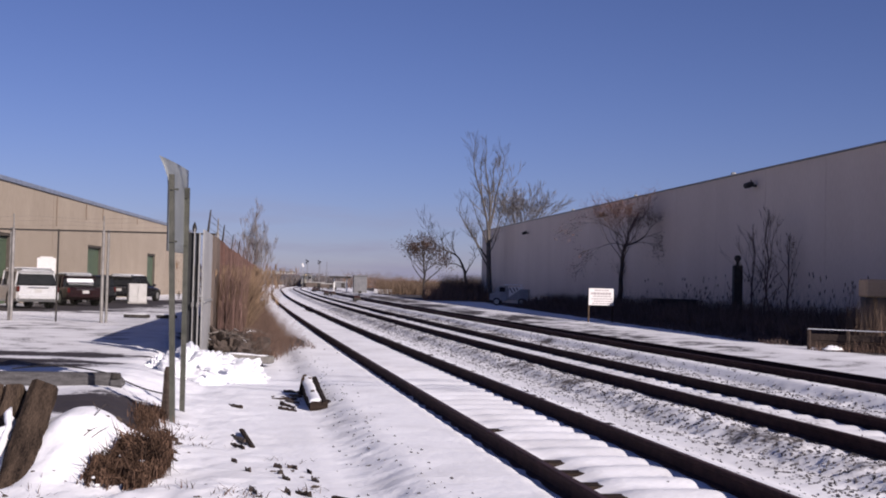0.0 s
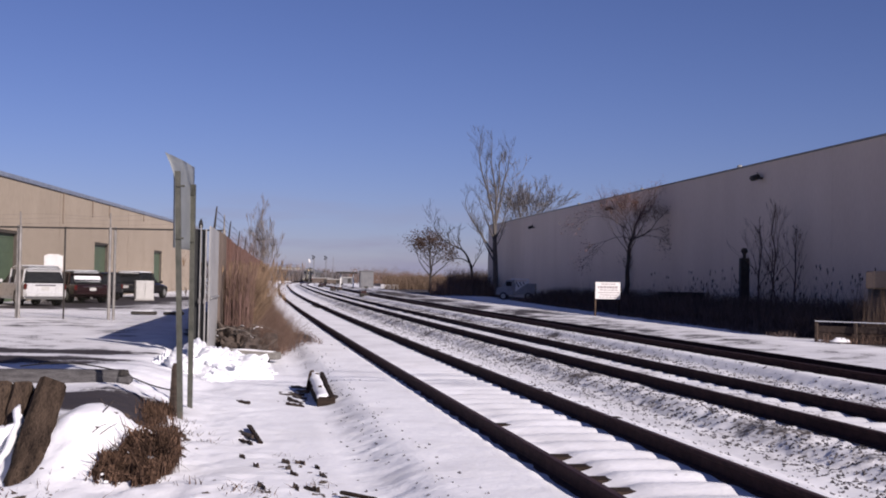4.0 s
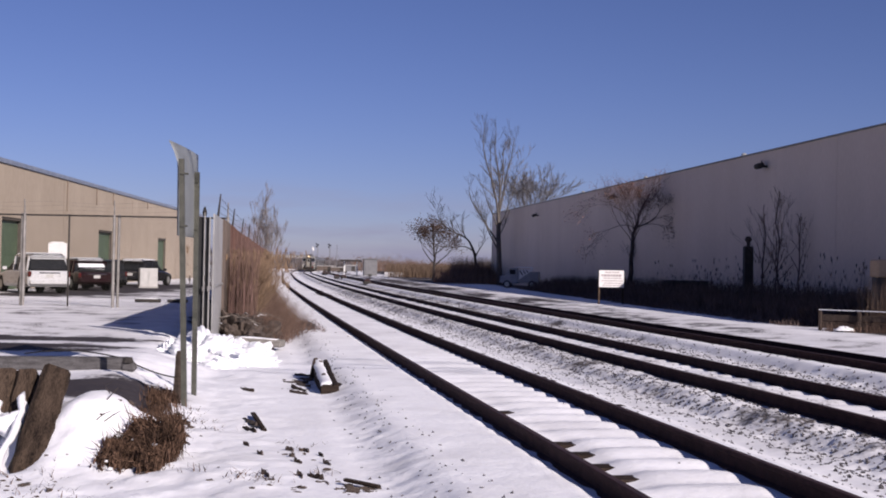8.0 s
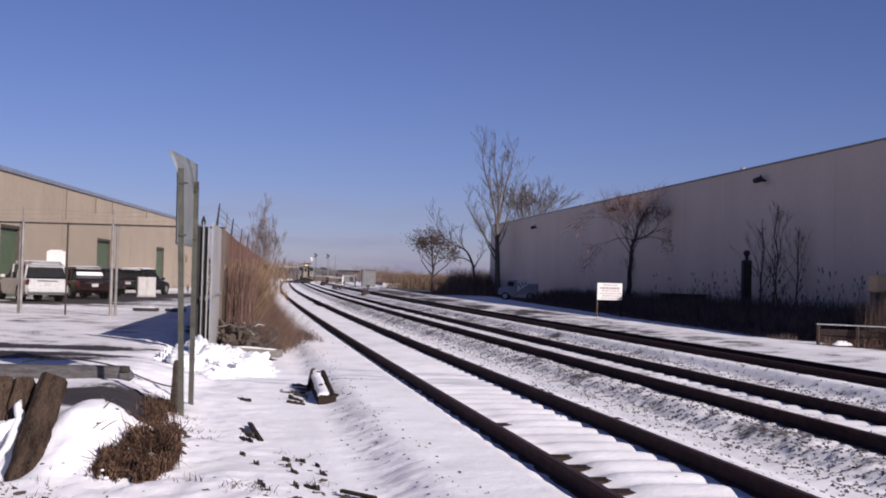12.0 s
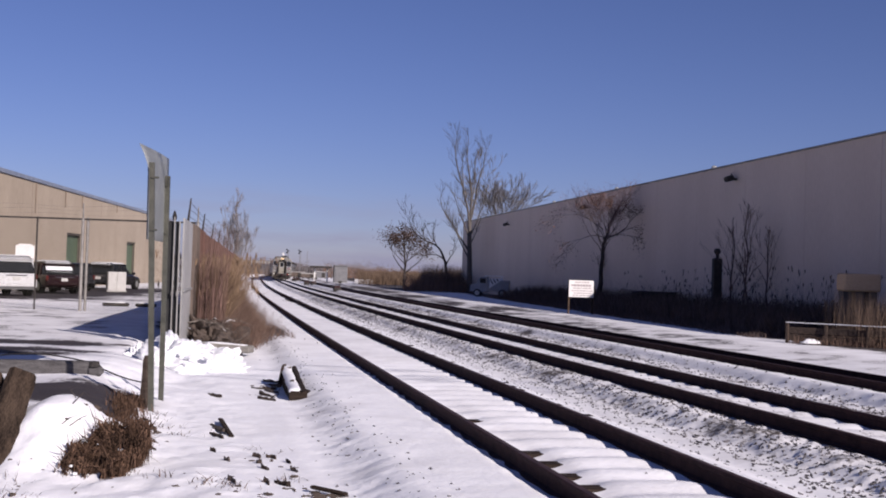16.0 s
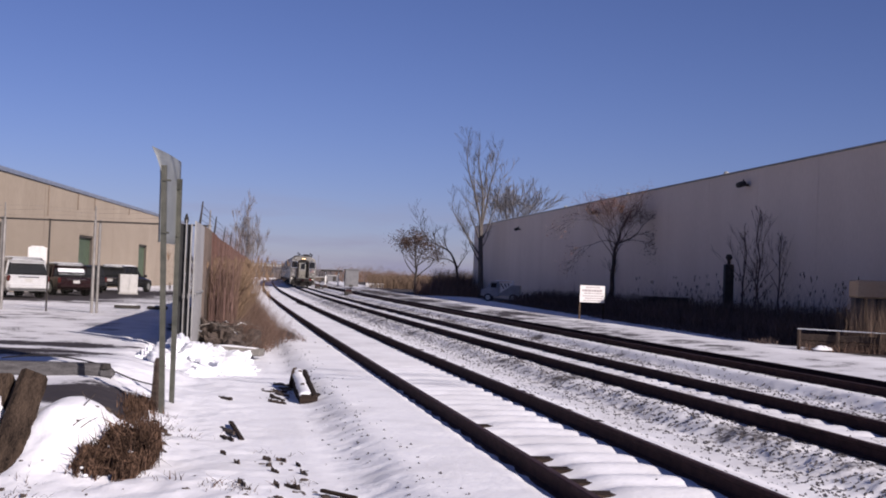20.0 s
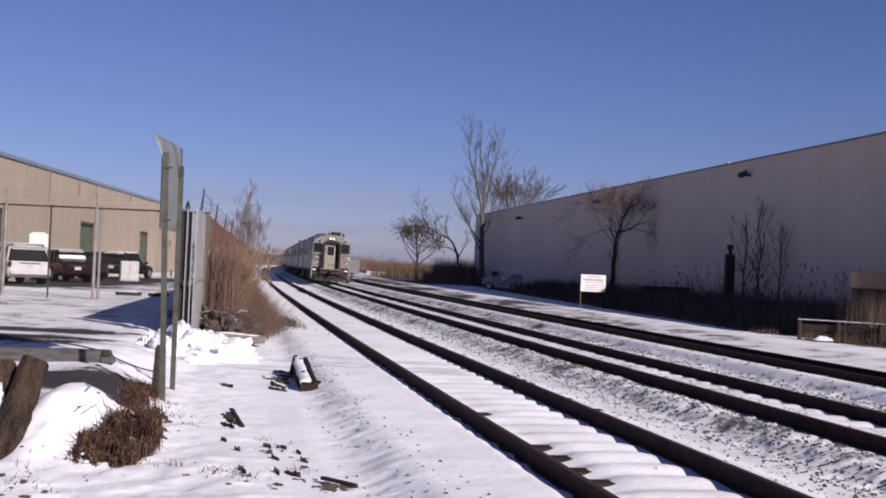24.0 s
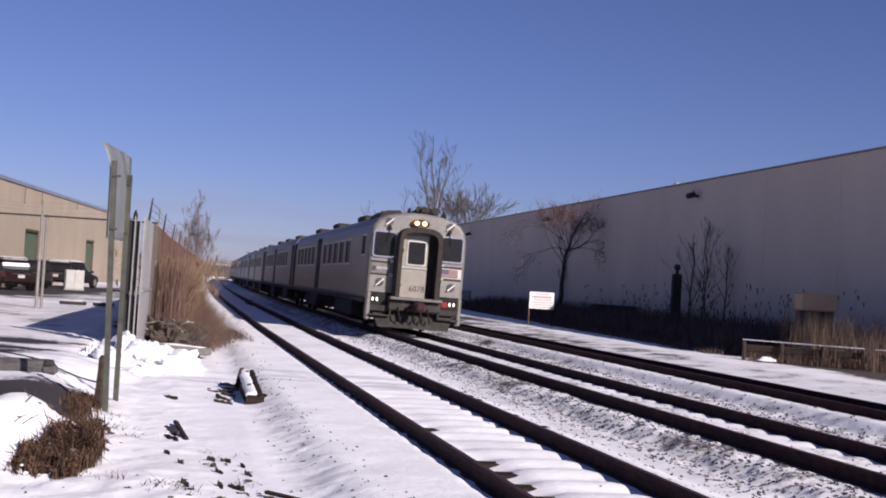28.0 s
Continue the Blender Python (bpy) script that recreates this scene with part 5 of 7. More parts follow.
def snow_mound(c, size, seed, rings=60, segs=110, crumble=0.16):
    """A heap of shovelled snow: broad lumps broken up by sharp crumbs."""
    pts = []
    for i in range(rings + 1):
        a = i / rings * math.pi / 2
        row = []
        for k in range(segs):
            w = 2 * math.pi * k / segs
            d = Vector((math.cos(w) * math.cos(a), math.sin(w) * math.cos(a), math.sin(a)))
            o = Vector((seed * 7.1, 0, 0))
            n = 0.34 * noise.noise(d * 1.9 + o) + 0.22 * noise.noise(d * 4.3 + o) + crumble * abs(noise.noise(d * 9 + o)) + 0.05 * abs(noise.noise(d * 21 + o)) + 0.02 * noise.noise(d * 45 + o)
            r = 1 + n
            row.append((c[0] + d.x * size[0] * r, c[1] + d.y * size[1] * r, c[2] + d.z * size[2] * r))
        pts.append(row)
    return Build().loft(pts)


def snow_pile():
    base = thing("snow_pile", "heap of shovelled snow in lumps at the end of the fence", "snow pile")
    g = gz(-4.3, 20.5) - 0.15
    part("snow_mass", snow_mound((-4.25, 20.8, g), (0.66, 1.0, 0.58), 1), M["snow"], base, smooth=True)
    part("snow_mass", snow_mound((-3.75, 21.3, g), (0.72, 0.9, 0.40), 4), M["snow"], base, smooth=True)
    part("snow_mass", snow_mound((-4.82, 20.6, g), (0.27, 0.4, 0.42), 7, 36, 60, 0.3), M["snow"], base, smooth=True)
    rnd = random.Random(8)
    for k in range(46):
        a, r = rnd.uniform(0, 6.28), rnd.uniform(0.3, 1.15)
        x, y = -4.2 + math.cos(a) * r * 0.85, 20.85 + math.sin(a) * r * 1.15
        size = 0.018 + 0.042 * rnd.random() ** 1.8
        z = g + 0.55 * math.sqrt(max(0.02, 1 - (r / 1.12) ** 2)) + size * 0.15
        c = Build()
        lumpy(c, (x, y, z), (size * rnd.uniform(0.7, 1.8), size * rnd.uniform(0.8, 1.3), size * rnd.uniform(0.5, 1.0)), k + 10, 0.8, 6, 9, False)
        part("snow_lump", c, M["snow"], base)
    return base


def old_beam(lo, hi, w, deep, turn, rnd):
    """A worn tie between two ends, its edges split and uneven."""
    d = hi - lo
    m = Matrix.Translation((lo + hi) / 2) @ d.to_track_quat("Z", "Y").to_matrix().to_4x4() @ pose(0, 0, 0, 0, 0, turn)
    b, rings = Build(), []
    for i in range(14):
        z = (i / 13 - 0.5) * d.length
        f = 1 + rnd.uniform(-0.07, 0.07) - (0.05 if i in (0, 13) else 0)
        hx, hy = w / 2 * f, deep * f
        c = 0.03 + rnd.uniform(-0.012, 0.012)
        g = rnd.uniform(0.008, 0.03)
        rings.append([(-hx + c, -hy, z), (-0.02, -hy, z), (0.0, -hy + g, z), (0.03, -hy, z), (hx - c, -hy, z), (hx, -hy + c, z), (hx, hy - c, z), (hx - c, hy, z), (-hx + c, hy, z), (-hx, hy - c, z), (-hx, -hy + c, z)])
    return b.loft(rings), m


def leaning_timbers():
    """Old ties set on end against the bank, snow lodged between them."""
    rnd = random.Random(4)
    label = "weathered railway tie leaning on end against the snowy bank"
    lo, hi = Vector((-3.55, 9.95, -0.36)), Vector((-3.77, 11.45, 0.44))
    base = thing("bank_timber", label, "timber", group="timbers holding the bank")
    b, m = old_beam(lo, hi, 0.26, 0.10, 24, rnd)
    part("beam", b, M["timber"], base, place=m)

    def ribbon(pts, size, parent):
        n = 13
        line, radii = [], []
        for i in range(n):
            f = i / (n - 1) * (len(pts) - 1)
            k = min(int(f), len(pts) - 2)
            line.append(Vector(pts[k]).lerp(Vector(pts[k + 1]), f - k) + Vector((rnd.uniform(-0.012, 0.012), 0, rnd.uniform(-0.012, 0.012))))
            radii.append(size * (0.35 if i in (0, n - 1) else rnd.uniform(0.75, 1.2)))
        part("snow_strip", Build().tube(line, radii, 9), M["snow"], parent, "snow lodged beside the timber", True)
    ribbon([lo.lerp(hi, f) + Vector((-0.20 - 0.03 * math.sin(f * 9), -0.06, 0.02)) for f in (0.05, 0.25, 0.45, 0.62, 0.8)], 0.034, base)
    for k, x in enumerate((-3.99, -4.20, -4.42, -4.64, -4.86)):
        base = thing("bank_timber", label, "timber", group="timbers holding the bank")
        a = Vector((x + 0.08, 10.75 + 0.03 * k, -0.34))
        c = Vector((x - 0.03, 11.42 + 0.03 * k, 0.43 + rnd.uniform(-0.015, 0.02)))
        b, m = old_beam(a, c, 0.2, 0.09, rnd.uniform(-6, 10), rnd)
        part("beam", b, M["timber"], base, place=m)
        if k < 3:
            ribbon([a.lerp(c, f) + Vector((0.07 - 0.05 * k + 0.12 * (0.6 - f), -0.15, 0.0)) for f in (0.12, 0.35, 0.55, 0.72)], 0.034 + 0.01 * (k % 2), base)
    b = Build()
    lumpy(b, (-3.98, 10.78, 0.05), (0.13, 0.10, 0.10), 33, 0.5, 10, 16, False)
    lone("snow_lump", b, M["snow"], "lump of snow wedged between the bank timbers", "snow lump", smooth=True)


def guard_beam():
    """Grey beam lying along the yard's edge with slack cables to the sign."""
    base = thing("barrier_beam", "grey weathered beam with slack cables at the yard edge", "barrier")
    turn = pose(0, 0, 0, 0, 0, 9)
    part("beam", Build().box((-7.05, 15.45, 0.15), (5.7, 0.24, 0.23), 0.03, turn), M["timbergrey"], base)
    part("beam_end", Build().box((-4.24, 15.84, 0.14), (0.22, 0.2, 0.15), 0.05, turn), M["timbergrey"], base)
    part("end_cap", Build().tube([(-4.24, 15.8, 0.2), (-4.24, 15.8, 0.27)], [0.08, 0.06], 10), M["under"], base)
    s = Build()
    lumpy(s, (-4.45, 15.66, 0.04), (0.14, 0.09, 0.06), 35, 0.4, 8, 14)
    part("snow_patch", s, M["snow"], base, smooth=True)
    for (a, c, sag) in (((-5.6, 15.75, 0.30), (-4.3, 15.85, 0.25), -0.07), ((-4.12, 15.85, 0.16), (-3.36, 14.85, 0.10), 0.02), ((-4.5, 15.7, 0.06), (-3.36, 14.75, -0.06), 0.03)):
        pts = [Vector(a).lerp(Vector(c), i / 10) - Vector((0, 0, sag * math.sin(math.pi * i / 10))) for i in range(11)]
        part("cable", Build().tube(pts, [0.010] * 11, 5), M["rubber"], base)
    x, y = -3.31, 14.75
    g = gz(x, y)
    stub = thing("stub_post", "short split dark timber post beside the sign", "post")
    b = Build().loft([[(x + dx * w - 0.015 * zz, y + dy * w, g + zz) for dx, dy in ((-1, -0.8), (0.1, -1), (1, -0.6), (0.8, 0.9), (-0.7, 1))] for zz, w in ((-0.2, 0.08), (0.0, 0.075), (0.2, 0.055), (0.42, 0.042), (0.54, 0.038), (0.6, 0.02))])
    part("stake", b, M["oldplank"], stub)
    return base


def rust_bush():
    """Dead plant draped down the face of the bank in hanging strands."""
    rnd = random.Random(12)
    base = thing("dead_bush", "rust-brown dead bush hanging over the snowy bank", "bush")
    b = Build()
    made = 0
    while made < 11000:
        x, v = rnd.uniform(-3.2, -2.1), rnd.random() ** 0.9
        n = noise.noise(Vector((x * 5, v * 4, 1.7))) + 0.6 * noise.noise(Vector((x * 13, v * 11, 5.1)))
        left = -2.86 - 0.16 * math.sin(min(1.0, v * 1.5) * 1.57) - 0.05 * n
        right = -2.44 + 0.12 * math.sin(min(1.0, v * 2.0) * 1.57) - 0.10 * v * v + 0.06 * n
        soft = min(x - left, right - x) / 0.07
        if soft < rnd.random() or n < -0.62 or (v > 0.85 and n < rnd.uniform(-0.4, 0.3)) or (v < 0.1 and n < rnd.uniform(-0.5, 0.2)):
            continue
        made += 1
        thick = rnd.random() * (0.12 + 0.10 * n)
        p = Vector((x, 11.05 - 0.95 * v - thick * 0.6, 0.015 - 0.31 * v ** 1.15 + thick * 0.9 + 0.10 * (x + 2.75) * (1 - v)))
        d = Vector((rnd.gauss(0.0, 0.10) + 0.25 * n, rnd.gauss(-0.3, 0.15), rnd.gauss(-0.95, 0.2))).normalized()
        if rnd.random() < 0.07:
            d = Vector((rnd.gauss(0, 0.5), rnd.gauss(-0.4, 0.4), rnd.gauss(0.3, 0.4))).normalized()
        s = rnd.uniform(0.07, 0.26)
        side = d.cross(Vector((rnd.gauss(0, 1), rnd.gauss(0, 1), rnd.gauss(0, 1)))).normalized() * rnd.uniform(0.003, 0.0075)
        b.add([p - side, p + side, p + d * s * 0.6 + side * 0.8, p + d * s], [(0, 1, 2), (0, 2, 3)])
    part("foliage", b.mesh("foliage", M["rustplant"]), None, base)
    t = Build()
    for k in range(34):
        p0 = Vector((rnd.uniform(-2.95, -2.4), 11.2, gz(-2.7, 11.2) - 0.05))
        p1 = p0 + Vector((rnd.uniform(-0.15, 0.05), rnd.uniform(-0.8, 0.1), rnd.uniform(-0.3, 0.1)))
        t.tube([p0, p0.lerp(p1, 0.5) + Vector((0, -0.1, 0.10)), p1], [0.009, 0.006, 0.003], 4)
    part("stem_tangle", t, M["darkbark"], base)
    for k in range(5):
        v = rnd.uniform(0.3, 1.0)
        c = Build()
        r = rnd.uniform(0.010, 0.02)
        lumpy(c, (rnd.uniform(-2.9, -2.35), 10.95 - 0.98 * v, 0.07 - 0.31 * v ** 1.15), (r * 1.3, r, r * 0.7), k + 61, 0.6, 6, 9, False)
        part("snow_clump", c, M["snow"], base, "snow caught in the dead stems", True)
    return base


def soil_clods():
    """Lumps of frozen earth and stubble showing through the snow."""
    rnd = random.Random(21)
    b = Build()
    for cx, cy, n, r in ((-3.3, 10.9, 5, 0.25), (-3.05, 11.7, 6, 0.14), (-2.2, 13.1, 6, 0.08), (-2.20, 18.3, 12, 0.12), (-2.12, 17.1, 14, 0.12), (-1.4, 11.2, 8, 0.14), (-1.15, 10.9, 6, 0.15), (-1.02, 10.1, 8, 0.16), (-2.85, 12.8, 8, 0.14), (-2.75, 12.3, 7, 0.14), (-2.6, 11.8, 8, 0.16), (-1.65, 9.7, 7, 0.25), (-3.2, 10.0, 9, 0.3), (-3.75, 9.5, 46, 0.3), (-3.35, 9.1, 30, 0.25), (-2.6, 9.7, 7, 0.3), (-2.0, 9.4, 6, 0.4), (-0.70, 9.5, 34, 0.07), (-0.85, 9.8, 14, 0.10), (-1.2, 9.6, 12, 0.12), (-3.9, 27.5, 12, 0.8), (-4.3, 30.5, 12, 0.7)):
        for _ in range(n if r < 0.1 or cy > 14 else int(n * 0.65)):
            x, y = cx + rnd.gauss(0, r), cy + rnd.gauss(0, r * 1.3)
            s = 0.006 + 0.022 * rnd.random() ** 2
            lumpy(b, (x, y, gz(x, y) + s * 0.1), (s * rnd.uniform(0.7, 2.2), s * rnd.uniform(0.7, 2.0), s * rnd.uniform(0.4, 0.8)), rnd.randrange(999), 0.9, 6, 9, False)
    lone("soil_clods", b.mesh("soil_clods", M["clod"]), None, "frozen earth clods showing through the snow", "earth", kind="stuff")


def weed_spots(rnd):
    for cx, cy, n, r in ((-2.75, 13.1, 26, 0.14), (-2.5, 12.6, 14, 0.1), (-1.62, 9.8, 34, 0.13), (-1.45, 9.75, 22, 0.1), (-1.1, 10.1, 16, 0.12), (-3.5, 9.7, 40, 0.25), (-2.4, 10.2, 16, 0.12), (-2.1, 10.0, 10, 0.08), (-1.4, 11.9, 12, 0.12), (-1.95, 17.9, 16, 0.2), (-2.9, 13.6, 18, 0.12), (-3.1, 9.2, 22, 0.2)):
        for _ in range(n):
            yield cx + rnd.gauss(0, r), cy + rnd.gauss(0, r), 1.0


def brush_pile():
    rnd = random.Random(31)
    base = thing("brush_pile", "heap of dark branches and earth edged with snow by the fence", "brush pile")
    g = gz(-4.5, 26.0)
    m = Build()
    lumpy(m, (-4.45, 26.0, g - 0.1), (0.66, 1.3, 0.66), 5, 0.5, 30, 46)
    part("earth", m, M["clod"], base)
    for k in range(20):
        p0 = Vector((-4.95 + rnd.uniform(0, 0.6), 25.4 + rnd.uniform(-0.3, 1.9), g + rnd.uniform(0.4, 0.66)))
        p1 = p0 + Vector((rnd.uniform(0.25, 0.7), rnd.uniform(-0.6, 0.3), rnd.uniform(-0.3, 0.08)))
        mid = p0.lerp(p1, 0.5) + Vector((rnd.uniform(-0.04, 0.04), 0, 0.06))
        br = part("branch", Build().tube([p0, mid, p1], [0.015, 0.011, 0.005], 5), M["bark"] if k % 3 else M["darkbark"], base)
        if k % 4 == 0:
            part("branch_snow", Build().tube([p0 + Vector((0, 0, 0.022)), mid + Vector((0, 0, 0.02)), mid.lerp(p1, 0.6) + Vector((0, 0, 0.012))], [0.010, 0.012, 0.005], 5), M["snow"], br, "snow lying along the branch", True)
    pl = thing("plank", "snow-topped weathered plank lying below the brush pile", "plank", pose(-3.95, 24.7, gz(-3.95, 24.7) + 0.15, 0, 2, -10))
    part("board", Build().box((0, 0, 0), (1.15, 0.34, 0.15), 0.02), M["palewood"], pl)
    part("support", Build().box((0.15, 0, -0.14), (0.4, 0.25, 0.2), 0.02), M["tie"], pl)
    s = Build()
    s.loft([[(x, -0.14, 0.07), (x, -0.1, 0.078 + h), (x, 0.12, 0.078 + h), (x, 0.16, 0.07)] for x, h in ((-0.46, 0.005), (-0.2, 0.02), (0.1, 0.012), (0.2, 0.004), (0.45, 0.002))])
    part("snow_cap", s, M["snow"], pl, smooth=True)


traffic_sign()
notice_board()
tie_block()
snow_pile()
leaning_timbers()
guard_beam()
rust_bush()
soil_clods()
brush_pile()
blades("weeds", "dead brown weed stalks in the snow", weed_spots, M["rustplant"], 0.10, (0.1, -0.1), 0.006, 19, category="weeds", loose=0.6)


def bank_brush_spots(rnd):
    for _ in range(1700):
        f = rnd.random()
        yield -2.85 - 0.6 * f + rnd.gauss(0, 0.09), 11.5 + 3.1 * f + rnd.gauss(0, 0.15), 0.2 + 0.9 * f


blades("bank_brush", "brown dead stalks along the edge of the bank", bank_brush_spots, M["rustplant"], 0.17, (0.0, -0.1), 0.007, 29, category="brush")


def bark_pieces():
    """Flat splinters of bark and rotten tie lying in the snow: x, y, length, width, turn."""
    rows = ((-2.24, 19.1, 0.4, 0.13, 65), (-2.20, 18.5, 0.45, 0.15, 38), (-2.27, 18.0, 0.4, 0.13, 66), (-2.10, 17.5, 0.4, 0.18, 32), (-2.08, 16.9, 0.5, 0.16, 30), (-2.02, 16.4, 0.4, 0.12, 40),
            (-2.18, 13.25, 0.55, 0.17, 24), (-2.10, 12.8, 0.36, 0.14, 30), (-2.76, 16.5, 0.3, 0.2, 40), (-1.72, 11.1, 0.16, 0.05, 35), (-1.49, 11.45, 0.2, 0.15, 34), (-1.34, 11.4, 0.18, 0.14, 42), (-1.42, 11.05, 0.13, 0.09, 34),
            (-1.33, 10.75, 0.2, 0.07, 30), (-1.15, 11.15, 0.16, 0.06, 25), (-1.05, 10.68, 0.2, 0.06, 30), (-1.08, 10.0, 0.26, 0.09, 40), (-1.22, 10.05, 0.2, 0.06, 20), (-1.5, 10.0, 0.3, 0.08, 26), (-2.85, 12.95, 0.22, 0.2, 40), (-1.95, 11.7, 0.15, 0.05, 30))
    for k, (x, y, l, w, turn) in enumerate(rows):
        rnd = random.Random(k + 300)
        l, w = (l * 1.1, w * 0.42) if y > 12.5 else (l * 0.85, w * 0.3)
        rings = []
        for i in range(9):
            f = i / 8
            half = w / 2 * (0.25 + 0.75 * math.sin(math.pi * min(0.95, max(0.06, f)))) * rnd.uniform(0.75, 1.15)
            yy, mid = (f - 0.5) * l, rnd.uniform(-0.012, 0.012)
            rings.append([(mid - half, yy, rnd.uniform(-0.01, 0.0)), (mid + half, yy, -0.01), (mid + half * 0.8, yy, 0.02 + rnd.uniform(0, 0.012)), (mid, yy, 0.028 + rnd.uniform(0, 0.022)), (mid - half * 0.8, yy, 0.018)])
        lone("bark_piece", Build().loft(rings), M["oldplank"] if k % 3 else M["clod"], "dark splinter of rotten timber lying in the snow", "splinter", group="splinters in the snow", place=pose(x, y, gz(x, y) - 0.004, rnd.uniform(-6, 6), rnd.uniform(-8, 8), turn))


def broken_boards():
    for x, y, turn, l in ((-2.07, 13.2, 17, 0.95), (-0.66, 9.62, 62, 0.34)):
        lone("broken_board", Build().box((0, 0, 0), (0.06, l, 0.03), 0.01), M["tie"], "dark splintered board stuck in the snow", "board", group="boards in the snow", place=pose(x, y, gz(x, y) + 0.035, 4, 6, turn))
    bark_pieces()


def bank_twigs():
    rnd = random.Random(41)
    base = thing("bank_twig", "thin bent twigs sticking out of the snow bank", "twig")
    for k in range(7):
        p = Vector((-3.35 + rnd.uniform(-0.15, 0.3), 10.9 + rnd.uniform(-0.3, 0.5), 0))
        p.z = gz(p.x, p.y) - 0.02
        q = p + Vector((rnd.uniform(-0.1, 0.14), rnd.uniform(-0.05, 0.2), rnd.uniform(0.06, 0.13)))
        e = q + Vector((rnd.uniform(0.0, 0.12), rnd.uniform(-0.05, 0.1), rnd.uniform(-0.04, 0.05)))
        part("stem", Build().tube([p, q, e], [0.006, 0.005, 0.002], 5), M["darkbark"], base)


broken_boards()
bank_twigs()


# ---- parked vehicles ----
def wheel(parent, x, y, r=0.34, w=0.23):
    wh = part("wheel", Build().loft([ring_yz(x - w / 2 * s, y, r, rr) for s, rr in ((1, 0.86), (0.8, 1.0), (-0.8, 1.0), (-1, 0.86))]), M["tyre"], parent)
    sgn = 1 if x > 0 else -1
    part("rim", Build().loft([ring_yz(x + sgn * (w / 2 + d), y, r, rr) for d, rr in ((-0.03, 0.66), (0.008, 0.62), (0.012, 0.2))]), M["galv"], wh)


def ring_yz(x, y, r, f, n=18):
    return [(x, y + r * f * math.cos(2 * math.pi * k / n), r + r * f * math.sin(2 * math.pi * k / n)) for k in range(n)]


def car(name, label, x, y, turn, paint, z=None, length=4.7, width=1.88, height=1.74, snow=True, suv=True):
    """A car with its tail at y = 0, nose towards +y."""
    base = thing(name, label, "car", pose(x, y, gz(x, y) if z is None else z, 0, 0, turn), group="cars parked by the depot")
    hw = width / 2
    belt = height * 0.60

    def section(yy, w, lo, hi):
        return [(-w * 0.93, yy, lo), (-w, yy, lo + 0.12), (-w, yy, (lo + hi) / 2), (-w * 0.97, yy, hi - 0.08), (-w * 0.88, yy, hi), (w * 0.88, yy, hi), (w * 0.97, yy, hi - 0.08), (w, yy, (lo + hi) / 2), (w, yy, lo + 0.12), (w * 0.93, yy, lo)]
    L = length
    low = Build().loft([section(0.0, hw * 0.88, 0.42, belt - 0.12), section(0.08, hw * 0.97, 0.32, belt), section(0.5, hw, 0.28, belt + 0.02), section(L * 0.62, hw, 0.28, belt), section(L * 0.72, hw, 0.28, belt - 0.03),
                        section(L * 0.93, hw * 0.95, 0.3, belt - 0.16), section(L, hw * 0.80, 0.4, belt - 0.32)])
    part("body", low, paint, base, smooth=False)
    y_back = 0.14 if suv else 0.75
    cabin = Build().loft([section(y_back, hw * 0.90, belt - 0.05, belt + 0.05), section(y_back + 0.25, hw * 0.84, belt - 0.05, height - 0.06), section(L * 0.45, hw * 0.82, belt - 0.05, height - 0.02), section(L * 0.52, hw * 0.80, belt - 0.05, height - 0.08), section(L * 0.70, hw * 0.86, belt - 0.06, belt + 0.0)])
    part("window_glass", cabin, M["glass"], base)
    roof = Build().loft([section(y_back + 0.1, hw * 0.80, height - 0.16, height - 0.05), section(y_back + 0.35, hw * 0.80, height - 0.10, height + 0.0), section(L * 0.44, hw * 0.79, height - 0.08, height + 0.01), section(L * 0.53, hw * 0.76, height - 0.13, height - 0.06)])
    part("roof", roof, paint, base)
    for s in (-1, 1):
        for yy, ww in ((y_back + 0.28, 0.16), (L * 0.30, 0.07), (L * 0.47, 0.07)):
            part("pillar", Build().box((s * hw * 0.85, yy, (belt + height) / 2 - 0.03), (0.09, ww, height - belt - 0.02), 0.02, pose(0, 0, 0, 0, -s * 8, 0)), paint, base)
        part("tail_lamp", Build().box((s * hw * 0.88, 0.07, belt - 0.15), (0.15, 0.16, 0.26), 0.04), M["carlens"], base)
        part("mirror", Build().box((s * (hw + 0.08), L * 0.63, belt + 0.08), (0.2, 0.12, 0.15), 0.03), paint, base)
        for yy in (0.95, L - 0.95):
            wheel(base, s * (hw - 0.12), yy)
            part("wheel_arch", Build().loft([ring_yz(s * (hw - 0.25), yy, 0.37, 1.0), ring_yz(s * (hw + 0.003), yy, 0.37, 1.02)]), M["rubber"], base)
    part("rear_bumper", Build().box((0, 0.02, 0.5), (width * 0.9, 0.2, 0.22), 0.05), paint, base)
    part("number_plate", Build().box((0, -0.005, belt - 0.22), (0.32, 0.02, 0.16), 0.01), M["cabinet"], base, "plain pale plate")
    part("tailgate_trim", Build().box((0, -0.01, belt - 0.09), (0.9, 0.025, 0.05), 0.01), M["chrome"], base)
    if snow:
        cap = Build().loft([section(y_back + 0.2, hw * 0.70, height - 0.03, height + 0.07), section(y_back + 0.5, hw * 0.77, height - 0.03, height + 0.12), section(L * 0.42, hw * 0.75, height - 0.03, height + 0.11), section(L * 0.5, hw * 0.68, height - 0.06, height + 0.04)])
        if not suv:
            glass_snow = Build().loft([section(y_back - 0.02, hw * 0.70, belt + 0.14, belt + 0.2), section(y_back + 0.26, hw * 0.66, height - 0.1, height + 0.05), section(y_back + 0.4, hw * 0.72, height - 0.06, height + 0.06)])
            part("rear_window_snow", glass_snow, M["snow"], base, "snow lying on the rear window", smooth=True)
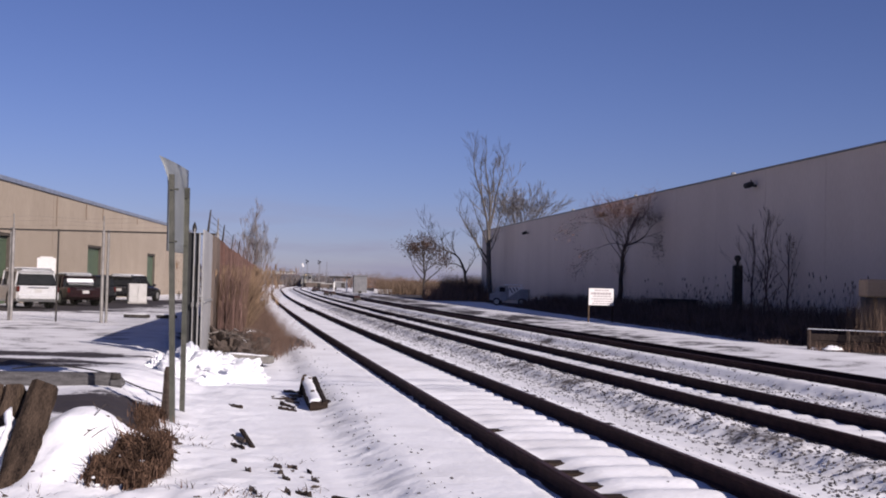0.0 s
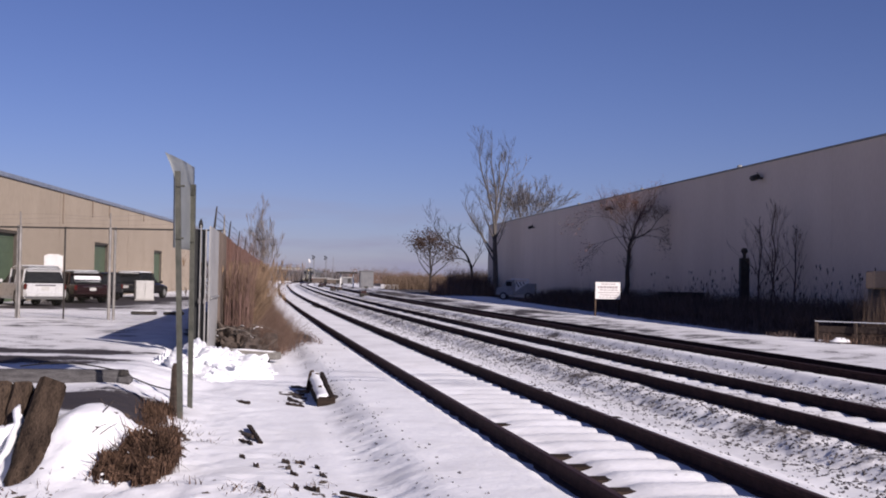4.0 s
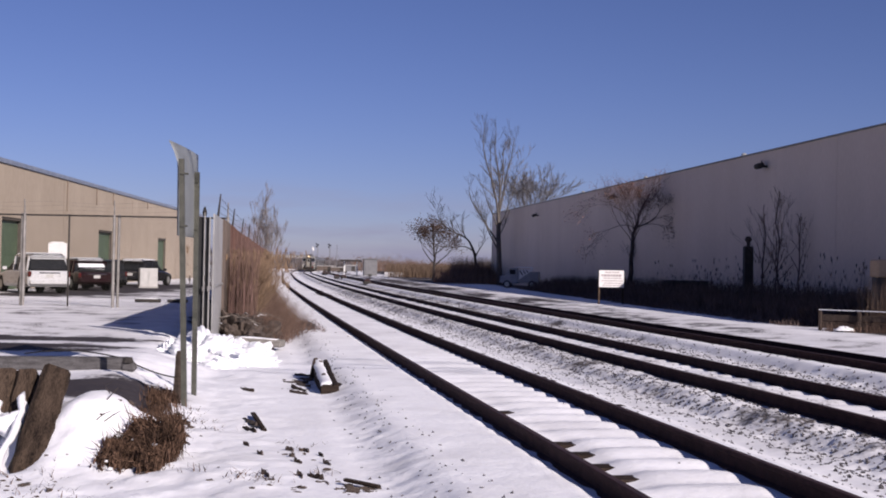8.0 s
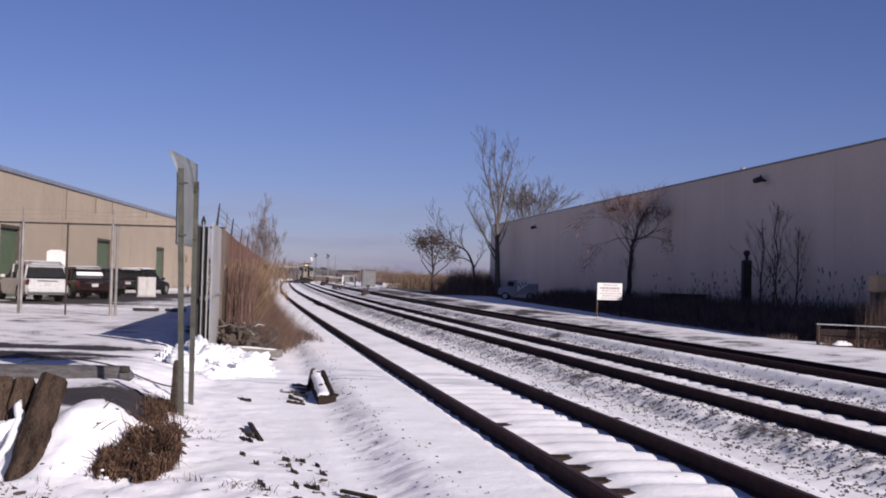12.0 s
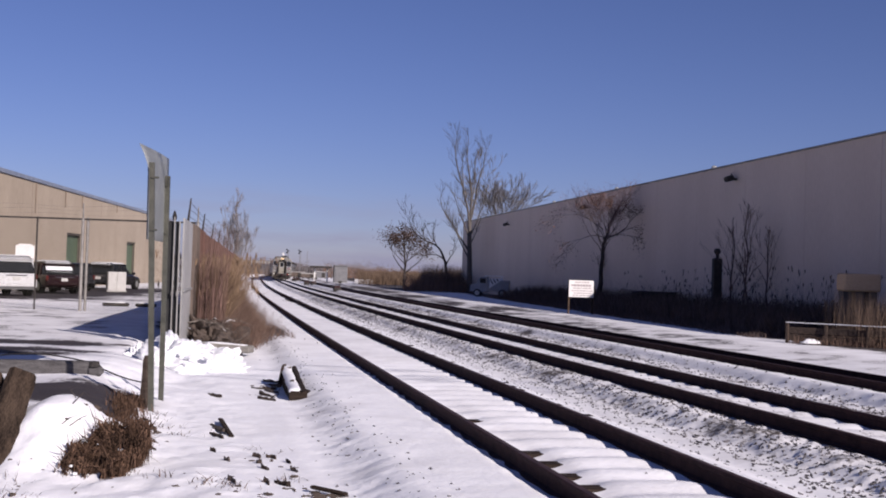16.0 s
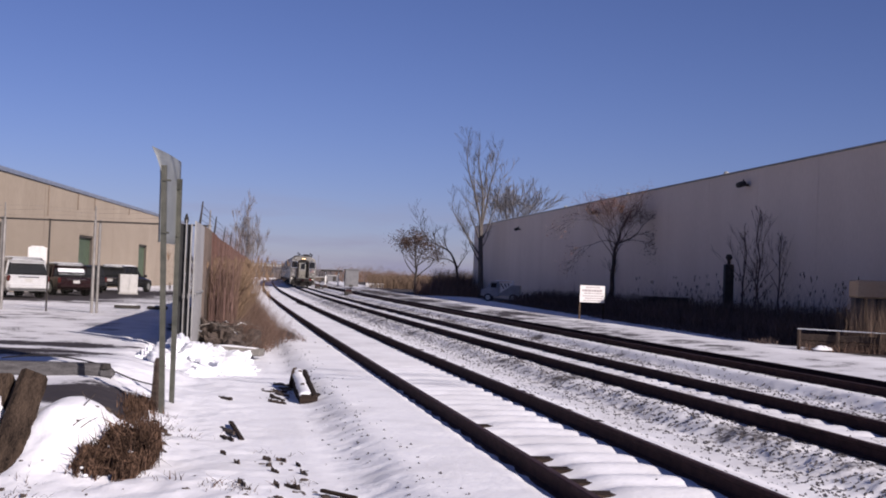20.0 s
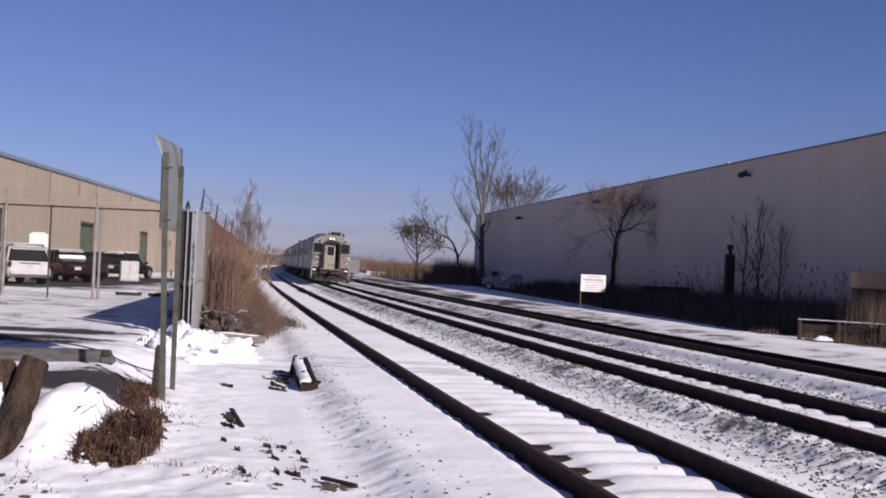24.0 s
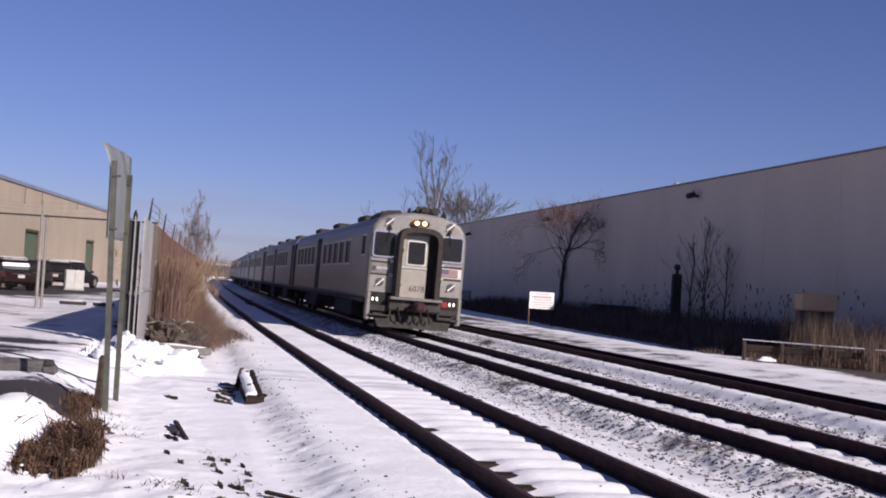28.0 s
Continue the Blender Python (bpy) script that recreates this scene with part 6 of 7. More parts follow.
        part("roof_snow", cap, M["snow"], base, "thin snow left on the roof", smooth=True)
    return base


car("white_suv", "silver-white SUV with snow on its roof, parked nose-in", -17.0, 50.6, 37, M["carwhite"], height=1.64)
car("maroon_car", "dark maroon car with snow on its roof, parked nose-in", -16.95, 57.3, 37, M["carred"], height=1.48, suv=False)
car("black_car", "black car with a bare roof, parked nose-in", -18.1, 63.8, 37, M["carblack"], height=1.5, snow=False)
car("black_car", "black car with snow on its roof behind a white cabinet", -18.9, 70.5, -8, M["carblack"], height=1.5)


def yard_cabinet():
    x, y = -16.68, 66.0
    base = thing("utility_cabinet", "white metal utility cabinet standing in the yard", "cabinet", pose(x, y, gz(x, y), 0, 0, 20))
    part("body", Build().box((0, 0, 0.57), (0.98, 0.7, 1.06), 0.02), M["cabinet"], base)
    part("plinth", Build().box((0, 0, 0.03), (1.06, 0.76, 0.12), 0.02), M["concrete"], base)
    for s in (-1, 1):
        d = part("door", Build().box((s * 0.235, -0.365, 0.57), (0.45, 0.03, 0.98), 0.01), M["cabinet"], base)
        part("handle", Build().box((s * 0.06, -0.39, 0.7), (0.03, 0.03, 0.16), 0.008), M["galv"], d)


def yard_signs():
    for x, y in ((-18.6, 56.4), (-19.9, 50.4)):
        base = thing("parking_sign", "blank white board on a post by the parked cars", "sign", pose(x, y, gz(x, y), 0, 0, 15), group="boards by the parked cars")
        part("post", Build().tube([(0, 0.05, -0.1), (0, 0.05, 2.16)], [0.04, 0.04], 8), M["galv"], base)
        part("board", Build().box((0, 0, 1.91), (0.86, 0.04, 0.72), 0.015), M["signwhite"], base)
        part("top_tab", Build().box((0, 0, 2.29), (0.6, 0.038, 0.08), 0.01), M["signwhite"], base)


def kerb_stones():
    for x, y, l, turn in ((-10.75, 42.6, 0.9, 4), (-9.75, 42.9, 0.7, -3)):
        base = thing("kerb_stone", "low concrete wheel stop with snow on top", "kerb", pose(x, y, gz(x, y), 0, 0, turn), group="wheel stops in the yard")
        part("block", Build().box((0, 0, 0.07), (l, 0.3, 0.12), 0.03), M["under"], base)
        part("snow_cap", Build().box((-0.05, 0.02, 0.13), (l * 0.85, 0.24, 0.05), 0.02), M["snow"], base, smooth=True)


yard_cabinet()
yard_signs()
kerb_stones()


# ---- right verge ----
def verge_things():
    base = thing("low_barrier", "low dark plank barrier with a pale top rail at the verge", "barrier")
    for a, c in (((11.5, 36.6), (14.4, 34.4)), ((14.7, 34.2), (16.4, 32.9))):
        p, q = Vector((*a, 0)), Vector((*c, 0))
        ang = math.degrees(math.atan2(q.y - p.y, q.x - p.x))
        mid, l = (p + q) / 2, (q - p).length
        g = gz(mid.x, mid.y)
        turn = pose(0, 0, 0, 0, 0, ang)
        part("top_rail", Build().box((mid.x, mid.y, 0.46), (l + 0.06, 0.09, 0.028), 0.01, turn), M["snow"], base, "thin strip of snow along the top rail")
        for k, z in enumerate((g + 0.16, g + 0.40)):
            part("plank", Build().box((mid.x, mid.y + 0.02, z), (l, 0.05, 0.2), 0.012, pose(0, 0, 0, 0, 0, ang) @ pose(0, 0, 0, 0, 0.6 - k, 0)), M["oldplank"], base)
        for f in (0.0, 0.33, 0.67, 1.0):
            w = p.lerp(q, f)
            part("post", Build().box((w.x, w.y - 0.04, (g - 0.15 + 0.44) / 2), (0.09, 0.09, 0.44 - g + 0.15), 0.012, turn), M["oldplank"], base)
    lump = Build()
    lumpy(lump, (0, 0, 0.05), (0.3, 0.15, 0.12), 91, 0.4, 10, 14)
    lone("snow_lump", lump, M["snow"], "small lump of snow before the plank barrier", "snow lump", smooth=True, place=pose(11.95, 35.7, gz(11.95, 35.7)))
    hut = thing("meter_stand", "tan metal housing on two grey uprights among dry reeds", "meter stand", pose(14.95, 39.4, gz(14.95, 39.4), 0, 0, 6))
    part("housing", Build().box((-0.2, 0, 1.95), (1.3, 0.6, 0.6), 0.05), M["tanblock"], hut)
    for s in (-0.65, -0.2, 0.25):
        part("upright", Build().box((s, 0.02, 0.75), (0.34, 0.3, 1.86), 0.03), M["timbergrey"], hut)
    pil = thing("brick_pillar", "dark square pillar with a small lamp on top by the warehouse", "pillar", pose(15.7, 62.0, gz(15.7, 62)))
    part("shaft", Build().box((0, 0, 1.5), (0.45, 0.45, 3.2), 0.02), M["under"], pil)
    part("cap", Build().tube([(0, 0, 3.1), (0, 0, 3.3), (0, 0, 3.45), (0, 0, 3.62)], [0.09, 0.09, 0.2, 0.12], 8), M["under"], pil)
    box = thing("dark_bin", "long dark box half hidden in undergrowth by the warehouse", "container", pose(14.0, 70.0, gz(14, 70), 0, 0, 8))
    part("body", Build().box((0, 0, 0.55), (2.4, 1.2, 1.15), 0.03), M["under"], box)
    part("lid", Build().box((0, 0, 1.16), (2.5, 1.3, 0.06), 0.02), M["black"], box)


verge_things()


def parked_truck():
    """Small work truck, broadside, nose to the left of the line."""
    x, y = 6.45, 105.0
    base = thing("work_truck", "grey-white work truck parked in shade by the tall tree", "truck", pose(x, y, gz(x, y), 0, 0, 82))
    part("cargo_body", Build().box((0, -0.75, 1.0), (1.75, 1.9, 0.95), 0.05), M["truckgrey"], base)
    part("cab", Build().loft([[(-0.82, 0.2, 0.45), (0.82, 0.2, 0.45), (0.74, 0.25, 1.78), (-0.74, 0.25, 1.78)], [(-0.82, 1.1, 0.45), (0.82, 1.1, 0.45), (0.72, 0.85, 1.74), (-0.72, 0.85, 1.74)], [(-0.8, 1.25, 0.45), (0.8, 1.25, 0.45), (0.76, 1.2, 1.18), (-0.76, 1.2, 1.18)], [(-0.78, 1.75, 0.48), (0.78, 1.75, 0.48), (0.74, 1.7, 1.05), (-0.74, 1.7, 1.05)]]), M["truckgrey"], base)
    part("cab_window", Build().box((-0.79, 0.62, 1.42), (0.06, 0.5, 0.4), 0.02), M["glass"], base)
    part("rack_bar", Build().box((-0.7, -0.3, 1.86), (0.06, 1.5, 0.06), 0.01), M["snow"], base)
    part("rack_bar", Build().box((0.7, -0.3, 1.86), (0.06, 1.5, 0.06), 0.01), M["snow"], base)
    for yy in (-1.0, 0.4):
        for s in (-1, 1):
            part("rack_leg", Build().box((s * 0.7, yy, 1.62), (0.05, 0.05, 0.5), 0.01), M["snow"], base)
    # the sunlit patch of the half-lit side, put into a white triangle
    part("lit_triangle", Build().loft([[(xx, 0.0, 1.62), (xx, -1.25, 1.66), (xx, 0.05, 0.75)] for xx in (-0.885, -0.905)]), M["signwhite"], base, "white triangle standing in for the sunlit patch, with dark stripes")
    for k in range(3):
        part("stripe", Build().box((-0.912, -0.16 - 0.26 * k, 1.36 + 0.07 * k), (0.008, 0.09, 0.5 - 0.13 * k), 0, pose(0, 0, 0, -32, 0, 0)), M["under"], base)
    for s in (-1, 1):
        for yy in (-1.1, 1.1):
            wheel(base, s * 0.78, yy, 0.34)


parked_truck()


# ---- the distance ----
def overpass():
    base = thing("overpass", "low concrete road bridge across the tracks", "bridge", pose(-126.0, 520.0, 0, 0, 0, 4))
    part("deck", Build().box((0, 0, 4.95), (126, 10, 0.9), 0.1), M["concrete"], base)
    part("parapet", Build().box((0, -4.9, 5.6), (126, 0.3, 0.5), 0.05), M["hut"], base)
    for x in (-40, -17, 10, 36, 46.5, 60):
        part("pier", Build().box((x, 0, 2.1), (1.3, 7, 5.0), 0.1), M["concrete"], base)
    for k in range(12):
        part("railing_post", Build().box((-60 + 10.5 * k, -4.9, 6.2), (0.2, 0.2, 0.9)), M["under"], base)
    part("railing", Build().box((0, -4.9, 6.6), (124, 0.15, 0.12)), M["under"], base)


def signal_mast(x, y, h, heads=1):
    base = thing("signal_mast", "dark railway signal head on a slim mast", "railway signal", pose(x, y, gz(x, y)), group="railway signals")
    part("mast", Build().tube([(0, 0, -0.1), (0, 0, h)], [0.08, 0.06], 8), M["hut"], base)
    if heads:
        for dx, dz in ((-0.2, 0.4), (0.25, 0.1), (-0.2, -0.35)):
            hd = part("signal_head", Build().loft([ring(dx, h - 0.2 + dz, 0.23, 0.23, yy, 16) for yy in (-0.35, -0.15)]), M["rubber"], base)
            part("lens", Build().loft([ring(dx, h - 0.2 + dz, 0.12, 0.12, yy, 10) for yy in (-0.38, -0.34)]), M["glass"], hd)
        part("ladder", Build().box((0.25, 0.1, h / 2), (0.06, 0.3, h - 0.8)), M["hut"], base)


overpass()
signal_mast(-36.4, 330, 7.4)
signal_mast(-33.0, 330, 7.4)
signal_mast(-30.9, 330, 7.4, 0)


def glint_board():
    base = thing("track_sign", "white board on a slim post beside the far signals", "sign", pose(-37.3, 328.0, gz(-37.3, 328)))
    part("post", Build().tube([(0, 0, -0.1), (0, 0, 6.6)], [0.06, 0.05], 6), M["galv"], base)
    part("board", Build().box((0, -0.1, 6.2), (0.45, 0.04, 1.0), 0.01, pose(0, 0, 0, 0, -20, 0)), M["signwhite"], base)


glint_board()


def relay_house():
    x, y = -13.4, 205.0
    base = thing("relay_hut", "grey metal equipment hut beside the tracks", "hut", pose(x, y, gz(x, y), 0, 0, 8))
    part("body", Build().box((0, 0, 1.4), (2.3, 2.2, 2.9), 0.05), M["hut"], base)
    part("roof", Build().box((0, 0, 2.9), (2.6, 2.5, 0.14), 0.03), M["hut"], base)
    part("door", Build().box((-0.4, -1.12, 1.1), (0.9, 0.06, 2.1), 0.02), M["hut"], base)
    fr = thing("shelter_frame", "small white-framed shelter with a dark roof", "shelter", pose(-17.0, 208.0, gz(-17, 208)))
    for s in (-1.1, 1.1):
        part("leg", Build().box((s, 0, 1.2), (0.22, 0.22, 2.6), 0.02), M["whitepaint"], fr)
    part("roof", Build().box((0, 0, 2.65), (3.6, 2.6, 0.3), 0.03), M["under"], fr)
    wall = thing("jersey_barrier", "low white concrete barrier beside the tracks", "barrier", pose(-8.6, 190.0, gz(-8.6, 190), 0, 0, -8))
    part("body", Build().loft([[(sx, -0.3, -0.1), (sx, 0.3, -0.1), (sx, 0.12, 0.75), (sx, -0.12, 0.75)] for sx in (-1.5, 1.5)]), M["signwhite"], wall)


relay_house()


def switch_gear():
    for c, y in ((6.95, 110.0), (6.45, 158.0), (7.15, 153.0), (6.6, 213.0), (7.15, 209.0)):
        x, yy = on_line(c, y)
        base = thing("switch_machine", "dark electric point machine bolted beside the rails", "point machine", pose(x, yy, -0.2, 0, 0, slope_turn(y)), group="point machines")
        part("motor_box", Build().box((0, 0, 0.14), (0.72, 0.95, 0.36), 0.07), M["under"], base)
        part("cover", Build().loft([[(dx * w, 0.1 + dy * w, z) for dx, dy in ((-1, -1.3), (1, -1.3), (1, 1.3), (-1, 1.3))] for z, w in ((0.30, 0.3), (0.46, 0.26), (0.52, 0.16))]), M["rail"], base)
        part("rod", Build().tube([(0, -0.2, 0.12), (1.1, -0.2, 0.12)], [0.03, 0.03], 6), M["rail"], base)
        part("target_post", Build().tube([(0.25, 0.2, 0.2), (0.25, 0.2, 0.95)], [0.03, 0.025], 6), M["under"], base)
        part("target", Build().box((0.25, 0.19, 0.86), (0.34, 0.03, 0.2), 0.02), M["under"], base)


switch_gear()


def barrier_spots(rnd):
    for _ in range(2000):
        f = rnd.random() ** 0.7
        yield 11.5 + 5.2 * f + rnd.gauss(0, 0.12), 36.45 - 3.8 * f + rnd.gauss(0, 0.16) - 0.12, rnd.uniform(0.4, 1.0)


def far_thicket(name, label, x0, x1, y0, y1, clumps, height, material, seed):
    """A ragged line of bare crowns far off, each a cloud of small twigs."""
    rnd = random.Random(seed)
    b = Build()
    for _ in range(clumps):
        x, y = rnd.uniform(x0, x1), rnd.uniform(y0, y1)
        h = height * (0.35 + 0.9 * float(vnoise(np.array(x * 0.035), np.array(y * 0.02), seed)) * rnd.uniform(0.6, 1.25))
        wide = h * rnd.uniform(0.5, 1.1)
        for _ in range(26):
            f = rnd.random() ** 0.8
            q = Vector((x + rnd.gauss(0, 0.42) * wide * (1 - 0.55 * f), y + rnd.gauss(0, 0.5) * wide, gz(x, y) + h * f))
            e = Vector((rnd.gauss(0, 0.35), 0, rnd.uniform(0.4, 1.0))) * h * 0.22
            w = Vector((rnd.uniform(0.05, 0.16), 0, 0)) * (1.3 - f)
            b.add([q - w, q + w, q + e], [(0, 1, 2)])
    tagged(new(name, b.mesh(name, material)), label, "woods", kind="stuff")


far_thicket("far_woods", "low ragged line of bare woods on the horizon", -420, 520, 560, 800, 2300, 6.0, M["farwood"], 15)
far_thicket("bridge_thicket", "dark bare thicket below the road bridge", -95, -45, 470, 515, 260, 5.0, M["darkbrush"], 21)
far_thicket("field_thicket", "brown bare bushes behind the far field", -26, 14, 300, 380, 260, 4.2, M["brush"], 23)


def far_sheds():
    for x, y, l, h, mat_name in ((-27.6, 300.0, 3.6, 1.0, "tansheet"), (-25.0, 306.0, 3.0, 1.5, "hut"), (-33.2, 322.0, 5.0, 1.3, "tansheet")):
        base = thing("trailer_shed", "low pale shed with a flat roof beyond the tracks", "shed", pose(x, y, gz(x, y), 0, 0, 6), group="sheds beyond the tracks")
        part("body", Build().box((0, 0, h / 2 + 0.2), (l, 2.6, h), 0.04), M[mat_name], base)
        part("roof", Build().box((0, 0, h + 0.27), (l + 0.3, 2.9, 0.14), 0.02), M["cabinet"], base)
        part("door", Build().box((l * 0.2, -1.31, h * 0.45 + 0.2), (0.9, 0.05, h * 0.8), 0.01), M["under"], base)
        for side in (-1, 1):
            part("skid", Build().box((side * l * 0.38, 0, 0.06), (0.3, 2.4, 0.4), 0.02), M["under"], base)


far_sheds()
blades("barrier_grass", "dry grass tufts along the plank barrier", barrier_spots, M["brush"], 0.5, (0, -0.1), 0.006, 17, category="grass", loose=0.3)
blades("barrier_reeds", "dry brown reeds behind the end of the barrier", far_box(14.2, 18.0, 33.2, 36.6, 1500), M["vergereed"], 1.25, (0.03, 0), 0.006, 37, category="reeds", loose=0.12)
blades("far_scrub", "brown scrub beyond the tracks", far_box(-62, -22, 400, 500, 6500), M["farwood"], 4.0, (0, 0), 0.16, 16, category="scrub")


# ---- the train ----
CAR = 25.9


def shell(hw=1.6, top=3.88):
    half = [(0.955, 0.98), (1.0, 1.12), (1.0, 2.9), (0.99, 3.12), (0.95, 3.36), (0.86, 3.56), (0.70, 3.71), (0.45, 3.81), (0.15, 3.87)]
    right = [(x * hw, z * top / 3.88) for x, z in half]
    return right + [(-x, z) for x, z in reversed(right)]


def rounded_plate(x, z, w, h, r, y0, y1, n=5):
    """A plate with rounded corners, standing across the car's end."""
    line = []
    for cx, cz, a0 in ((w / 2 - r, h / 2 - r, 0), (-w / 2 + r, h / 2 - r, 90), (-w / 2 + r, -h / 2 + r, 180), (w / 2 - r, -h / 2 + r, 270)):
        for k in range(n):
            a = radians(a0 + 90 * k / (n - 1))
            line.append((x + cx + r * math.cos(a), z + cz + r * math.sin(a)))
    return Build().loft([[(px, y, pz) for px, pz in line] for y in (y0, y1)])


def bogie(parent, y):
    b = part("bogie", Build().box((0, y, 0.55), (2.1, 2.5, 0.28), 0.05), M["under"], parent)
    for s in (-1, 1):
        part("side_frame", Build().box((s * 1.0, y, 0.55), (0.16, 3.2, 0.3), 0.05), M["under"], b)
        for dy in (-1.25, 1.25):
            rings = [[(s * (0.78 + d), y + dy + 0.43 * f * math.cos(6.2832 * k / 16), 0.43 + 0.43 * f * math.sin(6.2832 * k / 16)) for k in range(16)] for d, f in ((-0.07, 1.03), (-0.03, 1.03), (-0.02, 0.98), (0.07, 0.97))]
            part("wheel", Build().loft(rings), M["under"], b)


def coach(name, label, cab=False):
    base = thing(name, label, "train car", group="cars of the commuter train")
    prof = shell()
    y0, y1 = 0.32, 25.55
    body = Build().loft([[(x, y, z) for x, z in prof] for y in (y0, y1)])
    part("body", body, M["steel"], base)
    flutes = Build()
    for s in (-1, 1):
        for k in range(7):
            flutes.box((s * 1.605, (y0 + y1) / 2, 1.22 + 0.11 * k), (0.02, y1 - y0 - 0.1, 0.035))
    part("fluting", flutes, M["steel"], base)
    # sides: windows either side of the middle doors
    ys = [4.75 + 1.72 * k for k in range(5)] + [16.2 + 1.62 * k for k in range(5)]
    for s in (-1, 1):
        for y in ys:
            w = part("window", Build().box((s * 1.603, y, 2.55), (0.03, 1.42, 0.94), 0.012), M["windowframe"], base)
            part("pane", Build().box((s * 1.611, y + 0.05, 2.55), (0.02, 1.16, 0.78), 0.004), M["darkpane"], w)
            part("mullion", Build().box((s * 1.617, y - 0.2, 2.55), (0.016, 0.07, 0.8), 0.004), M["windowframe"], w)
        for y, wd in ((14.1, 1.3), (25.0, 0.8)) + (() if cab else ((1.1, 0.9),)):
            d = part("side_door", Build().box((s * 1.602, y, 2.17), (0.03, wd, 2.15), 0.01), M["rubber"], base, "dark recessed doorway")
            part("door_leaf", Build().box((s * 1.612, y, 2.12), (0.02, wd * 0.7, 1.9), 0.01), M["under"], d)
        part("step_skirt", Build().box((s * 1.5, 14.1, 0.85), (0.2, 1.5, 0.3), 0.02), M["under"], base)
        part("sill", Build().box((s * 1.56, (y0 + y1) / 2, 0.94), (0.1, y1 - y0, 0.14), 0.02), M["under"], base)
    for y, l, w in ((5.5, 3.6, 1.5), (9.3, 1.2, 1.3), (17.0, 2.8, 1.4), (20.3, 1.4, 1.3)):
        part("equipment_box", Build().box((0, y, 0.62), (2 * w, l, 0.62), 0.05), M["under"], base)
    for y in (6.5, 14.0, 21.0):
        part("roof_hatch", Build().box((-0.35, y, 3.86), (1.3, 1.8, 0.22), 0.06), M["under"], base)
    for y in (3.4, 22.5):
        bogie(base, y)
    part("end_diaphragm", Build().box((0, 25.74, 2.2), (1.1, 0.36, 2.2), 0.05), M["rubber"], base)
    if cab:
        for s in (-1, 1):
            w = part("cab_side_window", Build().box((s * 1.603, 1.0, 2.72), (0.03, 0.8, 0.72), 0.02), M["galv"], base)
            part("pane", Build().box((s * 1.615, 1.0, 2.72), (0.03, 0.68, 0.6), 0.02), M["darkpane"], w)
    if not cab:
        part("front_diaphragm", Build().box((0, 0.14, 2.2), (1.1, 0.36, 2.2), 0.05), M["rubber"], base)
        return base
    # cab end
    rings = []
    for y, f, dz in ((0.32, 1.0, 0.0), (0.12, 0.995, -0.01), (0.03, 0.965, -0.05), (0.0, 0.93, -0.10)):
        rings.append([(x * f, y, max(0.98 + (1 - f), z * 1.0 + dz)) for x, z in prof])
    face = part("cab_face", Build().loft(rings), M["facesteel"], base, "pale steel end of the cab car")
    # arched rubber frame round the end door
    arch_o, arch_i = [], []
    for k in range(15):
        a = math.pi * k / 14
        cx, cz = math.cos(a), math.sin(a)
        arch_o.append((0.75 * math.copysign(abs(cx) ** 0.55, cx), 2.75 + 0.62 * abs(cz) ** 0.6))
        arch_i.append((0.57 * math.copysign(abs(cx) ** 0.5, cx), 2.75 + 0.46 * abs(cz) ** 0.6))
    arch_o = [(0.75, 1.12)] + arch_o + [(-0.75, 1.12)]
    arch_i = [(0.57, 1.12)] + arch_i + [(-0.57, 1.12)]
    rings = [[(x, -0.02, z) for x, z in arch_o], [(x, -0.38, z) for x, z in arch_o], [(x * 0.93, -0.46, z) for x, z in arch_o], [(x, -0.46, z) for x, z in arch_i], [(x, 0.0, z) for x, z in arch_i]]
    part("diaphragm", Build().loft(rings, closed=False), M["archrubber"], base, "worn dark rubber arch round the end door")
    door = part("end_door", Build().box((-0.10, -0.03, 2.12), (0.86, 0.06, 2.05), 0.02), M["doorpaint"], base, "cream end door with a window")
    # flat black panel added so the steel inside the arch looks dark here
    part("door_dark_panel", Build().box((0.45, -0.02, 2.12), (0.24, 0.05, 2.05), 0.01), M["rubber"], base, "black panel added to darken the arch beside the end door")
    part("door_window_frame", rounded_plate(-0.05, 2.56, 0.64, 0.80, 0.06, -0.08, -0.05), M["galv"], door)
    part("door_window", rounded_plate(-0.05, 2.56, 0.55, 0.71, 0.05, -0.092, -0.06), M["glass"], door)
    part("door_rail", Build().box((-0.09, -0.09, 2.08), (0.84, 0.03, 0.05), 0.01), M["galv"], door)
    part("threshold", Build().box((0, -0.2, 1.08), (1.7, 0.5, 0.1), 0.02), M["beltpanel"], base)
    for s in (-1, 1):
        w = part("cab_window_frame", rounded_plate(s * 1.11, 2.77, 0.76, 0.86, 0.10, -0.05, 0.0), M["chrome"], base, "bright rounded window frame")
        part("cab_window", rounded_plate(s * 1.11, 2.77, 0.66, 0.75, 0.07, -0.062, -0.03), M["glass"], w)
        part("wiper_motor", Build().box((s * 0.98, -0.07, 3.30), (0.09, 0.1, 0.17), 0.02, pose(0, 0, 0, 0, s * 18, 0)), M["rubber"], base)
        part("wiper_arm", Build().tube([(s * 0.98, -0.10, 3.26), (s * 1.05, -0.09, 2.9)], [0.014, 0.01], 5), M["rubber"], base)
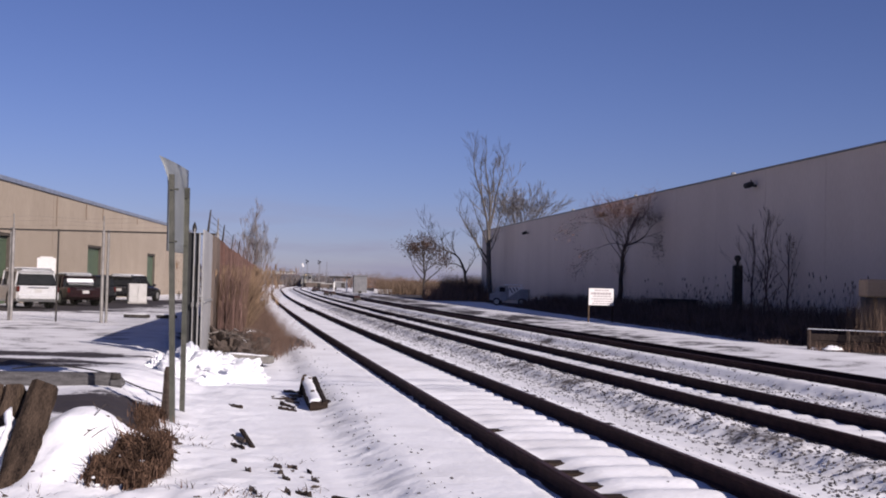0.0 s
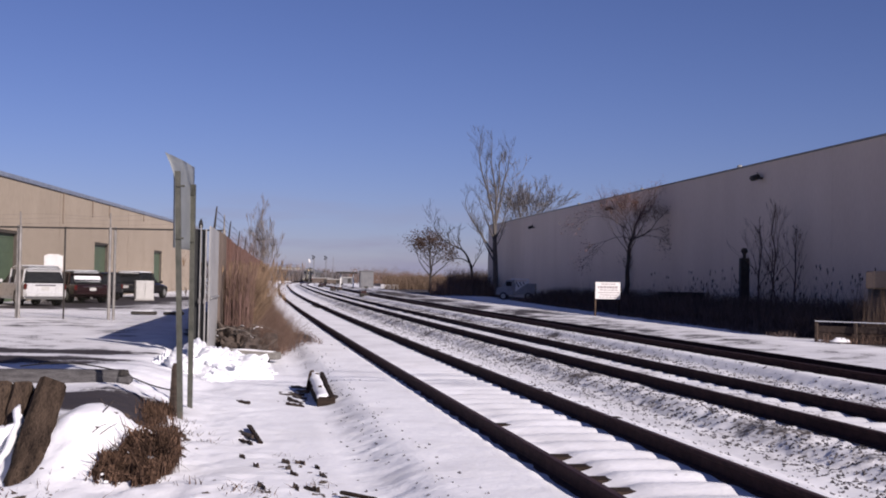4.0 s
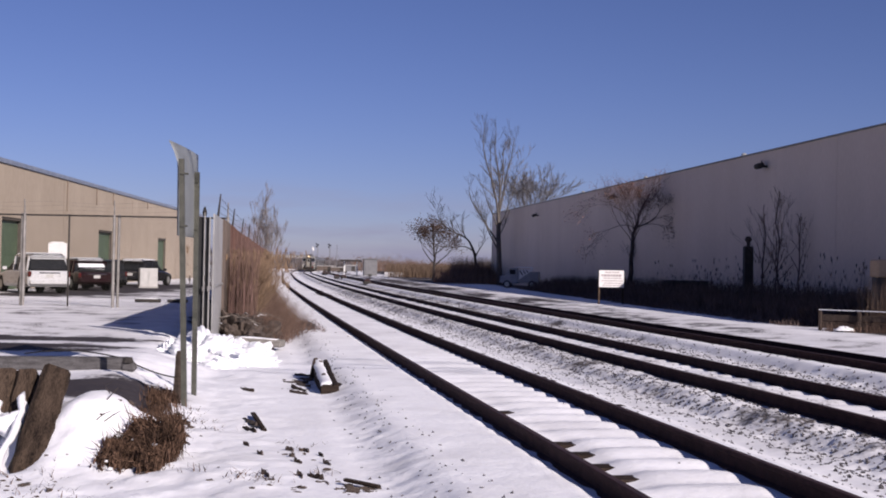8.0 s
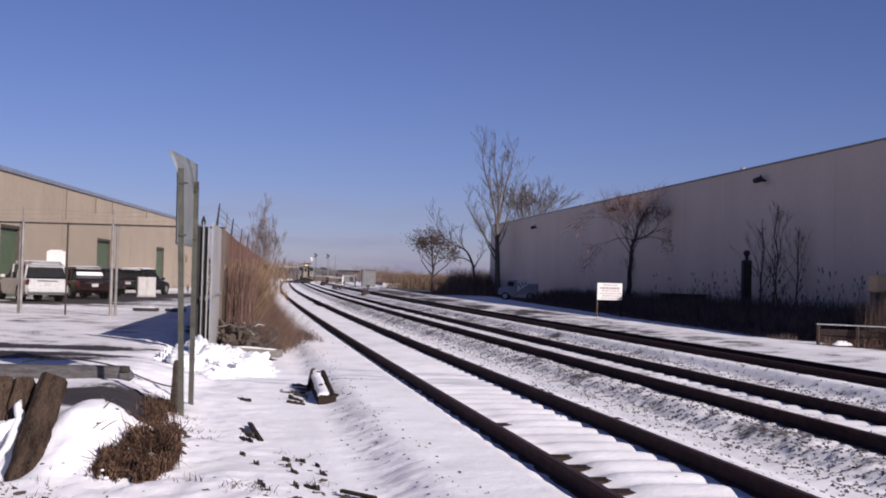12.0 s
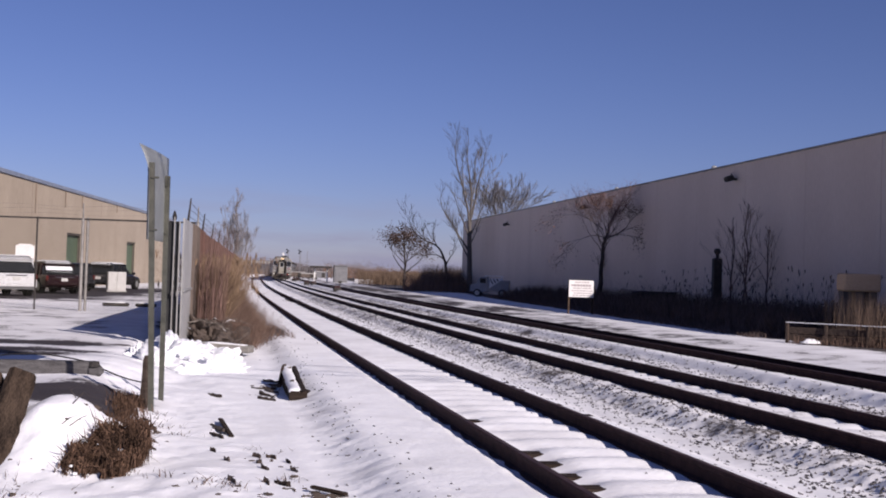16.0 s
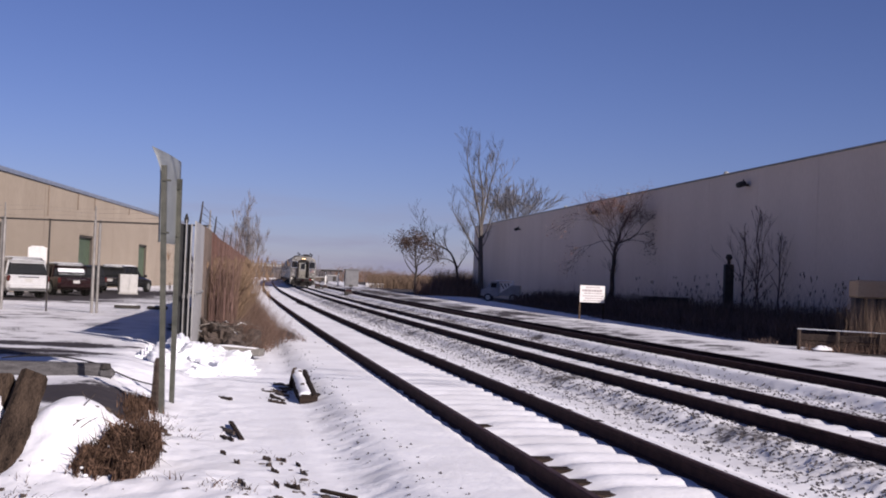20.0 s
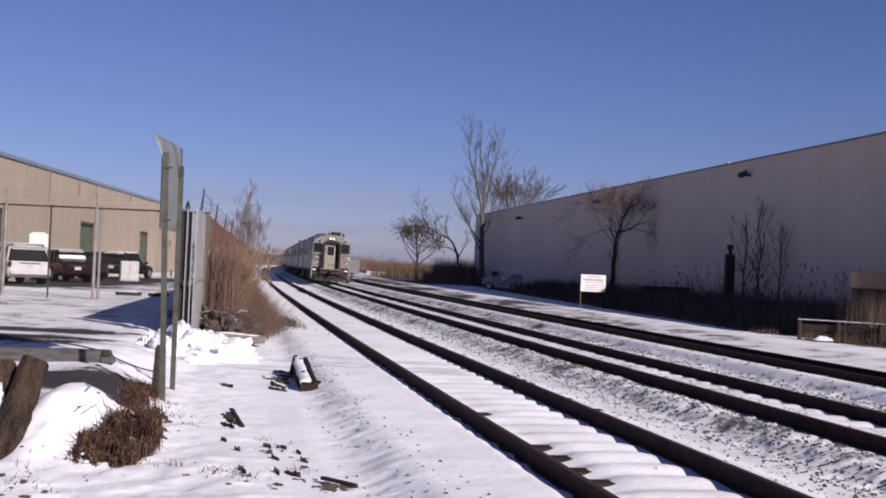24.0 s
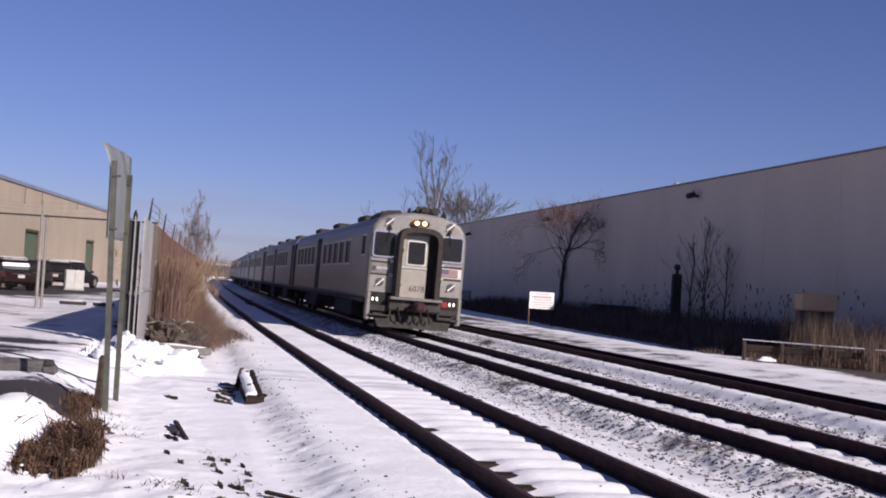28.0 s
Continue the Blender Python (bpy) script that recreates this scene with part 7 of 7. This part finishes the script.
        for z, dx, tilt in ((3.50, 1.0, 1), (1.55, 1.17, 1)):
            lean = 0.11 * tilt
            part("grab_plate", Build().loft([ring(s * dx, z, 0.13 * f, 0.13 * f, yy, 18) for yy, f in ((0.0, 1.0), (-0.018, 1.0), (-0.03, 0.86))]), M["grabplate"], base, "round dished plate behind the grab rail")
            part("grab_rail", Build().tube([(s * dx - lean, -0.02, z - 0.11), (s * dx - lean, -0.10, z - 0.10), (s * dx + lean, -0.10, z + 0.10), (s * dx + lean, -0.02, z + 0.11)], [0.02] * 4, 6), M["whitepaint"], base)
        for z in (2.25, 1.80):
            part("corner_cap", Build().box((s * 0.83, -0.035, z), (0.13, 0.07, 0.12), 0.03), M["galv"], base)
        part("belt_groove", Build().box((s * 1.13, -0.012, 2.20), (0.72, 0.024, 0.05), 0.008), M["under"], base)
        part("belt_groove", Build().box((s * 1.13, -0.012, 1.80), (0.72, 0.024, 0.05), 0.008), M["under"], base)
        part("belt_panel", Build().box((s * 1.13, -0.006, 2.0), (0.72, 0.012, 0.32), 0.006), M["galv"] if s > 0 else M["beltpanel"], base)
        recess = part("lamp_recess", Build().box((s * 1.12, -0.015, 1.02), (0.74, 0.05, 0.42), 0.03), M["rubber"], base, "black recess holding the lamps")
        for k in (-0.07, 0.07):
            part("ditch_lamp", Build().loft([ring(s * (1.28 if s < 0 else 1.24) + k, 1.0, 0.03, 0.06, yy, 10) for yy in (-0.07, -0.04)]), M["whiteglow"], recess)
        st = part("step_box", Build().box((s * 1.1, 0.12, 0.72), (0.8, 0.36, 0.2), 0.03), M["under"], base)
        part("step", Build().box((s * 1.12, -0.05, 0.5), (0.7, 0.3, 0.05), 0.01), M["under"], st)
        part("step_hanger", Build().box((s * 0.78, -0.05, 0.72), (0.05, 0.3, 0.45), 0.01), M["under"], st)
    part("marker_lamp", Build().box((0.98, -0.06, 0.98), (0.2, 0.06, 0.2), 0.02), M["redlens"], base)
    part("side_frame_skirt", Build().box((1.49, 0.05, 0.78), (0.14, 0.3, 0.9), 0.04), M["facesteel"], base)
    part("side_frame_skirt", Build().box((-1.49, 0.05, 0.78), (0.14, 0.3, 0.9), 0.04), M["facesteel"], base)
    hl = part("headlamp_housing", Build().loft([[(0.31 * math.cos(a) * f, yy, 3.52 + 0.14 * math.sin(a) * f) for a in np.linspace(0, 2 * math.pi, 18, endpoint=False)] for yy, f in ((0.05, 1.0), (-0.10, 1.0), (-0.12, 0.86), (-0.05, 0.8))]), M["amber"], base)
    for s in (-1, 1):
        part("headlamp", Build().loft([ring(s * 0.125, 3.53, 0.07, 0.07, yy, 14) for yy in (-0.115, -0.06)]), M["lampglow"], hl)
    # plates below the windows: logo and letters on one side, a flag on the other
    part("logo_bar", Build().box((-1.39, -0.018, 1.98), (0.12, 0.012, 0.14)), M["letterdark"], face)
    part("logo_bar", Build().box((-1.10, -0.018, 2.0), (0.40, 0.012, 0.08)), M["letter"], face)
    fl = part("flag_sticker", Build().box((1.10, -0.016, 2.0), (0.54, 0.016, 0.26)), M["doorpaint"], face, "striped flag sticker")
    for k in range(4):
        part("flag_stripe", Build().box((1.10, -0.027, 1.90 + 0.07 * k), (0.54, 0.006, 0.038)), M["flagred"], fl)
    part("flag_canton", Build().box((0.95, -0.031, 2.06), (0.23, 0.006, 0.14)), M["flagblue"], fl)
    txt = bpy.data.curves.new("number", "FONT")
    txt.body, txt.size, txt.extrude, txt.align_x = "6078", 0.26, 0.004, "CENTER"
    txt.materials.append(M["letterdark"])
    nob = new("car_number", txt)
    nob.parent = door
    nob.matrix_basis = pose(0.04, -0.064, 1.33, 90, 0, 0)
    for z, h in ((1.5, 0.04), (2.62, 0.06)):
        part("door_hinge", Build().box((-0.5, -0.07, z), (0.05, 0.03, h * 2), 0.008), M["rubber"], door)
    # roof gear
    part("roof_cowl", Build().loft([[(x, y, z) for x, z in ((-1.3, 3.4), (-1.18, 3.78), (-1.0, 3.9), (-0.55, 3.94), (-0.42, 3.75))] for y in (0.7, 2.9)]), M["archrubber"], base, "dark ridged air intake")
    for k in range(4):
        part("cowl_rib", Build().box((-0.85, 0.72, 3.70 + 0.05 * k), (0.7, 0.04, 0.02), 0.005), M["under"], base)
    for k, (x, y) in enumerate(((0.0, 0.6), (0.16, 0.5), (0.34, 0.62), (0.5, 0.55), (0.64, 0.66))):
        part("horn", Build().tube([(x, y + 0.5, 4.02), (x, y, 4.02), (x, y - 0.05, 4.02), (x, y - 0.14, 4.02)], [0.03, 0.04, 0.05, 0.10], 10), M["archrubber"], base)
    part("horn_stand", Build().box((0.32, 1.0, 3.92), (0.85, 0.3, 0.14), 0.02), M["under"], base)
    for x in (-0.25, 0.92):
        part("antenna", Build().tube([(x, 0.8, 3.68), (x, 0.8, 3.9), (x, 0.8, 4.06)], [0.12, 0.08, 0.02], 8), M["rubber"], base)
    part("roof_beacon", Build().box((0.12, 0.7, 3.98), (0.08, 0.08, 0.22), 0.02), M["rubber"], base)
    # coupler, hoses and pilot
    part("buffer_beam", Build().box((0, 0.0, 0.86), (1.7, 0.5, 0.36), 0.04), M["under"], base)
    part("coupler", Build().box((0, -0.45, 0.86), (0.28, 0.7, 0.26), 0.05), M["rail"], base)
    part("knuckle", Build().box((0.06, -0.82, 0.86), (0.3, 0.22, 0.3), 0.07), M["rail"], base)
    for k in range(5):
        x = -0.55 + 0.24 * k
        part("hose", Build().tube([(x, -0.25, 0.8), (x + 0.03, -0.42, 0.55), (x + 0.08, -0.36, 0.36), (x + 0.12, -0.28, 0.5)], [0.025] * 4, 6), M["rubber"], base)
    part("pilot", Build().loft([[(-1.3, 0.1, 0.62), (1.3, 0.1, 0.62), (1.3, 0.16, 0.62), (-1.3, 0.16, 0.62)], [(-1.15, -0.25, 0.14), (1.15, -0.25, 0.14), (1.15, -0.17, 0.14), (-1.15, -0.17, 0.14)]]), M["under"], base)
    return base


cab_car = coach("cab_car", "stainless steel commuter cab car with lit headlamps", True)
first = coach("coach", "stainless steel commuter coach coupled in the train")
coaches = [first] + [copy_thing(first, pose(0, 0, 0)) for _ in range(7)]


def locomotive():
    base = thing("locomotive", "dark diesel locomotive pushing at the rear of the train", "locomotive", group="cars of the commuter train")
    prof = [(x * 0.98, z * 1.19) for x, z in shell()]
    part("body", Build().loft([[(x, y, z) for x, z in prof] for y in (0.3, 20.5)]), M["under"], base)
    for y in (4.5, 10.0, 15.5):
        part("roof_fan", Build().loft([[(0.7 * math.cos(a), y + 0.7 * math.sin(a), z) for a in np.linspace(0, 6.2832, 16, endpoint=False)] for z in (4.5, 4.72)]), M["under"], base)
    for y in (4.0, 16.8):
        bogie(base, y)
    part("fuel_tank", Build().box((0, 10.4, 0.7), (2.6, 5.5, 0.75), 0.1), M["under"], base)

    return base


engine = locomotive()

# ---- ties and ballast, last of the setting ----
lay_ties(tracks[0], *TRACKS[0], 6.8, 130, -0.245)
lay_ties(tracks[1], *TRACKS[1], 9.3, 90, -0.275, CANT[1])
lay_ties(tracks[2], *TRACKS[2], 14.0, 110, -0.245, CANT[2])


def ballast():
    rnd = random.Random(77)
    b = Build()
    bands = ((2.7, 0.42, 6800, 0.036), (2.06, 0.025, 520, 0.03), (1.8, 0.5, 900, 0.026), (6.5, 0.36, 3400, 0.04), (-1.95, 0.22, 520, 0.026), (8.4, 0.5, 1200, 0.04), (4.05, 0.4, 700, 0.03))
    for mid, sd, count, size in bands:
        for _ in range(count):
            u = rnd.gauss(mid, sd)
            y = 8 + 70 * rnd.random() ** 1.7
            if min(abs(abs(u - c) - 0.75) for c, _ in TRACKS) < 0.13:
                continue
            x, yy = on_line(u, y)
            z = gz(x, yy)
            s = size * rnd.uniform(0.45, 1.2)
            c = Vector((x, yy, z - s * 0.25))
            e = Euler((rnd.uniform(0, 6), rnd.uniform(0, 6), rnd.uniform(0, 6))).to_matrix()
            v = [c + e @ Vector(q) * s * rnd.uniform(0.7, 1.2) for q in ((1, 0, 0), (-1, 0, 0), (0, 0.9, 0), (0, -0.9, 0), (0, 0, 0.7), (0, 0, -0.7))]
            b.add(v, [(0, 2, 4), (2, 1, 4), (1, 3, 4), (3, 0, 4), (2, 0, 5), (1, 2, 5), (3, 1, 5), (0, 3, 5)])
    lone("ballast", b.mesh("ballast", M["stone"]), None, "dark ballast stones poking through the snow", "gravel", kind="stuff")


ballast()


def overhead_wires():
    """Three service wires high across the line between two poles, over the viewer's head."""
    ends = (Vector((-46.0, 15.1, 9.0)), Vector((22.6, 4.3, 9.0)))
    base = thing("overhead_wires", "three sagging service wires between two timber poles", "overhead wires")
    for p in ends:
        g = gz(p.x, p.y)
        pole = part("pole", Build().tube([(p.x, p.y, g - 0.3), (p.x, p.y, 10.0)], [0.16, 0.11], 10), M["timber"], base, "tall timber pole")
        part("crossarm", Build().box((p.x, p.y, 8.85), (0.1, 2.4, 0.12), 0.02, pose(0, 0, 0, 0, 0, -9)), M["timber"], pole)
    for off in (-0.85, -0.25, 0.9):
        pts = [ends[0].lerp(ends[1], k / 24) + Vector((0, off, -0.9 * math.sin(math.pi * k / 24))) for k in range(25)]
        part("wire", Build().tube(pts, [0.024] * 25, 5), M["rubber"], base)


overhead_wires()


def motions():
    """The train gathers speed towards the camera on the middle track."""
    c = TRACKS[1][0]
    chain = [(cab_car, 0.0)] + [(ob, CAR * (k + 1)) for k, ob in enumerate(coaches)] + [(engine, CAR * 9)]
    for ob, behind in chain:
        rows = []
        for k in range(57):
            t = 0.5 * k
            s = FRONT + SPEED * (28.0 - t) - PICKUP / 2 * (28.0 - t) ** 2 + behind
            y = s * 0.988
            a, d = on_line(c, y), on_line(c, y + 25.0)
            turn = math.degrees(math.atan2(-(d[0] - a[0]), d[1] - a[1]))
            rows.append((t, pose(a[0], a[1], -0.018, 0, 1.4, turn)))
        walk(ob, rows)


FRONT, SPEED, PICKUP = 37.9, 14.8, 0.2
motions()
